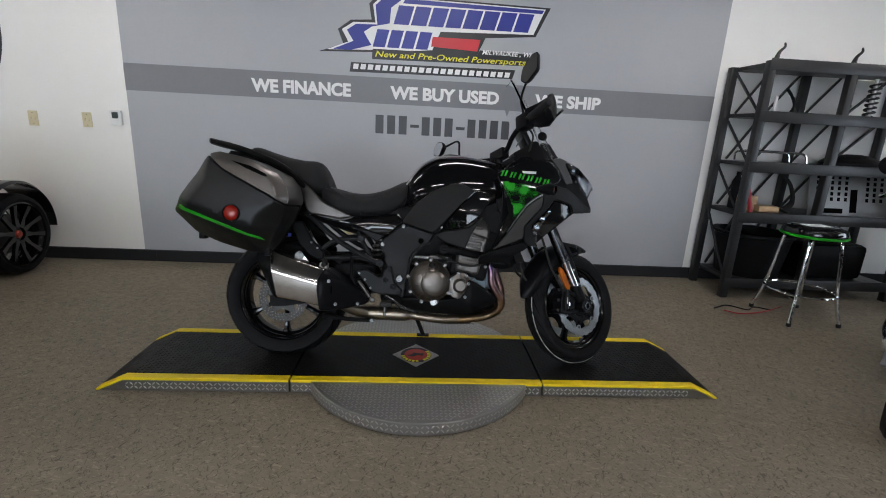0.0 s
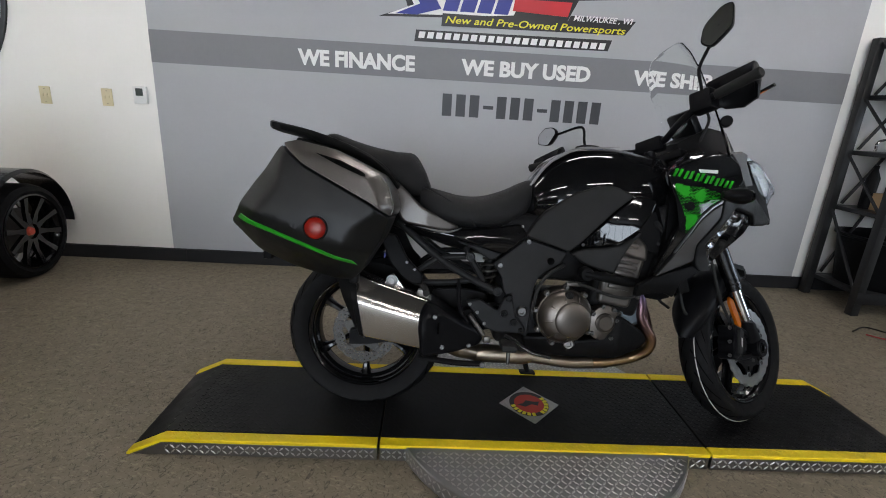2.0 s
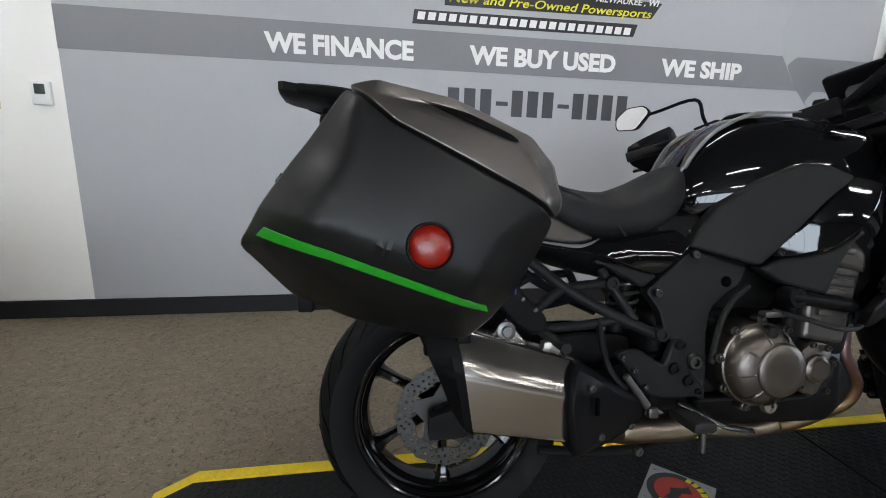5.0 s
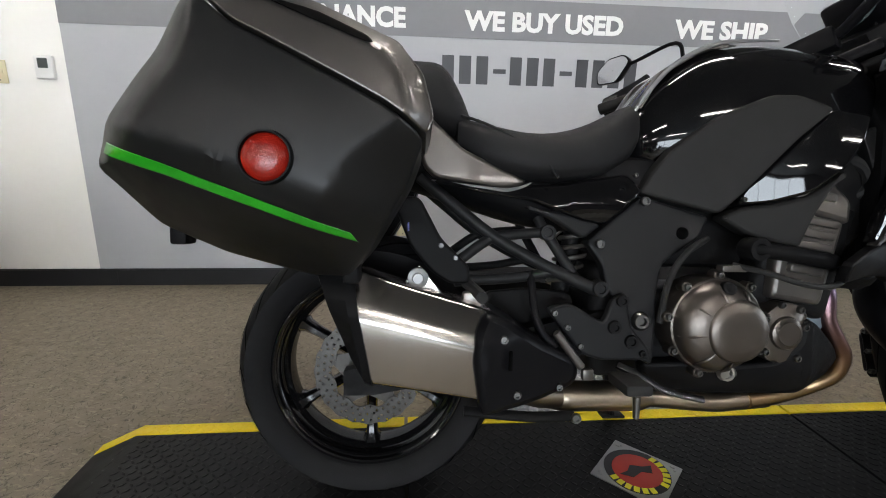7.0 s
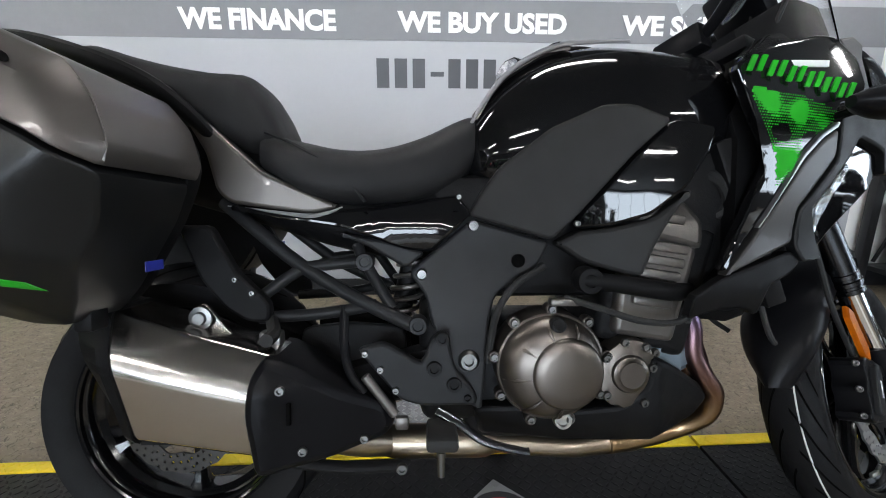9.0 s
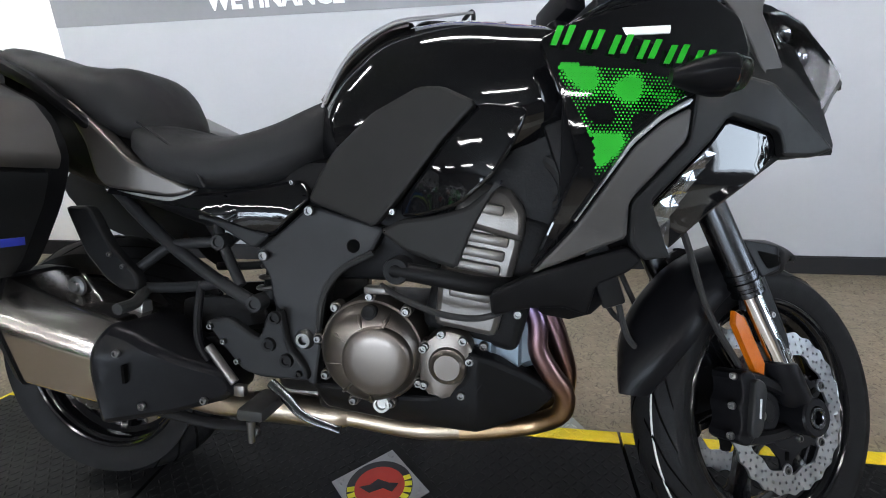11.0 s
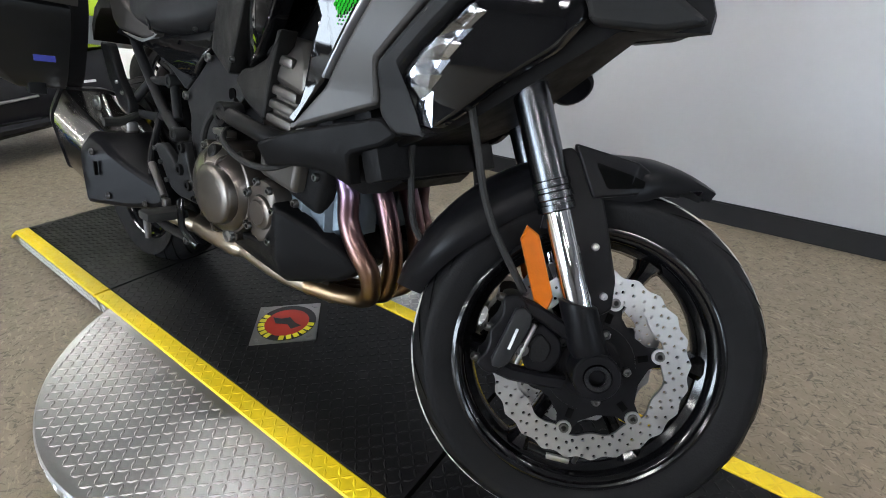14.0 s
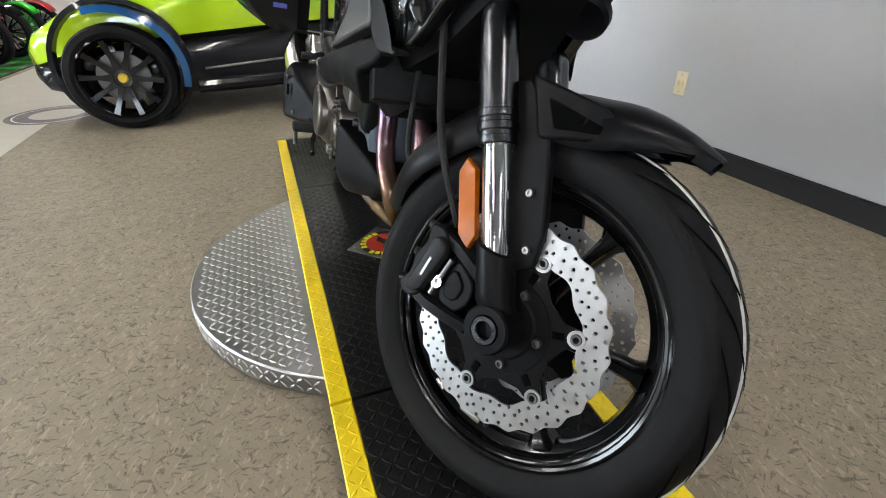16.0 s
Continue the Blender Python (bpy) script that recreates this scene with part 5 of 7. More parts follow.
# ---- panels of the body ----
PANELS = (
    ("tail_cowl", [(-0.665, 0.93), (-0.61, 0.834), (-0.592, 0.763), (-0.568, 0.741), (-0.425, 0.721), (-0.387, 0.727), (-0.37, 0.736), (-0.44, 0.768), (-0.509, 0.800), (-0.579, 0.865), (-0.632, 0.915)], lambda x, z: -0.150 + 0.12 * max(0, x + 0.5), "bronze", "graphite metallic tail cowl", 0.007),
    ("side_cover", [(-0.575, 0.735), (-0.484, 0.714), (-0.361, 0.695), (-0.243, 0.651), (-0.198, 0.645), (-0.115, 0.721), (-0.142, 0.759), (-0.304, 0.732), (-0.372, 0.728), (-0.425, 0.716)], lambda x, z: -0.146 + 0.06 * (x + 0.3) + 7 * (z - 0.69) ** 2, "gloss", "gloss black side cover under the seat", 0.006),
    ("side_cover_lower", [(-0.376, 0.684), (-0.288, 0.670), (-0.205, 0.645), (-0.245, 0.615), (-0.31, 0.655)], lambda x, z: -0.130, "frame", "charcoal lower side cover", 0.006),
    ("frame_plate", [(-0.117, 0.708), (0.037, 0.665), (0.012, 0.618), (-0.04, 0.585), (-0.073, 0.560), (-0.086, 0.50), (-0.089, 0.44), (-0.10, 0.345), (-0.148, 0.370), (-0.170, 0.465), (-0.197, 0.514), (-0.205, 0.561), (-0.239, 0.608)], lambda x, z: -0.128 - 0.12 * max(0, 0.66 - z), "frame", "charcoal frame side plate", 0.006),
    ("knee_panel", [(-0.123, 0.716), (-0.098, 0.762), (-0.060, 0.812), (0.028, 0.878), (0.118, 0.915), (0.165, 0.912), (0.224, 0.882), (0.165, 0.825), (0.110, 0.760), (0.072, 0.715), (0.029, 0.671)], lambda x, z: -0.185 - 0.30 * x + 0.031 * z, "midgrey", "charcoal grained knee panel", 0.006),
    ("shroud", [(0.076, 0.690), (0.083, 0.722), (0.117, 0.760), (0.172, 0.825), (0.230, 0.884), (0.305, 0.872), (0.288, 0.825), (0.252, 0.765), (0.195, 0.716), (0.129, 0.695)], lambda x, z: -0.180 - 0.30 * x + 0.031 * z + 1.3 * (x - 0.19) ** 2 + 0.9 * (z - 0.79) ** 2, "gloss", "gloss black tank shroud", 0.006),
    ("shroud_lower", [(0.036, 0.664), (0.081, 0.687), (0.135, 0.693), (0.205, 0.712), (0.269, 0.763), (0.235, 0.71), (0.212, 0.665), (0.189, 0.602), (0.145, 0.612), (0.09, 0.628)], lambda x, z: -0.155 - 0.22 * x, "midgrey", "charcoal lower shroud", 0.008),
    ("belly_pan", [(-0.115, 0.345), (-0.10, 0.278), (0.06, 0.268), (0.22, 0.280), (0.335, 0.308), (0.372, 0.342), (0.348, 0.375), (0.30, 0.408), (0.255, 0.436), (0.212, 0.456), (0.205, 0.40), (0.16, 0.36), (0.06, 0.345), (-0.03, 0.352)], lambda x, z: -0.165 - 0.14 * x + 0.75 * max(0, x - 0.23) + 5.0 * max(0, 0.36 - z) ** 2, "matte", "matte black belly pan", 0.010),
)
for name, outline, depth, key, label, soft in PANELS:
    both(name, lambda: sheet(B(), rounded(outline, 0.007, 2), depth, ("thick", 0.028), 0.024, soft, soft * 0.8), M[key], bike, label, sharp=30)
both("side_line", lambda: tube(B(), [(-0.575, -0.142, 0.736), (-0.50, -0.146, 0.726), (-0.425, -0.146, 0.7165), (-0.39, -0.142, 0.722), (-0.362, -0.138, 0.734)], [0.001, 0.003, 0.005, 0.004, 0.001], 8), M["silver_line"], bike, "thin silver line under the tail cowl")
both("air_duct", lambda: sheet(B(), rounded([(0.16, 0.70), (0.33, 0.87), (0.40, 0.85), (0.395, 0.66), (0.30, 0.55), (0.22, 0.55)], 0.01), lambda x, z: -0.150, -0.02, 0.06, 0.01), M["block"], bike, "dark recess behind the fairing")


def fair(x, z=0.86):
    """The flank of the fairing, drawn in towards the nose and gently rounded from top to bottom."""
    return (-(0.252 - 0.3617 * (x - 0.33)) - 0.30 * max(0, (x - 0.33) * (0.70 - x)) if x < 0.70 else -(0.1182 - 0.70 * (x - 0.70))) + 0.7 * (max(z, 0.68) - 0.86) ** 2


def fair_in(d):
    return lambda x, z: min(fair(x, z) + d + 0.45 * max(0, 0.575 - z), -0.012)


FAIRING = (
    ("side_fairing", [(0.317, 0.965), (0.345, 0.985), (0.42, 1.018), (0.52, 1.048), (0.575, 1.055), (0.635, 1.02), (0.655, 0.965), (0.640, 0.942), (0.617, 0.933), (0.563, 0.917), (0.562, 0.891), (0.508, 0.863), (0.463, 0.823), (0.379, 0.690), (0.314, 0.613), (0.338, 0.672), (0.368, 0.750), (0.400, 0.822), (0.386, 0.836), (0.349, 0.894)], 0.004, "gloss", "gloss black upper side fairing", 0.006),
    ("fairing_panel", [(0.557, 0.874), (0.512, 0.849), (0.469, 0.810), (0.384, 0.682), (0.316, 0.607), (0.471, 0.666), (0.469, 0.726), (0.554, 0.824)], -0.001, "silver", "metallic grey fairing panel", 0.006),
    ("fairing_line", [(0.380, 0.688), (0.463, 0.821), (0.508, 0.861), (0.557, 0.889), (0.557, 0.879), (0.511, 0.854), (0.467, 0.815)], -0.003, "silver_line", "silver line along the fairing", 0.002),
    ("nose_cowl", [(0.561, 0.915), (0.617, 0.931), (0.695, 0.918), (0.775, 0.868), (0.852, 0.818), (0.805, 0.802), (0.729, 0.800), (0.728, 0.813), (0.714, 0.840), (0.666, 0.852), (0.620, 0.862), (0.593, 0.823), (0.546, 0.770), (0.515, 0.735), (0.496, 0.708), (0.501, 0.640), (0.546, 0.640), (0.551, 0.633), (0.500, 0.627), (0.475, 0.655), (0.472, 0.724), (0.557, 0.821)], -0.004, "nose", "matte black nose cowl", 0.007),
    ("lower_cowl", [(0.314, 0.604), (0.473, 0.650), (0.502, 0.628), (0.477, 0.606), (0.425, 0.586), (0.415, 0.527), (0.374, 0.545), (0.319, 0.545), (0.255, 0.533), (0.252, 0.575)], 0.004, "matte", "matte black lower fairing cowl", 0.006),
    ("fog_light_panel", [(0.504, 0.642), (0.499, 0.706), (0.519, 0.732), (0.550, 0.766), (0.597, 0.819), (0.622, 0.857), (0.666, 0.847), (0.711, 0.836), (0.725, 0.811), (0.692, 0.767), (0.624, 0.714), (0.546, 0.643)], 0.014, "gloss", "gloss black fog light surround", 0.004),
)
for name, outline, d, key, label, soft in FAIRING:
    both(name, lambda: sheet(B(), rounded(outline, 0.006, 2), fair_in(d), ("thick", 0.02), 0.024, soft, soft * 0.8), M[key], bike, label, sharp=30)
for s in (-1, 1):
    fog = part("fog_light", (lambda bm: bm if s < 0 else flip(bm))(sheet(B(), rounded([(0.503, 0.646), (0.500, 0.707), (0.520, 0.733), (0.550, 0.767), (0.594, 0.814), (0.604, 0.802), (0.567, 0.755), (0.542, 0.712), (0.532, 0.652)], 0.005), fair_in(0.004), ("thick", 0.001), 0.015, 0.002)), M["lens"], bike, "clear fog light lens")
    edge = [(0.506, 0.652), (0.504, 0.704), (0.521, 0.726), (0.536, 0.746), (0.553, 0.767), (0.571, 0.786), (0.590, 0.807)]
    for k, ((x0, z0), (x1, z1)) in enumerate(zip(edge, edge[1:])):
        w = 0.040 * (1 - k / 10)
        bm = B()
        q = [bm.verts.new((x, s * abs(fair(x, z) + d), z)) for x, z, d in ((x0, z0, 0.010), (x1, z1, 0.008), (x1 + w, z1 - 0.2 * w, 0.013), (x0 + w, z0 - 0.2 * w, 0.013), ((x0 + x1) / 2 + w * 0.4, (z0 + z1) / 2, 0.006 if k % 2 else 0.0135))]
        for i in range(4):
            bm.faces.new((q[i], q[(i + 1) % 4], q[4]))
        part("lamp_facet", bm, M["facet"], fog, "bright faceted reflector", 5)
# nose core and underside
def snub(bm):
    """Draws the nose back to its true length."""
    for v in bm.verts:
        if v.co.x > 0.6:
            v.co.x = 0.6 + (v.co.x - 0.6) * 0.84
    return bm


part("nose_core", snub(loft(B(), [[(x, y * h, lo + (hi - lo) * k) for y, k in ((-1, 0.25), (-1, 0.75), (-0.75, 1), (0.75, 1), (1, 0.75), (1, 0.25), (0.75, 0), (-0.75, 0))] for x, h, lo, hi in ((0.36, 0.19, 0.56, 0.95), (0.46, 0.165, 0.60, 1.02), (0.56, 0.125, 0.65, 1.03), (0.66, 0.095, 0.72, 1.03), (0.78, 0.055, 0.80, 0.99), (0.86, 0.025, 0.805, 0.90), (0.90, 0.008, 0.808, 0.83))])), M["matte"], bike, "black inner nose body")
# front turn signals
for s in (-1, 1):
    st = part("turn_signal", tube(B(), [(0.55, s * 0.165, 0.895), (0.555, s * 0.215, 0.900)], 0.008, 8), M["satin"], bike, "front turn signal with a clear lens")
    part("signal_body", loft(B(), [[(x, s * (y0 + w * math.cos(a)), 0.902 + h * math.sin(a)) for a in np.linspace(0, 2 * math.pi, 14, endpoint=False)] for x, y0, w, h in ((0.500, 0.262, 0.012, 0.010), (0.525, 0.262, 0.034, 0.020), (0.555, 0.262, 0.044, 0.028), (0.572, 0.262, 0.044, 0.028))]), M["satin"], st)
    part("signal_lens", loft(B(), [[(x, s * (y0 + w * math.cos(a)), 0.902 + h * math.sin(a)) for a in np.linspace(0, 2 * math.pi, 14, endpoint=False)] for x, y0, w, h in ((0.5725, 0.262, 0.043, 0.027), (0.59, 0.262, 0.036, 0.022), (0.598, 0.262, 0.018, 0.010))]), M["lens"], st, "clear signal lens")
    part("signal_bulb", lathe(B(), [(0, 0.009), (0.004, 0.008), (0.006, 0.0), (0, 0)], (0.5735, s * 0.262, 0.902), (1, 0, 0), 10), M["amber"], st)
# green flank: bars in place of the model name, then a field of small dots
for s in (-1, 1):
    for i in range(6):
        x, z = 0.334 + i * 0.043, 0.957 - i * 0.0052
        for u in (0.0, 0.017):
            bm = prism(B(), [(x + u, z), (x + u + 0.009, z - 0.001), (x + u + 0.019, z + 0.025), (x + u + 0.010, z + 0.026)], Matrix.Translation((0, fair(x, z) + 0.002, 0)) @ R90, 0.004)
            part("model_bar", bm if s < 0 else flip(bm), M["green"], bike, "green slanted bars in place of a letter")
    bm = box(B(), 0.425, 0.51, fair(0.47, 0.98) - 0.004, fair(0.47, 0.98) + 0.0005, 0.977, 0.988)
    part("maker_bar", bm if s < 0 else flip(bm), M["letter"], bike, "small white bar in place of a name")
FIELD = [(0.333, 0.937), (0.385, 0.929), (0.46, 0.927), (0.555, 0.908), (0.556, 0.893), (0.508, 0.866), (0.463, 0.826), (0.435, 0.780), (0.412, 0.755), (0.405, 0.822), (0.390, 0.838), (0.365, 0.880)]


def inside(x, z, poly):
    hit = False
    for (a, b), (c, d) in zip(poly, poly[1:] + poly[:1]):
        if (b > z) != (d > z) and x < (c - a) * (z - b) / (d - b) + a:
            hit = not hit
    return hit


for s in (-1, 1):
    verts, faces = [], []
    for i in range(60):
        for j in range(60):
            x, z = 0.35 + i * 0.0056 + (j % 2) * 0.0028, 0.69 + j * 0.0049
            solid_part = noise.noise(Vector((x * 17, z * 17, 3.3)))
            if not inside(x, z, FIELD) or solid_part < -0.22:
                continue
            r = 0.0034 if solid_part > 0.14 else (0.0022 if solid_part > 0.02 else 0.0014)
            k = len(verts)
            y = -abs(fair(x, z) + 0.004) - 0.0012
            verts += [(x + r * math.cos(a), s * -y, z + r * math.sin(a)) for a in np.linspace(0, 2 * math.pi, 6, endpoint=False)]
            faces.append(tuple(range(k, k + 6)))
    me = bpy.data.meshes.new("green_dot")
    me.from_pydata(verts, [], faces)
    me.materials.append(M["green"])
    ob = new("green_dot_field", me)
    ob.parent = bike
    tagged(ob, "field of bright green dots on the black fairing", kind="stuff")

# headlights
for s in (-1, 1):
    def hl(bm):
        return snub(bm) if s < 0 else flip(snub(bm))

    def hy(d):
        return lambda x, z: min(-(0.16 - 0.4 * (x - 0.5)) + d, -0.004)

    LAMP = [(0.70, 1.040), (0.748, 1.046), (0.80, 1.030), (0.834, 1.005), (0.893, 0.944), (0.862, 0.884), (0.79, 0.909), (0.768, 0.95), (0.724, 1.012)]
    head = part("headlight", hl(sheet(B(), rounded(LAMP, 0.008), hy(0.022), ("thick", 0.02), 0.03, 0.004)), M["fork"], bike, "angular headlight with clear lens")
    part("headlight_lens", hl(sheet(B(), rounded(LAMP, 0.008), hy(-0.004), ("thick", 0.003), 0.02, 0.008)), M["lens"], head, "clear headlight lens")
    for x, z, r in ((0.755, 1.012, 0.016), (0.800, 0.975, 0.018), (0.838, 0.935, 0.015), (0.79, 0.93, 0.010), (0.862, 0.905, 0.008)):
        y = -min(-(0.16 - 0.4 * (x - 0.5)) + 0.020, -0.006)
        part("lamp_bowl", snub(lathe(B(), [(0, 0.004), (r * 0.45, 0.006), (r * 0.5, 0.002), (r, 0.009), (r * 1.1, 0.009), (r * 1.1, -0.004)], (x, s * y, z), (0.45, s, 0.1), 14)), M["facet"], head, "bright reflector bowl")
    part("headlight_trim", hl(sheet(B(), rounded([(0.60, 1.058), (0.66, 1.072), (0.705, 1.062), (0.698, 1.040), (0.722, 1.010), (0.764, 0.948), (0.786, 0.906), (0.752, 0.908), (0.712, 0.942), (0.680, 0.985), (0.64, 1.03)], 0.006), hy(-0.003), ("thick", 0.012), 0.03, 0.005)), M["silver"], bike, "metallic grey headlight surround")
    part("headlight_chin", hl(sheet(B(), rounded([(0.788, 0.907), (0.862, 0.882), (0.893, 0.943), (0.903, 0.936), (0.868, 0.866), (0.80, 0.888)], 0.004), hy(-0.004), ("thick", 0.010), 0.03, 0.003)), M["silver"], bike, "metallic grey edge under the headlight")
part("nose_top", snub(loft(B(), [[(x, y * h, z + c * (1 - y * y)) for y in np.linspace(-1, 1, 11)] + [(x, y * h, z - 0.012) for y in np.linspace(1, -1, 11)] for x, h, z, c in ((0.56, 0.135, 1.055, 0.03), (0.64, 0.105, 1.058, 0.03), (0.72, 0.072, 1.050, 0.022), (0.80, 0.042, 1.025, 0.016), (0.87, 0.018, 0.975, 0.01), (0.905, 0.004, 0.935, 0.004))])), M["gloss"], bike, "gloss black nose top")
# windscreen and cockpit
rows = []
for z, xc, xe, half in ((1.055, 0.665, 0.575, 0.150), (1.14, 0.61, 0.52, 0.180), (1.24, 0.545, 0.465, 0.195), (1.33, 0.485, 0.42, 0.192), (1.40, 0.44, 0.39, 0.165), (1.445, 0.41, 0.378, 0.12), (1.462, 0.40, 0.385, 0.07)):
    rows.append([Vector((xc + (xe - xc) * abs(k) ** 1.8, k * half, z - 0.012 * k * k)) for k in np.linspace(-1, 1, 15)])
bm = B()
loft(bm, [r + [p - Vector((0.003, 0, 0.001)) for p in r[::-1]] for r in rows])
screen = part("windscreen", bm, M["screen"], bike, "tall clear acrylic windscreen", 60)
screen.visible_shadow = False
part("screen_mount", loft(B(), [[(x, y * h, z) for y, z in ((-1, z0), (-0.7, z1), (0.7, z1), (1, z0))] for x, h, z0, z1 in ((0.42, 0.11, 1.02, 1.09), (0.52, 0.13, 1.03, 1.15), (0.60, 0.10, 1.045, 1.14), (0.65, 0.07, 1.05, 1.08))]), M["matte"], bike, "black cockpit surround")
dash = part("dashboard", moved(box(B(), -0.012, 0.02, -0.085, 0.085, -0.05, 0.055, 0.012), Matrix.Translation((0.475, 0, 1.165)) @ Matrix.Rotation(radians(-28), 4, "Y")), M["satin"], bike, "black instrument cluster")
part("dial", lathe(B(), [(0, 0.003), (0.034, 0.003), (0.037, 0.0), (0, 0)], (0.458, -0.02, 1.16), (-0.88, 0, 0.47), 28), M["display"], dash)
part("cockpit_panel", box(B(), 0.40, 0.56, -0.16, 0.16, 0.985, 1.03, 0.02), M["matte"], bike)
both("screen_knob", lambda: rod(B(), (0.545, -0.155, 1.16), (0.53, -0.185, 1.16), 0.02, seg=16, bevel=0.004), M["satin"], bike)
both("fairing_shoulder", lambda: sheet(B(), rounded([(0.335, 0.962), (0.43, 1.014), (0.56, 1.063), (0.60, 1.062), (0.53, 1.09), (0.44, 1.06), (0.36, 1.00)], 0.01), lambda x, z: fair(x, z) + 0.02 + 0.5 * max(0, z - 0.99), ("thick", 0.02), 0.03, 0.01), M["gloss"], bike, "gloss black shoulder of the fairing")

both("front_cable", lambda: tube(B(), [(0.46, -0.09, 0.66), (0.475, -0.10, 0.56), (0.50, -0.105, 0.47), (0.545, -0.09, 0.43)], 0.006, 8), M["rubber"], bike, "black cable behind the front wheel")


# ---- engine, exhaust and running gear ----
part("engine_block", box(B(), -0.13, 0.26, -0.118, 0.118, 0.26, 0.50, 0.03, 3), M["block"], bike, "dark cast engine block")
part("cylinder_block", moved(box(B(), -0.09, 0.10, -0.155, 0.155, 0.0, 0.26, 0.02, 3), Matrix.Translation((0.20, 0, 0.46)) @ Matrix.Rotation(radians(14), 4, "Y")), M["block"], bike, "dark cylinder block")
part("gearbox_case", box(B(), -0.22, -0.08, -0.12, 0.12, 0.30, 0.56, 0.03, 3), M["block"], bike)
part("upper_core", box(B(), -0.20, 0.30, -0.10, 0.10, 0.55, 0.80, 0.03, 2), M["block"], bike, "dark airbox")
C = Vector((0.026, -0.160, 0.437))
clutch = part("clutch_cover", lathe(B(), [(0.101, -0.05), (0.103, 0.018), (0.100, 0.026), (0.096, 0.028), (0.093, 0.036), (0.086, 0.047), (0.075, 0.056), (0.060, 0.062), (0.040, 0.066), (0.020, 0.068), (0, 0.0685)], C, (0, -1, 0), 64), M["cover"], bike, "bronze-grey round clutch cover", 40)
F = C + Vector((0.020, 0, -0.004))
part("cover_face", lathe(B(), [(0.0665, 0.040), (0.0655, 0.061), (0.063, 0.066), (0.059, 0.069), (0.040, 0.0715), (0.020, 0.073), (0, 0.0735)], F, (0.03, -1, 0), 56), M["cover"], clutch, "raised round face of the cover", 40)
for deg, r0, r1 in ((75, 0.066, 0.088), (112, 0.064, 0.098), (150, 0.064, 0.108), (188, 0.064, 0.112), (226, 0.064, 0.106), (262, 0.066, 0.092)):
    d = Vector((math.cos(radians(deg)), 0, math.sin(radians(deg))))
    part("cover_rib", tube(B(), [F + d * r0 + Vector((0, -0.064, 0)), F + d * (r0 * 0.5 + r1 * 0.5) + Vector((0, -0.056, 0)), F + d * r1 + Vector((0, -0.036, 0))], [0.0015, 0.0045, 0.002], 8), M["cover"], clutch)
for k in range(9):
    a = radians(10 + k * 40)
    d = Vector((math.cos(a), 0, math.sin(a)))
    p = C + d * 0.107
    part("bolt_boss", rod(B(), p, p + Vector((0, -0.028, 0)), 0.011, seg=14, bevel=0.002), M["cover"], clutch)
    bolt(p + Vector((0, -0.028, 0)), 0.0075, LEFT, clutch, M["bolt"], 0.007)
oil = C + Vector((0.006, -0.044, 0.080))
part("oil_filler", lathe(B(), [(0.0, 0.010), (0.010, 0.012), (0.014, 0.010), (0.0165, 0.002), (0.018, -0.01), (0, -0.01)], oil, (0.05, -1, 0.4), 20), M["block"], clutch, "black oil filler cap")
sight = C + Vector((0.022, -0.025, -0.100))
part("sight_glass", lathe(B(), [(0.0, 0.006), (0.010, 0.006), (0.011, 0.012), (0.016, 0.012), (0.018, 0.0), (0, 0)], sight, LEFT, 20), M["steel"], clutch, "round oil sight window")
P = Vector((0.170, -0.138, 0.422))
pulse = part("timing_cover", prism(B(), [(p.x, p.y) for p in rounded([(-0.050, -0.045), (-0.02, -0.066), (0.035, -0.060), (0.052, 0.02), (0.040, 0.058), (-0.005, 0.068), (-0.048, 0.035)], 0.014)], Matrix.Translation(P) @ Matrix.Rotation(radians(90), 4, "X"), 0.052, 0.006), M["cover"], bike, "bronze-grey timing cover", 28)
part("cover_disc", lathe(B(), [(0, 0.064), (0.024, 0.064), (0.028, 0.060), (0.033, 0.058), (0.036, 0.053), (0, 0.05)], P + Vector((0.004, 0, 0)), LEFT, 32), M["cover"], pulse)
for x, z in ((-0.040, -0.040), (0.030, -0.054), (0.044, 0.012), (0.032, 0.050), (-0.008, 0.060), (-0.042, 0.030)):
    bolt(P + Vector((x, -0.052, z)), 0.008, LEFT, pulse, M["bolt"], 0.008)
# ribbed silver side shroud of the cylinders
TILT = Matrix.Translation((0.203, -0.134, 0.505)) @ Matrix.Rotation(radians(9), 4, "Y")
sh = part("cylinder_shroud", moved(sheet(B(), rounded([(-0.056, -0.02), (0.060, -0.02), (0.068, 0.08), (0.074, 0.16), (0.062, 0.195), (0.022, 0.215), (-0.028, 0.208), (-0.050, 0.17), (-0.062, 0.09)], 0.012), lambda x, z: -0.046, ("thick", 0.10), 0.02, 0.012), TILT), M["cover_dark"], bike, "ribbed grey cylinder shroud")
for k in range(5):
    z = 0.055 + k * 0.026
    part("shroud_rib", moved(box(B(), -0.036 + k * 0.002, 0.040 + k * 0.003, -0.058, -0.040, z - 0.012, z + 0.006, 0.005), TILT), M["cover_dark"], sh)
part("shroud_cap", moved(sheet(B(), rounded([(-0.052, 0.172), (0.078, 0.160), (0.070, 0.215), (0.034, 0.250), (-0.030, 0.248), (-0.050, 0.222)], 0.012), lambda x, z: -0.055 + 0.45 * max(0, z - 0.205), ("thick", 0.10), 0.015, 0.012), TILT), M["cover_dark"], sh, "dark bronze cap of the shroud")
part("cap_step", moved(box(B(), -0.022, 0.034, -0.060, -0.03, 0.200, 0.218, 0.005), TILT), M["cover_dark"], sh)
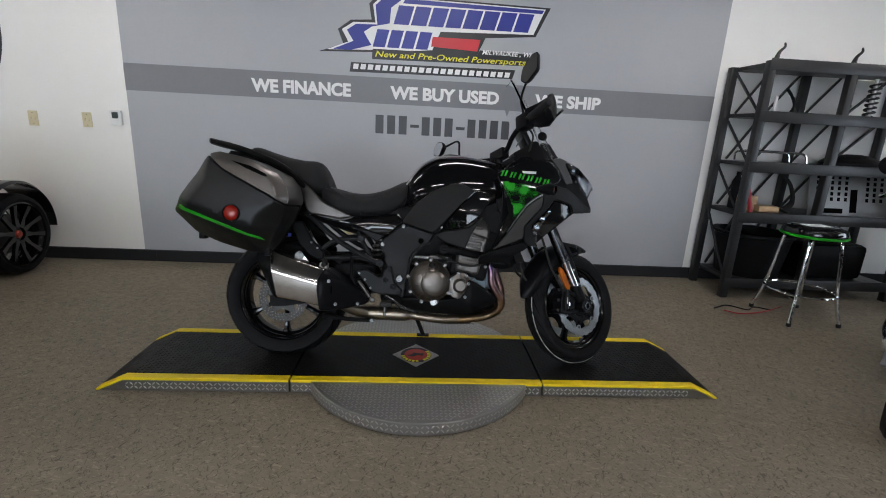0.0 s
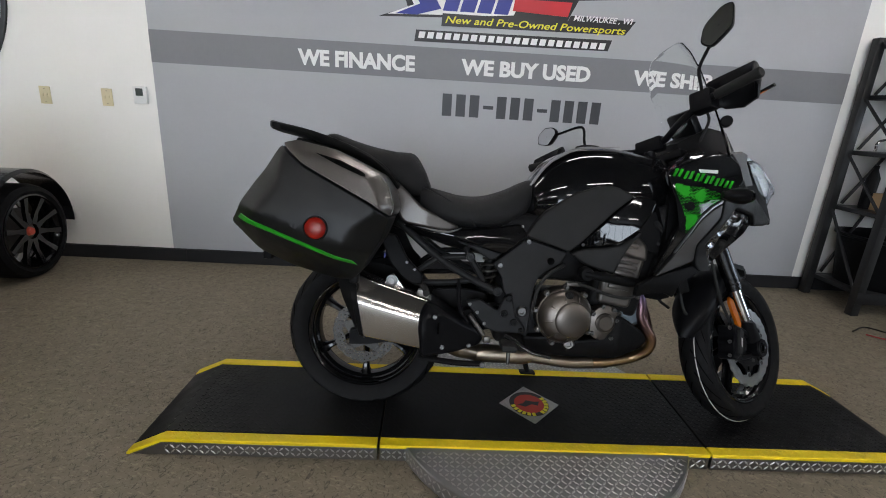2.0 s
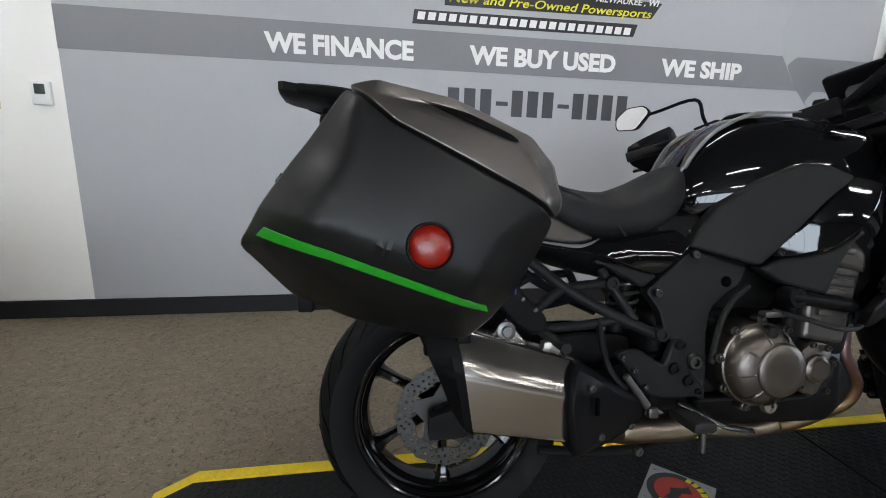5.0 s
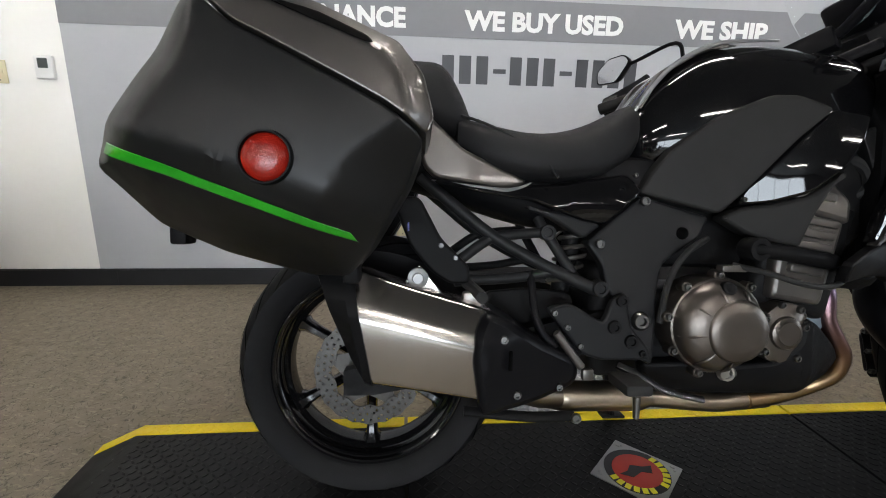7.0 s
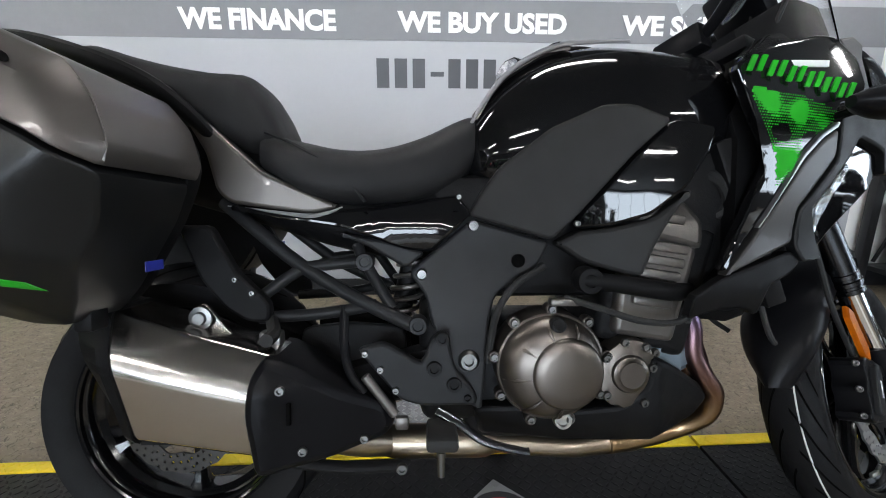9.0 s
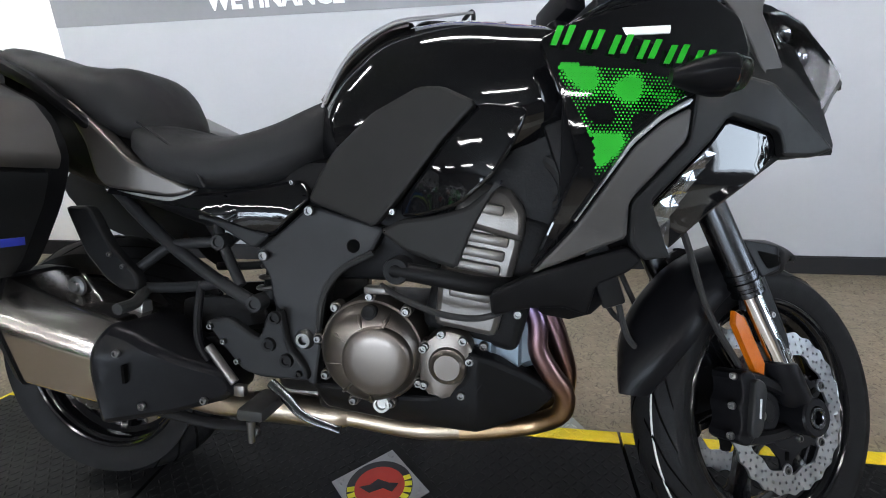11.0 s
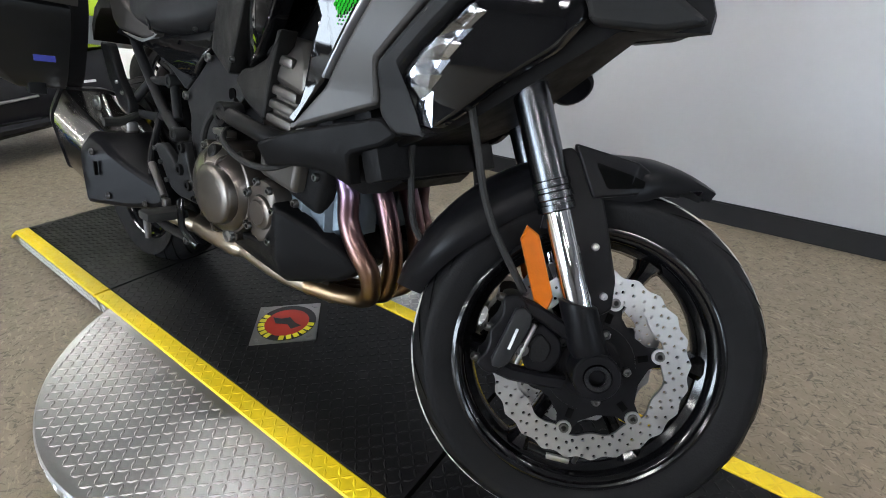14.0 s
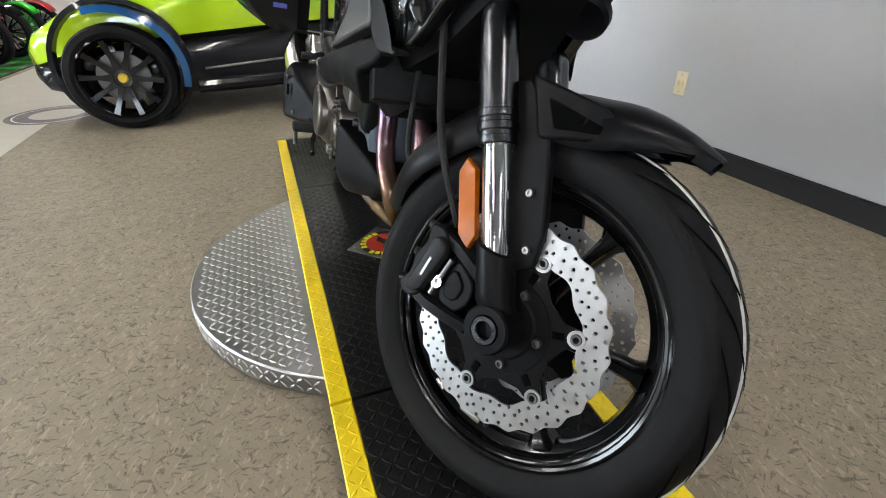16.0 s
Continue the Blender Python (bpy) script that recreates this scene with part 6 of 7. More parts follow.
slider = part("crash_bar", tube(B(), [(0.075, -0.208, 0.602), (0.15, -0.212, 0.592), (0.235, -0.205, 0.578), (0.29, -0.165, 0.572)], 0.0165, 14), M["matte"], bike, "black engine crash bar")
part("bar_end", lathe(B(), [(0.010, 0.004), (0.012, 0.012), (0.022, 0.012), (0.024, 0.008), (0.024, -0.03), (0, -0.03), (0, 0.004)], (0.086, -0.212, 0.600), LEFT, 24), M["matte"], slider)
bolt((0.086, -0.215, 0.600), 0.008, LEFT, slider, M["bolt"], 0.004)
part("clutch_cable", tube(B(), [(0.05, -0.19, 0.566), (0.10, -0.225, 0.553), (0.17, -0.235, 0.532), (0.24, -0.225, 0.527), (0.30, -0.20, 0.55)], 0.006, 8), M["rubber"], bike, "black clutch cable")
part("cable_lever", box(B(), 0.02, 0.075, -0.205, -0.180, 0.552, 0.566, 0.004), M["cover_dark"], bike, "grey clutch lever arm")
part("vent_pipe", tube(B(), [(-0.09, -0.17, 0.44), (-0.075, -0.175, 0.53), (-0.04, -0.17, 0.585), (0.02, -0.15, 0.62)], 0.007, 8), M["rubber"], bike)
both("engine_casting", lambda: loft(B(), [[(x, -y, z) for y, z in ((0.03, lo), (h - 0.02, lo), (h, lo + 0.02), (h, hi - 0.03), (h - 0.025, hi), (0.03, hi))] for x, h, lo, hi in ((0.205, 0.150, 0.40, 0.535), (0.250, 0.152, 0.39, 0.535), (0.258, 0.138, 0.39, 0.53), (0.300, 0.136, 0.385, 0.53), (0.306, 0.120, 0.39, 0.525), (0.335, 0.112, 0.40, 0.52))]), M["blue_block"], bike, "grey engine casting behind the headers")
for x, z in ((0.222, 0.508), (0.236, 0.452), (0.286, 0.500)):
    bolt((x, -0.154 if x < 0.25 else -0.138, z), 0.008, LEFT, bike, M["cover_dark"], 0.010)
part("oil_filter", rod(B(), (0.26, 0.03, 0.36), (0.36, 0.03, 0.34), 0.035, seg=24, bevel=0.006), M["block"], bike)
# exhaust
for k, y in enumerate((-0.108, -0.038, 0.038, 0.108)):
    q = 0.55 * y
    low = [(0.34, q * 0.9, 0.254), (0.27, -0.03 + q * 0.5, 0.238), (0.18, -0.05 + q * 0.4, 0.230)]
    if k in (0, 3):
        line = [(0.315, y, 0.535), (0.333, y, 0.490), (0.337, y, 0.435), (0.364, y * 0.98, 0.386), (0.391, y * 0.90, 0.345), (0.386, y * 0.75, 0.295)] + low
    else:
        line = [(0.325, y, 0.535), (0.354, y, 0.490), (0.381, y, 0.430), (0.399, y, 0.360), (0.386, y * 0.9, 0.288)] + low
    part("header_pipe", tube(B(), line, 0.0208, 14, 6), M["pipe"], bike, "heat-tinted exhaust header pipe")
part("exhaust_collector", tube(B(), [(0.24, -0.05, 0.234), (0.16, -0.065, 0.230), (0.08, -0.080, 0.230), (-0.07, -0.085, 0.246)], [0.030, 0.026, 0.022, 0.022], 18), M["gold_pipe"], bike, "straw-tinted exhaust collector")
part("exhaust_box", tube(B(), [(-0.06, -0.085, 0.244), (-0.10, -0.085, 0.248), (-0.26, -0.085, 0.250), (-0.30, -0.095, 0.252)], [0.022, 0.034, 0.035, 0.026], 20, 4), M["gold_pipe"], bike, "straw-tinted catalyst box")
part("link_pipe", tube(B(), [(-0.28, -0.09, 0.25), (-0.36, -0.14, 0.28), (-0.44, -0.19, 0.34), (-0.50, -0.20, 0.39)], 0.028, 16), M["gold_pipe"], bike)


def can(x_top, x_low, top, low, y_in, y_out, grow=0.0):
    """A slanted six-sided section of the silencer."""
    h, d = top - low, y_in - y_out
    ring = rounded([(0.0, 0.06), (0.0, 0.94), (0.25, 1.0), (0.80, 1.0), (0.965, 0.72), (1.0, 0.60), (0.985, 0.50), (0.90, 0.03), (0.80, 0.0), (0.2, 0.0)], 0.045, 4)
    pts = []
    for p in ring:
        u, k = 0.5 + (p.x - 0.5) * (1 + grow), 0.5 + (p.y - 0.5) * (1 + grow)
        pts.append((x_low + (x_top - x_low) * k, y_in - d * u, low + h * k))
    return pts


muff = part("muffler", loft(B(), [can(-0.725, -0.688, 0.560, 0.340, -0.10, -0.285), can(-0.60, -0.57, 0.520, 0.322, -0.10, -0.285), can(-0.46, -0.46, 0.478, 0.300, -0.10, -0.275)]), M["muffler"], bike, "brushed steel silencer", 40)
part("end_cap", loft(B(), [can(-0.722, -0.685, 0.562, 0.338, -0.098, -0.287, 0.02), can(-0.745, -0.70, 0.566, 0.345, -0.10, -0.284, 0.02), can(-0.795, -0.722, 0.560, 0.375, -0.11, -0.262), can(-0.797, -0.725, 0.548, 0.39, -0.125, -0.24), can(-0.77, -0.715, 0.542, 0.40, -0.13, -0.235)]), M["matte"], muff, "black silencer end cap", 25)
shield = part("heat_shield", sheet(B(), rounded([(-0.474, 0.484), (-0.429, 0.464), (-0.356, 0.413), (-0.274, 0.369), (-0.262, 0.335), (-0.277, 0.312), (-0.368, 0.295), (-0.484, 0.290), (-0.500, 0.392), (-0.494, 0.45)], 0.014), lambda x, z: -0.292 + 0.52 * max(0, x + 0.47) + 0.5 * max(0, z - 0.43), -0.12, 0.022, 0.014), M["satin"], muff, "black heat shield plate")
for x, z in ((-0.442, 0.432), (-0.412, 0.322), (-0.316, 0.318)):
    bolt((x, -0.293 + 0.52 * max(0, x + 0.47), z), 0.008, LEFT, shield, M["bolt"])
part("shield_slot", box(B(), -0.432, -0.426, -0.283, -0.275, 0.375, 0.41), M["groove"], shield, "narrow dark slot")
part("silencer_bracket", sheet(B(), rounded([(-0.635, 0.520), (-0.60, 0.565), (-0.565, 0.52), (-0.54, 0.490)], 0.008), lambda x, z: -0.195, ("thick", 0.006), 0.03, 0.002), M["muffler"], muff)
part("silencer_bolt", lathe(B(), [(0, 0.012), (0.010, 0.012), (0.012, 0.006), (0.02, 0.005), (0.021, 0.0), (0, 0)], (-0.602, -0.202, 0.537), LEFT, 20), M["bolt"], muff, "bright silencer bolt")
# rear frame, pegs and pedals
FR = M["frame"]
both("subframe_tube", lambda: tube(B(), [(-0.60, -0.10, 0.745), (-0.53, -0.115, 0.688), (-0.441, -0.125, 0.618), (-0.33, -0.145, 0.556), (-0.225, -0.160, 0.508)], 0.0135, 12, 3), FR, bike, "charcoal tubular rear frame")
both("subframe_brace", lambda: tube(B(), [(-0.325, -0.118, 0.628), (-0.40, -0.122, 0.622), (-0.450, -0.125, 0.612), (-0.52, -0.135, 0.563)], 0.0115, 12, 3), FR, bike)
both("subframe_lower", lambda: tube(B(), [(-0.525, -0.135, 0.522), (-0.40, -0.135, 0.530), (-0.30, -0.148, 0.548)], 0.0115, 12, 3), FR, bike)
both("subframe_strut", lambda: tube(B(), [(-0.34, -0.105, 0.66), (-0.325, -0.118, 0.628), (-0.27, -0.14, 0.54)], 0.0115, 12, 3), FR, bike)
for x, y, z in ((-0.323, -0.124, 0.628), (-0.220, -0.166, 0.512)):
    part("tube_end", lathe(B(), [(0, 0.008), (0.009, 0.008), (0.010, 0.012), (0.016, 0.012), (0.0175, 0.006), (0.0175, -0.02), (0, -0.02)], (x, y, z), LEFT, 20), FR, bike)
both("case_bracket", lambda: sheet(B(), rounded([(-0.66, 0.70), (-0.62, 0.60), (-0.575, 0.545), (-0.535, 0.520), (-0.495, 0.520), (-0.495, 0.556), (-0.555, 0.615), (-0.60, 0.70)], 0.012), lambda x, z: -0.165, ("thick", 0.016), 0.03, 0.006), M["matte"], bike, "black side case bracket")
both("subframe_plate", lambda: sheet(B(), rounded([(-0.46, 0.49), (-0.36, 0.50), (-0.25, 0.49), (-0.24, 0.36), (-0.36, 0.33), (-0.46, 0.40)], 0.02), lambda x, z: -0.085, ("thick", 0.012), 0.05, 0.004), M["block"], bike, "dark inner frame plate")
for x, z in ((-0.555, 0.60), (-0.525, 0.575)):
    bolt((x, -0.166, z), 0.005, LEFT, bike, M["bolt"])
peg = part("peg_bracket", sheet(B(), rounded([(-0.335, 0.470), (-0.283, 0.482), (-0.213, 0.440), (-0.195, 0.49), (-0.165, 0.505), (-0.152, 0.430), (-0.112, 0.385), (-0.108, 0.360), (-0.215, 0.360), (-0.255, 0.372)], 0.012), lambda x, z: -0.176, ("thick", 0.012), 0.03, 0.006), M["frame"], bike, "charcoal footpeg bracket")
for x, z, r, key in ((-0.175, 0.488, 0.013, "block"), (-0.190, 0.432, 0.014, "block"), (-0.153, 0.401, 0.014, "block"), (-0.128, 0.375, 0.007, "block"), (-0.290, 0.432, 0.006, "bolt"), (-0.262, 0.392, 0.006, "bolt"), (-0.318, 0.462, 0.006, "bolt")):
    part("bracket_bolt", lathe(B(), [(0, 0.003), (r * 0.5, 0.003), (r * 0.55, 0.007), (r * 0.95, 0.007), (r * 1.05, 0.0), (0, 0)], (x, -0.177, z), LEFT, 18), M[key], peg)
part("footpeg", box(B(), -0.205, -0.150, -0.275, -0.18, 0.318, 0.342, 0.008), M["rubber"], bike, "black rubber rider footpeg")
part("peg_tip", rod(B(), (-0.18, -0.265, 0.318), (-0.18, -0.265, 0.275), 0.008, 0.006), M["bolt"], bike, "silver footpeg feeler bolt")
part("brake_pedal", tube(B(), [(-0.185, -0.185, 0.355), (-0.14, -0.205, 0.335), (-0.10, -0.22, 0.312), (-0.035, -0.225, 0.296), (-0.022, -0.225, 0.294)], [0.010, 0.010, 0.008, 0.007, 0.008], 10, flat=0.7), M["fork"], bike, "silver brake pedal")
part("master_cylinder", rod(B(), (-0.318, -0.19, 0.425), (-0.262, -0.19, 0.350), 0.009, seg=14, bevel=0.002), M["cover_dark"], bike, "dark rear brake cylinder")
part("cylinder_clevis", box(B(), -0.262, -0.238, -0.198, -0.182, 0.324, 0.348, 0.004), M["cover_dark"], bike)
part("brake_pipe", tube(B(), [(-0.362, -0.14, 0.545), (-0.358, -0.165, 0.47), (-0.345, -0.18, 0.425), (-0.318, -0.19, 0.392)], 0.0085, 10), M["satin"], bike)
pp = part("passenger_peg", tube(B(), [(-0.50, -0.14, 0.520), (-0.48, -0.19, 0.505), (-0.478, -0.235, 0.503)], 0.012, 10), M["rubber"], bike, "folded passenger footpeg")
part("peg_hinge", box(B(), -0.51, -0.47, -0.185, -0.155, 0.478, 0.505, 0.005), M["steel"], pp)
both("swingarm", lambda: loft(B(), [[(x, -yc + sy * w, z + sz * h) for sy, sz in ((-1, -1), (-1, 1), (1, 1), (1, -1))] for x, yc, z, w, h in ((-0.16, 0.10, 0.42, 0.03, 0.045), (-0.40, 0.115, 0.37, 0.022, 0.042), (-0.70, 0.118, 0.308, 0.018, 0.034), (-0.76, 0.118, 0.300, 0.018, 0.026))]), M["block"], bike, "dark swingarm")
part("torque_link", tube(B(), [(-0.255, -0.13, 0.222), (-0.36, -0.14, 0.225), (-0.50, -0.13, 0.235)], 0.012, 10, flat=0.7), M["block"], bike)
bolt((-0.254, -0.142, 0.222), 0.011, LEFT, bike, M["bolt"], 0.008)
helix = [(-0.262 + 0.10 * (k / 60) * 0.4 + 0.034 * math.cos(k * 0.62), -0.035 + 0.034 * math.sin(k * 0.62), 0.50 + 0.15 * k / 60) for k in range(61)]
part("shock_spring", tube(B(), helix, 0.0055, 7, 2), M["cover_dark"], bike, "grey rear shock spring")
part("shock_body", rod(B(), (-0.27, -0.035, 0.47), (-0.22, -0.035, 0.69), 0.022, seg=16), M["block"], bike)
for x, y, z, r in ((-0.114, -0.130, 0.697, 0.010), (-0.213, -0.136, 0.605, 0.010), (0.071, -0.178, 0.701, 0.006), (-0.142, -0.140, 0.752, 0.005), (0.369, -0.165, 0.768, 0.008), (0.297, -0.150, 0.517, 0.008)):
    bolt((x, y - 0.006, z), r, LEFT, bike, M["bolt"], 0.007)
part("frame_hole", rod(B(), (-0.026, -0.1285, 0.629), (-0.026, -0.1335, 0.629), 0.0135, seg=24), M["groove"], bike, "round dark opening in the frame plate")
part("pivot_cap", lathe(B(), [(0.008, 0.004), (0.009, 0.010), (0.015, 0.010), (0.019, 0.006), (0.021, 0.0), (0, 0), (0, 0.004)], (-0.124, -0.156, 0.440), LEFT, 24), M["bolt"], bike, "bright swingarm pivot cap")
part("radiator", moved(box(B(), -0.02, 0.02, -0.175, 0.175, -0.165, 0.165, 0.006), Matrix.Translation((0.405, 0, 0.70)) @ Matrix.Rotation(radians(-20), 4, "Y")), M["block"], bike, "black radiator")
part("radiator_guard", loft(B(), [[(x, y * h, z0 + (z1 - z0) * k) for y, k in ((-1, 0.2), (-1, 0.9), (-0.9, 1), (0.9, 1), (1, 0.9), (1, 0.2), (0.85, 0), (-0.85, 0))] for x, h, z0, z1 in ((0.335, 0.14, 0.51, 0.62), (0.39, 0.15, 0.505, 0.63), (0.43, 0.14, 0.515, 0.64), (0.46, 0.12, 0.54, 0.64))]), M["matte"], bike, "black lower radiator shroud")
both("coolant_hose", lambda: tube(B(), [(0.33, -0.13, 0.80), (0.36, -0.155, 0.775), (0.372, -0.15, 0.73), (0.33, -0.12, 0.70)], 0.014, 10), M["rubber"], bike)
part("horn", lathe(B(), [(0, 0.012), (0.018, 0.010), (0.030, 0.016), (0.036, 0.012), (0.038, 0.0), (0.02, -0.02), (0, -0.02)], (0.645, 0.09, 0.735), (0.6, -0.5, -0.6), 24), M["satin"], bike, "round black horn under the nose")
part("side_stand", tube(B(), [(-0.08, 0.13, 0.27), (-0.03, 0.21, 0.14), (0.0, 0.255, 0.058)], 0.012, 10), M["block"], bike, "black side stand")
part("stand_foot", box(B(), -0.035, 0.035, 0.235, 0.285, 0.049, 0.058, 0.003), M["block"], bike)
part("chain_guard", box(B(), -0.75, -0.30, 0.10, 0.135, 0.40, 0.43, 0.008), M["matte"], bike)


# ---- the lime three-wheeled roadster ----
car = thing("three_wheeled_car", "lime green and black open three-wheeled roadster with film-wrapped hoops", "car", pose(-3.06, -1.15, 0, 0, 0, -87))
LONG = 1.11
SECTION = ((0.52, 0.30, 0.27, 0.36, 0.47), (0.44, 0.47, 0.22, 0.38, 0.56), (0.25, 0.585, 0.18, 0.45, 0.68), (0.0, 0.61, 0.16, 0.50, 0.79), (-0.35, 0.57, 0.16, 0.53, 0.86), (-0.7, 0.49, 0.16, 0.555, 0.88), (-1.0, 0.41, 0.16, 0.575, 0.86), (-1.4, 0.335, 0.17, 0.595, 0.90), (-1.66, 0.30, 0.20, 0.61, 0.93), (-1.80, 0.275, 0.28, 0.615, 0.90))


def panel(name, bm, material, parent, label="", sharp=35):
    """A part of the body, drawn out to the car's true length."""
    return part(name, moved(bm, Matrix.Diagonal((LONG, 1, 1, 1))), material, parent, label, sharp)


def shell_ring(x, half, low, high, round_top):
    out = []
    for y, k in ((-1.0, 0.0), (-1.03, 0.5), (-0.985, 0.82), (-0.90, 0.95), (-0.72, 1.0), (0, 1.0 + round_top), (0.72, 1.0), (0.90, 0.95), (0.985, 0.82), (1.03, 0.5), (1.0, 0.0), (0.8, 0.0), (0, 0.0), (-0.8, 0.0)):
        out.append((x, y * half, low + (high - low) * k))
    return out


panel("upper_body", loft(B(), [shell_ring(x, h, mid, top, 0.10) for x, h, low, mid, top in SECTION]), M["lime"], car, "glossy lime green upper body", 40)
panel("lower_body", loft(B(), [shell_ring(x, h * 0.985, low, mid - 0.002, 0) for x, h, low, mid, top in SECTION]), M["car_black"], car, "satin black lower body", 40)
for s in (-1, 1):
    panel("sill_trim", tube(B(), [(0.0 - 0.42, s * 0.585, 0.31), (-0.9, s * 0.465, 0.335), (-1.3, s * 0.365, 0.36)], 0.008, 8), M["steel"], car, "thin bright trim along the sill")
    panel("sill", tube(B(), [(-0.36, s * 0.60, 0.20), (-0.9, s * 0.50, 0.20), (-1.5, s * 0.36, 0.22)], [0.05, 0.05, 0.03], 10), M["car_black"], car)
    panel("cockpit_rail", tube(B(), [(-0.75, s * 0.475, 0.800), (-1.05, s * 0.395, 0.790), (-1.36, s * 0.34, 0.815), (-1.42, s * 0.32, 0.84)], 0.028, 10), M["matte"], car, "padded black cockpit rail")
    panel("name_bar", box(B(), -1.62, -1.38, s * 0.318 - 0.002, s * 0.318 + 0.002, 0.40, 0.415), M["letter"], car, "row of pale marks in place of a name")
    panel("side_mirror", tube(B(), [(-0.55, s * 0.50, 0.86), (-0.52, s * 0.60, 0.92), (-0.54, s * 0.68, 0.93)], [0.012, 0.012, 0.035], 10), M["satin"], car, "black side mirror")
panel("cockpit_well", box(B(), -1.42, -0.72, -0.30, 0.30, 0.55, 0.955, 0.06), M["matte"], car, "dark open cockpit")
for s in (-1, 1):
    panel("seat_back", loft(B(), [[(x, s * 0.15 + w * math.cos(a), z + 0.03 * math.sin(a)) for a in np.linspace(0, 2 * math.pi, 12, endpoint=False)] for x, w, z in ((-1.26, 0.12, 0.85), (-1.33, 0.13, 0.95), (-1.36, 0.10, 1.02), (-1.37, 0.05, 1.05))]), M["matte"], car, "black seat back")
    hoop = panel("roll_hoop", tube(B(), [(-1.48, s * 0.19 - 0.125, 0.80), (-1.50, s * 0.19 - 0.12, 0.98), (-1.51, s * 0.19 - 0.07, 1.10), (-1.515, s * 0.19, 1.135), (-1.51, s * 0.19 + 0.07, 1.10), (-1.50, s * 0.19 + 0.12, 0.98), (-1.45, s * 0.19 + 0.135, 0.78)], 0.030, 14), M["satin"], car, "black roll hoop")
    panel("wrap_film", tube(B(), [(-1.50, s * 0.19 - 0.121, 0.97), (-1.51, s * 0.19 - 0.071, 1.10), (-1.515, s * 0.19, 1.136), (-1.51, s * 0.19 + 0.071, 1.10), (-1.50, s * 0.19 + 0.121, 0.99)], [0.031, 0.036, 0.033, 0.037, 0.031], 11, 4), M["film"], hoop, "crinkled blue protective film")
    panel("seat_fairing", loft(B(), [[(x, s * 0.17 + w * math.cos(a), 0.86 + h * math.sin(a)) for a in np.linspace(0, 2 * math.pi, 16, endpoint=False)] for x, w, h in ((-1.50, 0.11, 0.15), (-1.60, 0.10, 0.13), (-1.70, 0.07, 0.09), (-1.78, 0.03, 0.04))]), M["lime"], car, "lime hump behind the seat")


def road_wheel(centre, rad, half, cap, turn):
    w = part("road_wheel", lathe(B(), [(0.235, -half), (0.245, -half * 0.96), (0.225, -half * 0.8), (0.205, -half * 0.3), (0.205, half * 0.3), (0.225, half * 0.8), (0.245, half * 0.96), (0.235, half), (0.22, 0)], centre, (0, 1, 0), 48, True), M["rim"], car, "black ten-spoke alloy wheel")
    part("tyre", lathe(B(), [(0.24, -half * 0.9), (rad - 0.045, -half * 1.02), (rad - 0.012, -half * 0.9), (rad, -half * 0.6), (rad, half * 0.6), (rad - 0.012, half * 0.9), (rad - 0.045, half * 1.02), (0.24, half * 0.9)], centre, (0, 1, 0), 56, True), M["tyre"], w)
    for side in (1, -1) if cap else (1,):
        yo = side * half * 0.72
        for i in range(10):
            a = turn + i * math.pi / 5
            d, s = Vector((math.cos(a), 0, math.sin(a))), Vector((-math.sin(a), 0, math.cos(a)))
            part("spoke", loft(B(), [[Vector(centre) + d * r + s * q * e + Vector((0, yo + side * o + t, 0)) for e, t in ((-1, -0.012), (1, -0.012), (1, 0.012), (-1, 0.012))] for r, q, o in ((0.05, 0.022, 0.0), (0.13, 0.012, 0.0), (0.225, 0.017, 0.02))]), M["rim"], w)
        part("hub_cap", lathe(B(), [(0, 0.014), (0.022, 0.012), (0.028, 0.0), (0.03, -0.01), (0, -0.01)], Vector(centre) + Vector((0, yo, 0)), (0, side, 0), 24), cap or M["rim"], w, "hub cap")
    part("brake_rotor", rod(B(), Vector(centre) + Vector((0, -0.01, 0)), Vector(centre) + Vector((0, 0.012, 0)), 0.15, seg=32), M["cover_dark"], w)
    return w


cap_yellow = mat("yellow_hub_cap", (0.75, 0.5, 0.03), 0.4)
cap_red = mat("red_hub_cap", (0.5, 0.06, 0.03), 0.4)
road_wheel((0, 0.75, 0.312), 0.310, 0.105, cap_yellow, 0.1)
road_wheel((0, -0.75, 0.312), 0.310, 0.105, cap_yellow, 0.3)
road_wheel((-2.49, 0.03, 0.312), 0.310, 0.125, cap_red, 0.2)
for s in (-1, 1):
    part("wheel_arch", lathe(B(), [(0.40, 0.0), (0.40, 0.05), (0.37, 0.055), (0.36, 0.0)], (0, s * 0.60, 0.36), (0, s, 0), 40, True), M["car_black"], car, "black wheel arch lip")
    fen = B()
    rings = []
    for a in np.linspace(radians(75), radians(195), 18):
        rings.append([Vector((r * math.cos(a), s * 0.75 + h, 0.338 + r * math.sin(a))) for h, r in ((-0.12, 0.355), (-0.11, 0.385), (0.11, 0.385), (0.13, 0.345))])
    part("cycle_fender", loft(fen, rings), M["film"], car, "cycle fender wrapped in blue film")
rings = [[Vector((-2.49 + r * math.cos(a), 0.03 + h, 0.338 + r * math.sin(a))) for h, r in ((-0.13, 0.36), (-0.11, 0.38), (0.11, 0.38), (0.13, 0.36))] for a in np.linspace(radians(40), radians(185), 20)]
part("rear_fender", loft(B(), rings), M["car_black"], car, "black rear fender")
panel("tail_lamp", box(B(), -1.812, -1.79, 0.12, 0.24, 0.45, 0.52, 0.008), M["red_lens"], car, "red tail lamp")
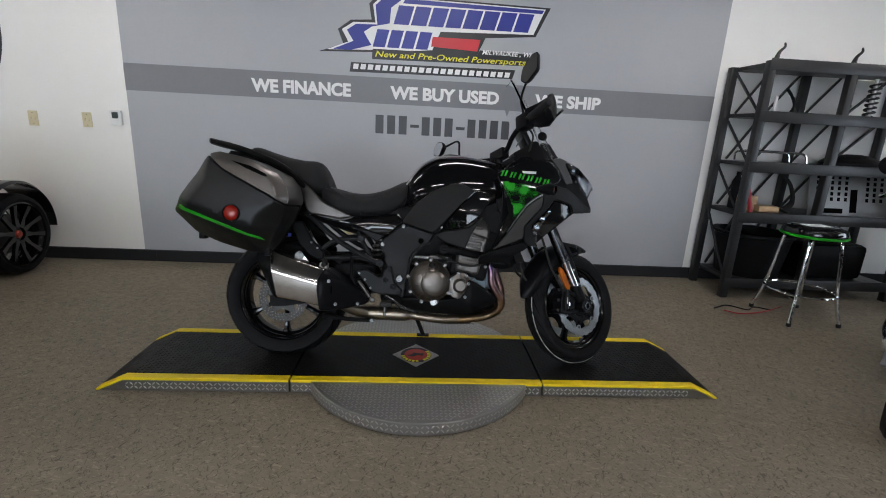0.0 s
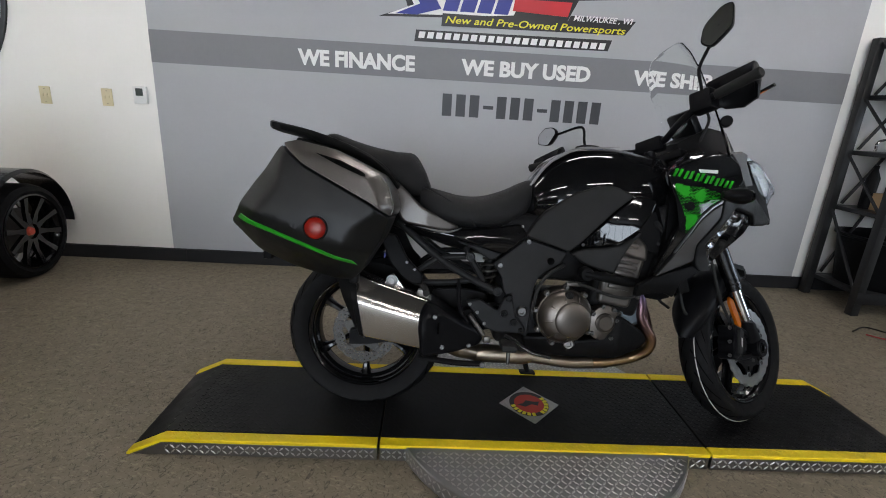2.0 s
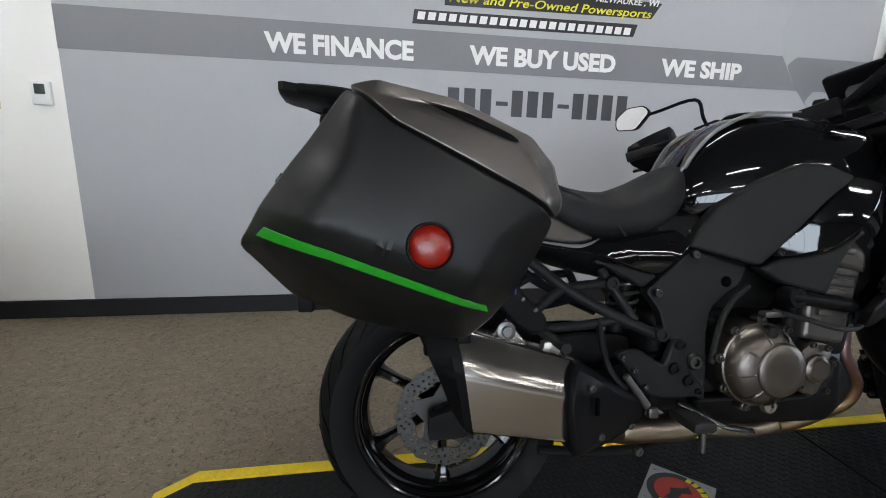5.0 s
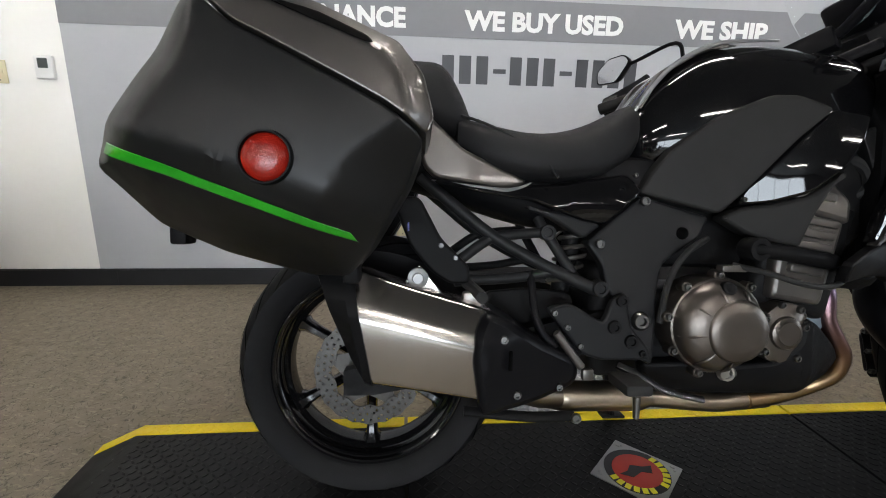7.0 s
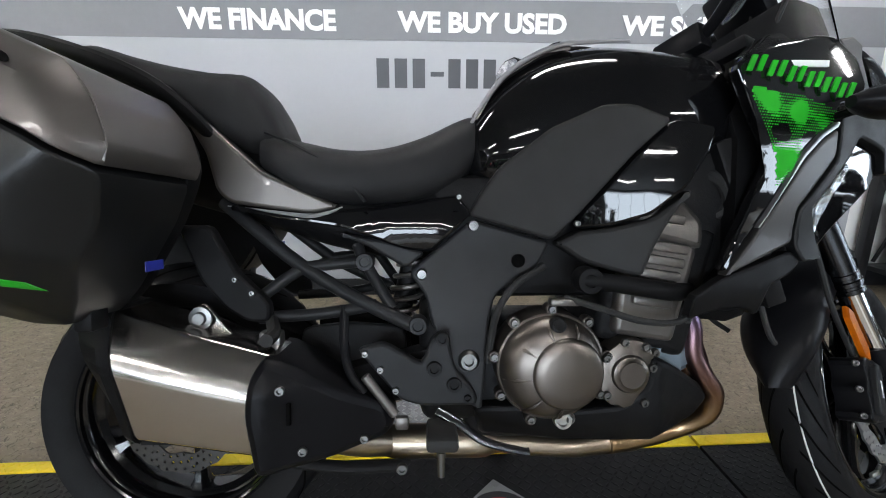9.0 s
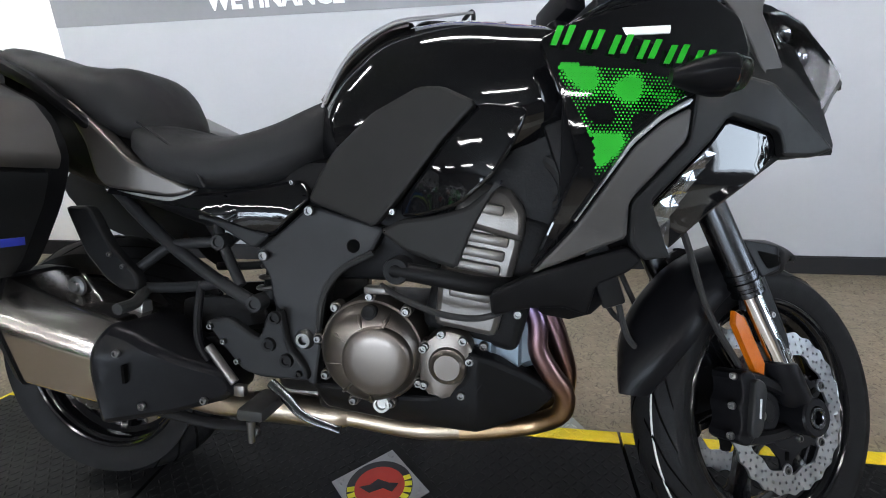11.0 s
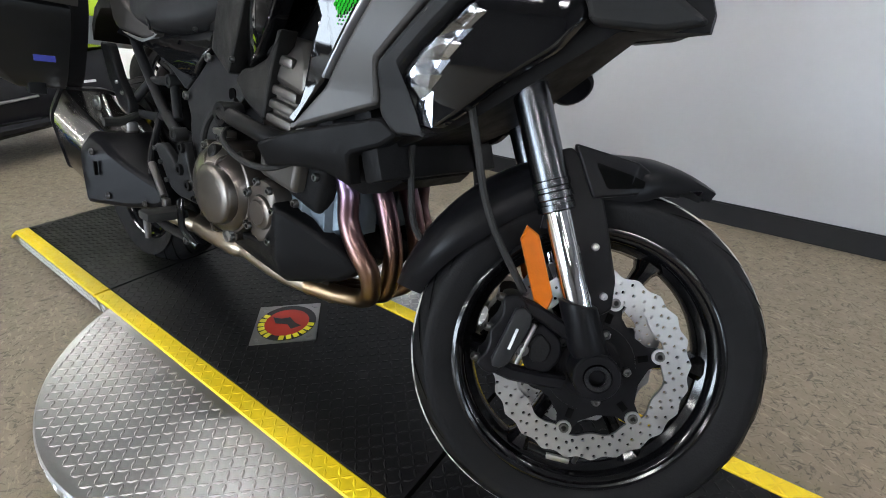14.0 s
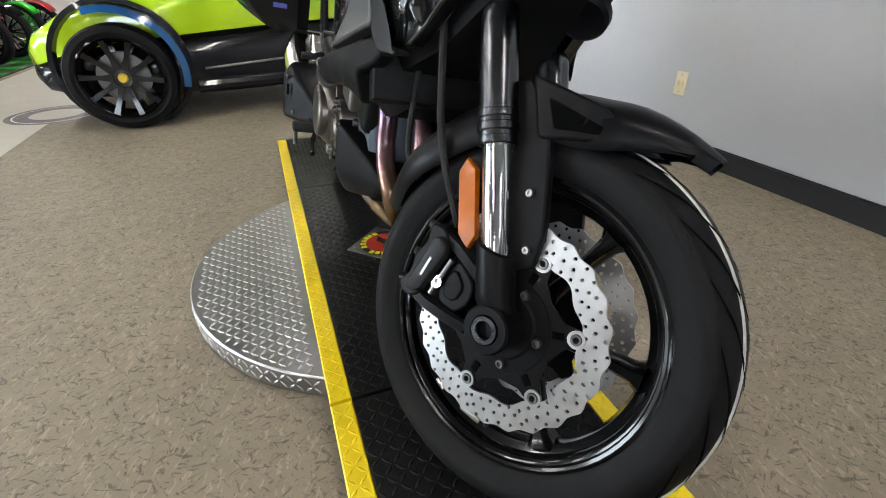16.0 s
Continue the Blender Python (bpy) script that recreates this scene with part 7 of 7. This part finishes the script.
panel("nose_film", box(B(), 0.50, 0.53, 0.10, 0.26, 0.33, 0.46, 0.01), M["film"], car, "blue film on the nose")
solid("price_tag", box(B(), -0.003, 0.003, -0.05, 0.05, -0.16, 0.0), M["plastic_white"], "white tag hanging on the car's mirror", "tag", pose(-2.35, -0.55, 0.905))

# ---- steel shelf by the wall ----
sx0, sx1, sy0, sy1 = 2.55, 4.00, 1.27, 1.70
shelf = thing("steel_shelf", "tall black steel shelf with cross braces, half full of parts", "shelf")
for x in (sx0, 3.20, sx1):
    for y in (sy0, sy1):
        part("post", box(B(), x - 0.028, x + 0.028, y - 0.028, y + 0.028, 0.001, 1.86, 0.003), M["shelf"], shelf)
LEVELS = (0.16, 0.71, 1.11, 1.49, 1.86)
for z in LEVELS:
    part("shelf_board", box(B(), sx0 + 0.03, sx1 - 0.03, sy0 - 0.02, sy1 + 0.02, z - 0.03, z, 0.003), M["shelf"], shelf)
    part("shelf_beam", box(B(), sx0 - 0.028, sx1 + 0.028, sy0 - 0.034, sy0 - 0.0285, z - 0.07, z + 0.012, 0.002), M["shelf"], shelf)
for a, b in zip(LEVELS, LEVELS[1:]):
    for x0, x1 in ((sx0 + 0.1, 2.87), (2.90, 3.15), (3.25, 3.52), (3.60, 3.95)):
        part("back_brace", tube(B(), [(x0, sy1 + 0.015, a + 0.01), (x1, sy1 + 0.015, b - 0.03)], 0.011, 4), M["shelf"], shelf)
    part("side_brace", tube(B(), [(sx0, sy0 + 0.03, a), (sx0, sy1 - 0.03, b - 0.03)], 0.010, 4), M["shelf"], shelf)
for x in (2.59, 3.20):
    solid("hook", tube(B(), [(0, 0, 0), (0.015, 0, 0.06), (0.05, 0, 0.10), (0.045, 0, 0.13)], [0.02, 0.012, 0.009, 0.006], 8), M["shelf"], "small black hook on top of the steel shelf", "hook", pose(x, 1.29, 1.861), "hooks")
for x, z in ((3.30, 2.60), (3.43, 2.585), (3.72, 2.56), (3.86, 2.545), (4.15, 2.50)):
    solid("hook", tube(B(), [(0, 0, 0.05), (0, -0.03, 0.02), (0, -0.06, 0.0), (0, -0.03, -0.05), (0, -0.002, -0.06)], [0.014, 0.03, 0.034, 0.026, 0.008], 8), M["shelf"], "small black hook high on the white wall", "hook", pose(x, WALL - 0.005, z), "hooks")


def stand(name, bm, material, label, category, x, y, z, rz=0):
    return solid(name, bm, material, label, category, pose(x + 0.10, y + 0.08 * (z > 0), z, 0, 0, rz))


for dx in (0, 0.09):
    stand("glass_tube", lathe(B(), [(0, 0), (0.012, 0), (0.012, 0.14), (0.009, 0.14), (0.009, 0.01), (0, 0.01)], seg=14), M["plastic_white"], "thin pale tube standing on the shelf", "tube", 2.58 + dx, 1.35, 1.491)
stand("bent_lever", tube(B(), [(0, 0, 0), (0.01, 0, 0.07), (-0.03, 0, 0.14), (-0.08, 0, 0.19)], [0.028, 0.014, 0.01, 0.012], 10), M["satin"], "bent dark metal lever standing on the shelf", "lever", 2.80, 1.32, 1.491)
sp = thing("shock_absorber", "coil spring shock absorber standing on the shelf", "shock absorber", pose(3.52, 1.38, 1.491))
part("coil", tube(B(), [(0.035 * math.cos(k * 0.7), 0.035 * math.sin(k * 0.7), 0.02 + 0.25 * k / 63) for k in range(64)], 0.008, 6, 2), M["shelf"], sp)
part("damper_rod", rod(B(), (0, 0, 0), (0, 0, 0.30), 0.016, seg=14), M["steel"], sp)
stand("bracket", tube(B(), [(-0.02, 0, 0), (0.0, 0, 0.06), (0.03, 0, 0.09), (-0.03, 0, 0.10)], 0.010, 8), M["shelf"], "small forked metal bracket on the shelf", "bracket", 3.22, 1.30, 1.491)
cr = thing("luggage_rack", "chromed wire luggage rack lying on the shelf", "rack", pose(2.82, 1.42, 1.111))
for y in (-0.09, 0.09):
    part("rail", tube(B(), [(-0.24, y, 0.01), (-0.22, y, 0.08), (0.0, y, 0.09), (0.20, y, 0.08), (0.24, y, 0.01)], 0.008, 8), M["chrome"], cr)
for x in (-0.18, -0.06, 0.06, 0.18):
    part("crossbar", tube(B(), [(x, -0.09, 0.084), (x, 0.09, 0.084)], 0.006, 8), M["chrome"], cr)
stand("folded_cover", loft(B(), [[(0.26 * k * math.cos(a), 0.14 * k * math.sin(a) * (1 + 0.2 * math.sin(3 * a)), z) for a in np.linspace(0, 2 * math.pi, 20, endpoint=False)] for k, z in ((1.0, 0.0), (1.02, 0.03), (0.85, 0.06), (0.5, 0.09), (0.2, 0.10))]), M["matte"], "folded black cover lying on the shelf", "cover", 3.45, 1.36, 1.111)
stand("wood_block", box(B(), -0.06, 0.06, -0.05, 0.05, 0, 0.12, 0.004), M["wood"], "pale wooden block on the shelf", "block", 2.66, 1.42, 0.711, 12)
stand("wood_block", box(B(), -0.08, 0.08, -0.05, 0.05, 0, 0.05, 0.004), M["wood"], "flat pale wooden block on the shelf", "block", 2.78, 1.34, 0.711, -8)
stand("red_handle", rod(B(), (0, 0, 0), (-0.06, 0, 0.20), 0.016, seg=14, bevel=0.004), M["red_grey"], "red bar leaning on the shelf", "bar", 2.60, 1.27, 0.711)
stand("hose", tube(B(), [(0, 0, 0.012), (0.06, 0, 0.10), (0.02, 0.02, 0.24), (-0.08, 0.03, 0.33)], [0.035, 0.018, 0.014, 0.012], 10), M["rubber"], "black bent hose standing on the shelf", "hose", 2.92, 1.32, 0.711)
stand("black_bottle", lathe(B(), [(0, 0), (0.04, 0), (0.04, 0.22), (0.016, 0.28), (0.016, 0.31), (0, 0.31)], seg=18), M["satin"], "tall black bottle on the shelf", "bottle", 2.60, 1.50, 0.711)
bm = B()
panel = thing("perforated_panel", "grey perforated steel panel leaning on the shelf", "panel", pose(3.53, 1.32, 0.715, -12))
part("plate", box(bm, -0.36, 0.36, 0.0, 0.012, 0.0, 0.36, 0.002), M["grey_steel"], panel)
for i in range(10):
    for j in range(5):
        if i in (5, 6):
            continue
        part("hole", box(B(), -0.30 + i * 0.062, -0.275 + i * 0.062, -0.002, -0.0005, 0.12 + j * 0.045, 0.15 + j * 0.045), M["groove"], panel)
part("slot", box(B(), 0.0, 0.06, -0.002, -0.0005, 0.03, 0.22), M["groove"], panel)
part("slot", box(B(), -0.30, -0.06, -0.002, -0.0005, 0.02, 0.06), M["groove"], panel)
tub = stand("black_tub", lathe(B(), [(0, 0), (0.24, 0), (0.29, 0.34), (0.31, 0.35), (0.31, 0.37), (0.27, 0.37), (0.22, 0.02), (0, 0.02)], seg=36), M["matte"], "round black tub under the shelf", "tub", 2.78, 1.42, 0.161)
stand("floor_jack", box(B(), -0.30, 0.30, -0.14, 0.14, 0, 0.30, 0.04), M["matte"], "dark machine case under the shelf", "case", 3.42, 1.40, 0.161)
for pts in ([(-0.35, -0.02, 0.006), (-0.2, 0.05, 0.006), (-0.1, -0.04, 0.006), (0.0, 0.02, 0.008), (0.10, -0.03, 0.006)], [(-0.3, -0.06, 0.006), (-0.22, -0.12, 0.006), (-0.08, -0.10, 0.006), (0.06, -0.05, 0.006), (0.25, 0.05, 0.006)]):
    stand("cable", tube(B(), pts, 0.005, 6), M["red_grey"] if pts[0][1] < -0.05 else M["rubber"], "loose cable lying on the floor", "cable", 2.55, 1.0, 0.0)

# ---- bar stool ----
stool = thing("bar_stool", "chrome bar stool with a black and green padded seat", "stool", pose(2.84, 0.86, 0))
part("seat_pad", lathe(B(), [(0, 0.62), (0.18, 0.62), (0.195, 0.635), (0.20, 0.66), (0.19, 0.69), (0.15, 0.705), (0, 0.708)], seg=40), M["gloss"], stool, "glossy black round seat")
part("seat_trim", lathe(B(), [(0.198, 0.632), (0.206, 0.638), (0.206, 0.646), (0.198, 0.652)], seg=40, closed=True), M["green"], stool, "green trim round the seat")
part("seat_mark", box(B(), -0.09, 0.09, -0.05, 0.05, 0.7075, 0.7085), M["letter"], stool, "pale mark on the seat")
for k in range(4):
    a = math.pi / 4 + k * math.pi / 2
    c, s = math.cos(a), math.sin(a)
    part("leg", tube(B(), [(0.13 * c, 0.13 * s, 0.62), (0.165 * c, 0.165 * s, 0.60), (0.18 * c, 0.18 * s, 0.5), (0.22 * c, 0.22 * s, 0.2), (0.27 * c, 0.27 * s, 0.012)], 0.012, 10), M["chrome"], stool)
    part("rubber_foot", rod(B(), (0.27 * c, 0.27 * s, 0.0), (0.268 * c, 0.268 * s, 0.025), 0.016, seg=12), M["rubber"], stool)
for z, r in ((0.22, 0.218),):
    part("foot_ring", lathe(B(), [(r + 0.010 * math.cos(t), z + 0.010 * math.sin(t)) for t in np.linspace(0, 2 * math.pi, 8, endpoint=False)], seg=40, closed=True), M["chrome"], stool)
board = thing("banner", "tall dark printed banner standing behind the parked motorcycle", "banner", pose(4.06, 0.75, 0, 0, 0, -14))
part("sheet", box(B(), 0, 2.1, 0, 0.02, 0.05, 2.05), M["poster"], board)
part("banner_mark", box(B(), 0.10, 0.30, -0.003, -0.0005, 1.82, 1.90), M["logo_black"], board)
part("foot", box(B(), 0, 2.1, -0.12, 0.12, 0.0, 0.05, 0.01), M["grey_steel"], board)


# ---- the other motorcycles ----
def parked(name, label, paint, spoke, tyre_key="tyre", rad=0.31, group="", gaudy=None):
    """A plain parked motorcycle that heads along +x from its rear wheel to its front wheel at the origin."""
    t = thing(name, label, "motorcycle", group=group)
    for cx, half in ((0.0, 0.055), (-1.42, 0.085)):
        c = Vector((cx, 0, rad))
        w = part("wheel", lathe(B(), [(rad * 0.74, -half * 0.8), (rad * 0.78, -half * 0.85), (rad * 0.70, -half * 0.4), (rad * 0.68, 0), (rad * 0.70, half * 0.4), (rad * 0.78, half * 0.85), (rad * 0.74, half * 0.8), (rad * 0.76, 0)], c, (0, 1, 0), 40, True), spoke, t)
        part("tyre", lathe(B(), [(rad * 0.75, -half * 0.8), (rad * 0.88, -half), (rad * 0.97, -half * 0.6), (rad, 0), (rad * 0.97, half * 0.6), (rad * 0.88, half), (rad * 0.75, half * 0.8)], c, (0, 1, 0), 44, True), M[tyre_key], w)
        part("hub", rod(B(), c - Vector((0, 0.07, 0)), c + Vector((0, 0.07, 0)), 0.04, seg=20, bevel=0.005), spoke, w)
        for i in range(9):
            for e in (-0.13, 0.13):
                a = i * 2 * math.pi / 9
                d1, d2 = Vector((math.cos(a), 0, math.sin(a))), Vector((math.cos(a + e), 0, math.sin(a + e)))
                part("spoke", tube(B(), [c + d1 * 0.035, c + d2 * rad * 0.70], [0.013, 0.008], 6), spoke, w)
        part("brake_disc", lathe(B(), [(0.09, 0), (0.15, 0), (0.15, 0.005), (0.09, 0.005)], c + Vector((0, 0.06, 0)), (0, 1, 0), 32, True), M["disc"], w)
    up = Vector((-0.47, 0, 0.88))
    for s in (-1, 1):
        f = part("fork_leg", rod(B(), (0, s * 0.10, rad), Vector((0, s * 0.10, rad)) + up * 0.34, 0.028, seg=18), M["steel"], t, "silver lower fork leg")
        part("fork_tube", rod(B(), Vector((0, s * 0.10, rad)) + up * 0.34, Vector((0, s * 0.10, rad)) + up * 0.80, 0.021, seg=18), M["chrome"], f)
        part("fork_ring", rod(B(), Vector((0, s * 0.10, rad)) + up * 0.32, Vector((0, s * 0.10, rad)) + up * 0.36, 0.031, seg=18), M["chrome"], f)
        part("reflector", box(B(), -0.11, -0.09, s * 0.13 - 0.003, s * 0.13 + 0.003, rad + 0.12, rad + 0.19), M["amber"], f)
        part("turn_signal", lathe(B(), [(0, -0.03), (0.03, -0.01), (0.035, 0.02), (0, 0.03)], (-0.34, s * 0.20, 0.86), (1, 0, 0), 14), M["chrome"], t)
        part("silencer", tube(B(), [(-0.5, s * 0.16, 0.30), (-0.9, s * 0.20, 0.30), (-1.5, s * 0.21, 0.36)], [0.03, 0.05, 0.055], 14), M["chrome"], t)
    part("front_fender", loft(B(), [[Vector(((rad + 0.02) * math.cos(a) * k, h, rad + (rad + 0.02) * math.sin(a) * k)) for h, k in ((-0.065, 0.93), (-0.055, 1.0), (0.055, 1.0), (0.065, 0.93))] for a in np.linspace(radians(35), radians(150), 14)]), paint, t)
    part("headlight", lathe(B(), [(0, 0.03), (0.06, 0.02), (0.085, 0.0), (0.085, -0.03), (0.05, -0.10), (0, -0.12)], (-0.22, 0, 0.90), (1, 0, -0.1), 24), M["chrome"], t, "chromed round headlight")
    part("handlebar", tube(B(), [(-0.62, 0.38, 1.06), (-0.48, 0.30, 1.08), (-0.42, 0.1, 1.05), (-0.42, -0.1, 1.05), (-0.48, -0.30, 1.08), (-0.62, -0.38, 1.06)], 0.014, 10), M["chrome"], t)
    for s in (-1, 1):
        part("mirror", lathe(B(), [(0, 0.01), (0.05, 0.008), (0.05, -0.01), (0, -0.02)], (-0.50, s * 0.36, 1.22), (-1, 0, 0), 16), M["satin"], t)
        part("mirror_stem", tube(B(), [(-0.48, s * 0.3, 1.08), (-0.49, s * 0.34, 1.16), (-0.50, s * 0.36, 1.21)], 0.006, 6), M["satin"], t)
    part("tank", loft(B(), [hump(x, 0, h, lo, hi, 2.4, 20) for x, h, lo, hi in ((-0.40, 0.05, 0.80, 0.90), (-0.50, 0.12, 0.76, 0.97), (-0.68, 0.14, 0.75, 0.99), (-0.85, 0.09, 0.76, 0.93), (-0.92, 0.05, 0.78, 0.87))]), paint, t, "painted fuel tank")
    part("seat", loft(B(), [hump(x, 0, h, lo, hi, 2.8, 18) for x, h, lo, hi in ((-0.90, 0.09, 0.73, 0.82), (-1.05, 0.15, 0.68, 0.78), (-1.25, 0.15, 0.70, 0.82), (-1.50, 0.11, 0.76, 0.88), (-1.62, 0.05, 0.80, 0.88))]), M["seat"], t)
    part("rear_fender", loft(B(), [[Vector((-1.42 + (rad + 0.03) * math.cos(a) * k, h, rad + (rad + 0.03) * math.sin(a) * k)) for h, k in ((-0.10, 0.92), (-0.08, 1.0), (0.08, 1.0), (0.10, 0.92))] for a in np.linspace(radians(40), radians(170), 14)]), paint, t)
    eng = part("engine", box(B(), -0.95, -0.50, -0.14, 0.14, 0.22, 0.55, 0.05, 3), M["block"], t)
    for k in range(6):
        part("cooling_fin", box(B(), -0.90, -0.56, -0.165, 0.165, 0.47 + k * 0.035, 0.482 + k * 0.035, 0.004), M["cover_dark"], eng)
    part("frame_tube", tube(B(), [(-0.42, 0, 0.92), (-0.46, 0, 0.5), (-0.55, 0, 0.24), (-1.0, 0, 0.22), (-1.2, 0, 0.5), (-1.42, 0, 0.33)], 0.025, 10), M["satin"], t)
    part("radiator", box(B(), -0.47, -0.42, -0.15, 0.15, 0.42, 0.72, 0.01), M["block"], t)
    return t


cruiser = parked("cruiser_motorcycle", "black cruiser motorcycle with a silver spoked front wheel", M["gloss"], M["steel"])
cruiser.matrix_world = pose(2.14, -0.58, 0.0, 0, -4, 215)
dolly = thing("motorcycle_stand", "pale grey steel floor plate with an upright post", "stand", pose(2.42, -0.98, 0, 0, 0, -12))
part("base_plate", box(B(), -0.42, 0.55, -0.30, 0.20, 0.0, 0.012, 0.002), M["plastic_white"], dolly)
part("post", box(B(), -0.05, 0.0, 0.02, 0.07, 0.012, 0.42, 0.004), M["plastic_white"], dolly)
part("cross_bar", box(B(), -0.06, 0.5, 0.03, 0.06, 0.05, 0.075, 0.003), M["plastic_white"], dolly)
# the row across the aisle
mat_ob = thing("floor_mat", "black floor mat with bright green stripes under the row", "mat", pose(0, 0, 0.0))
part("mat_sheet", box(B(), -9.5, -2.3, -3.45, -2.82, 0.0005, 0.008, 0.002), M["base"], mat_ob)
for k in range(14):
    part("green_stripe", box(B(), -9.3 + k * 0.5, -9.12 + k * 0.5, -3.40, -2.86, 0.0082, 0.0095), M["green"], mat_ob)
row = [parked("sport_motorcycle", "dark sport motorcycle parked in the showroom row", paint, spoke, group="showroom row") for paint, spoke in ((M["gloss"], M["rim"]), (M["green"], M["green"]), (M["red_grey"], M["rim"]))]
rng = random.Random(9)
spots = [(-2.45 - 0.72 * k, -3.08 - 0.03 * k, k % 3) for k in range(9)]
done = set()
for x, y, k in spots:
    m = pose(x, y, 0.009, 0, 0, 70 + rng.uniform(-6, 6)) @ pose(0, 0, 0, 4)
    if k in done:
        copy_thing(row[k], m)
    else:
        row[k].matrix_world = m
        done.add(k)
for k in range(12):
    copy_thing(row[k % 3], pose(-3.0 - 0.8 * k, -5.8 - 0.02 * k, 0.0, 4, 0, 62 + rng.uniform(-8, 8)))
em = thing("floor_emblem", "round dark emblem stuck on the floor by the car", "floor sticker", pose(-2.90, -1.75, 0.0))
part("disc", rod(B(), (0, 0, 0.0004), (0, 0, 0.0012), 0.31, seg=48), mat("purple_grey_vinyl", (0.07, 0.055, 0.07), 0.4), em)
part("ring", lathe(B(), [(0.26, 0.0013), (0.265, 0.0018), (0.27, 0.0013)], seg=48), M["letter"], em)
part("centre", rod(B(), (0, 0, 0.0013), (0, 0, 0.0017), 0.17, seg=40), M["tile"], em, "pale centre")
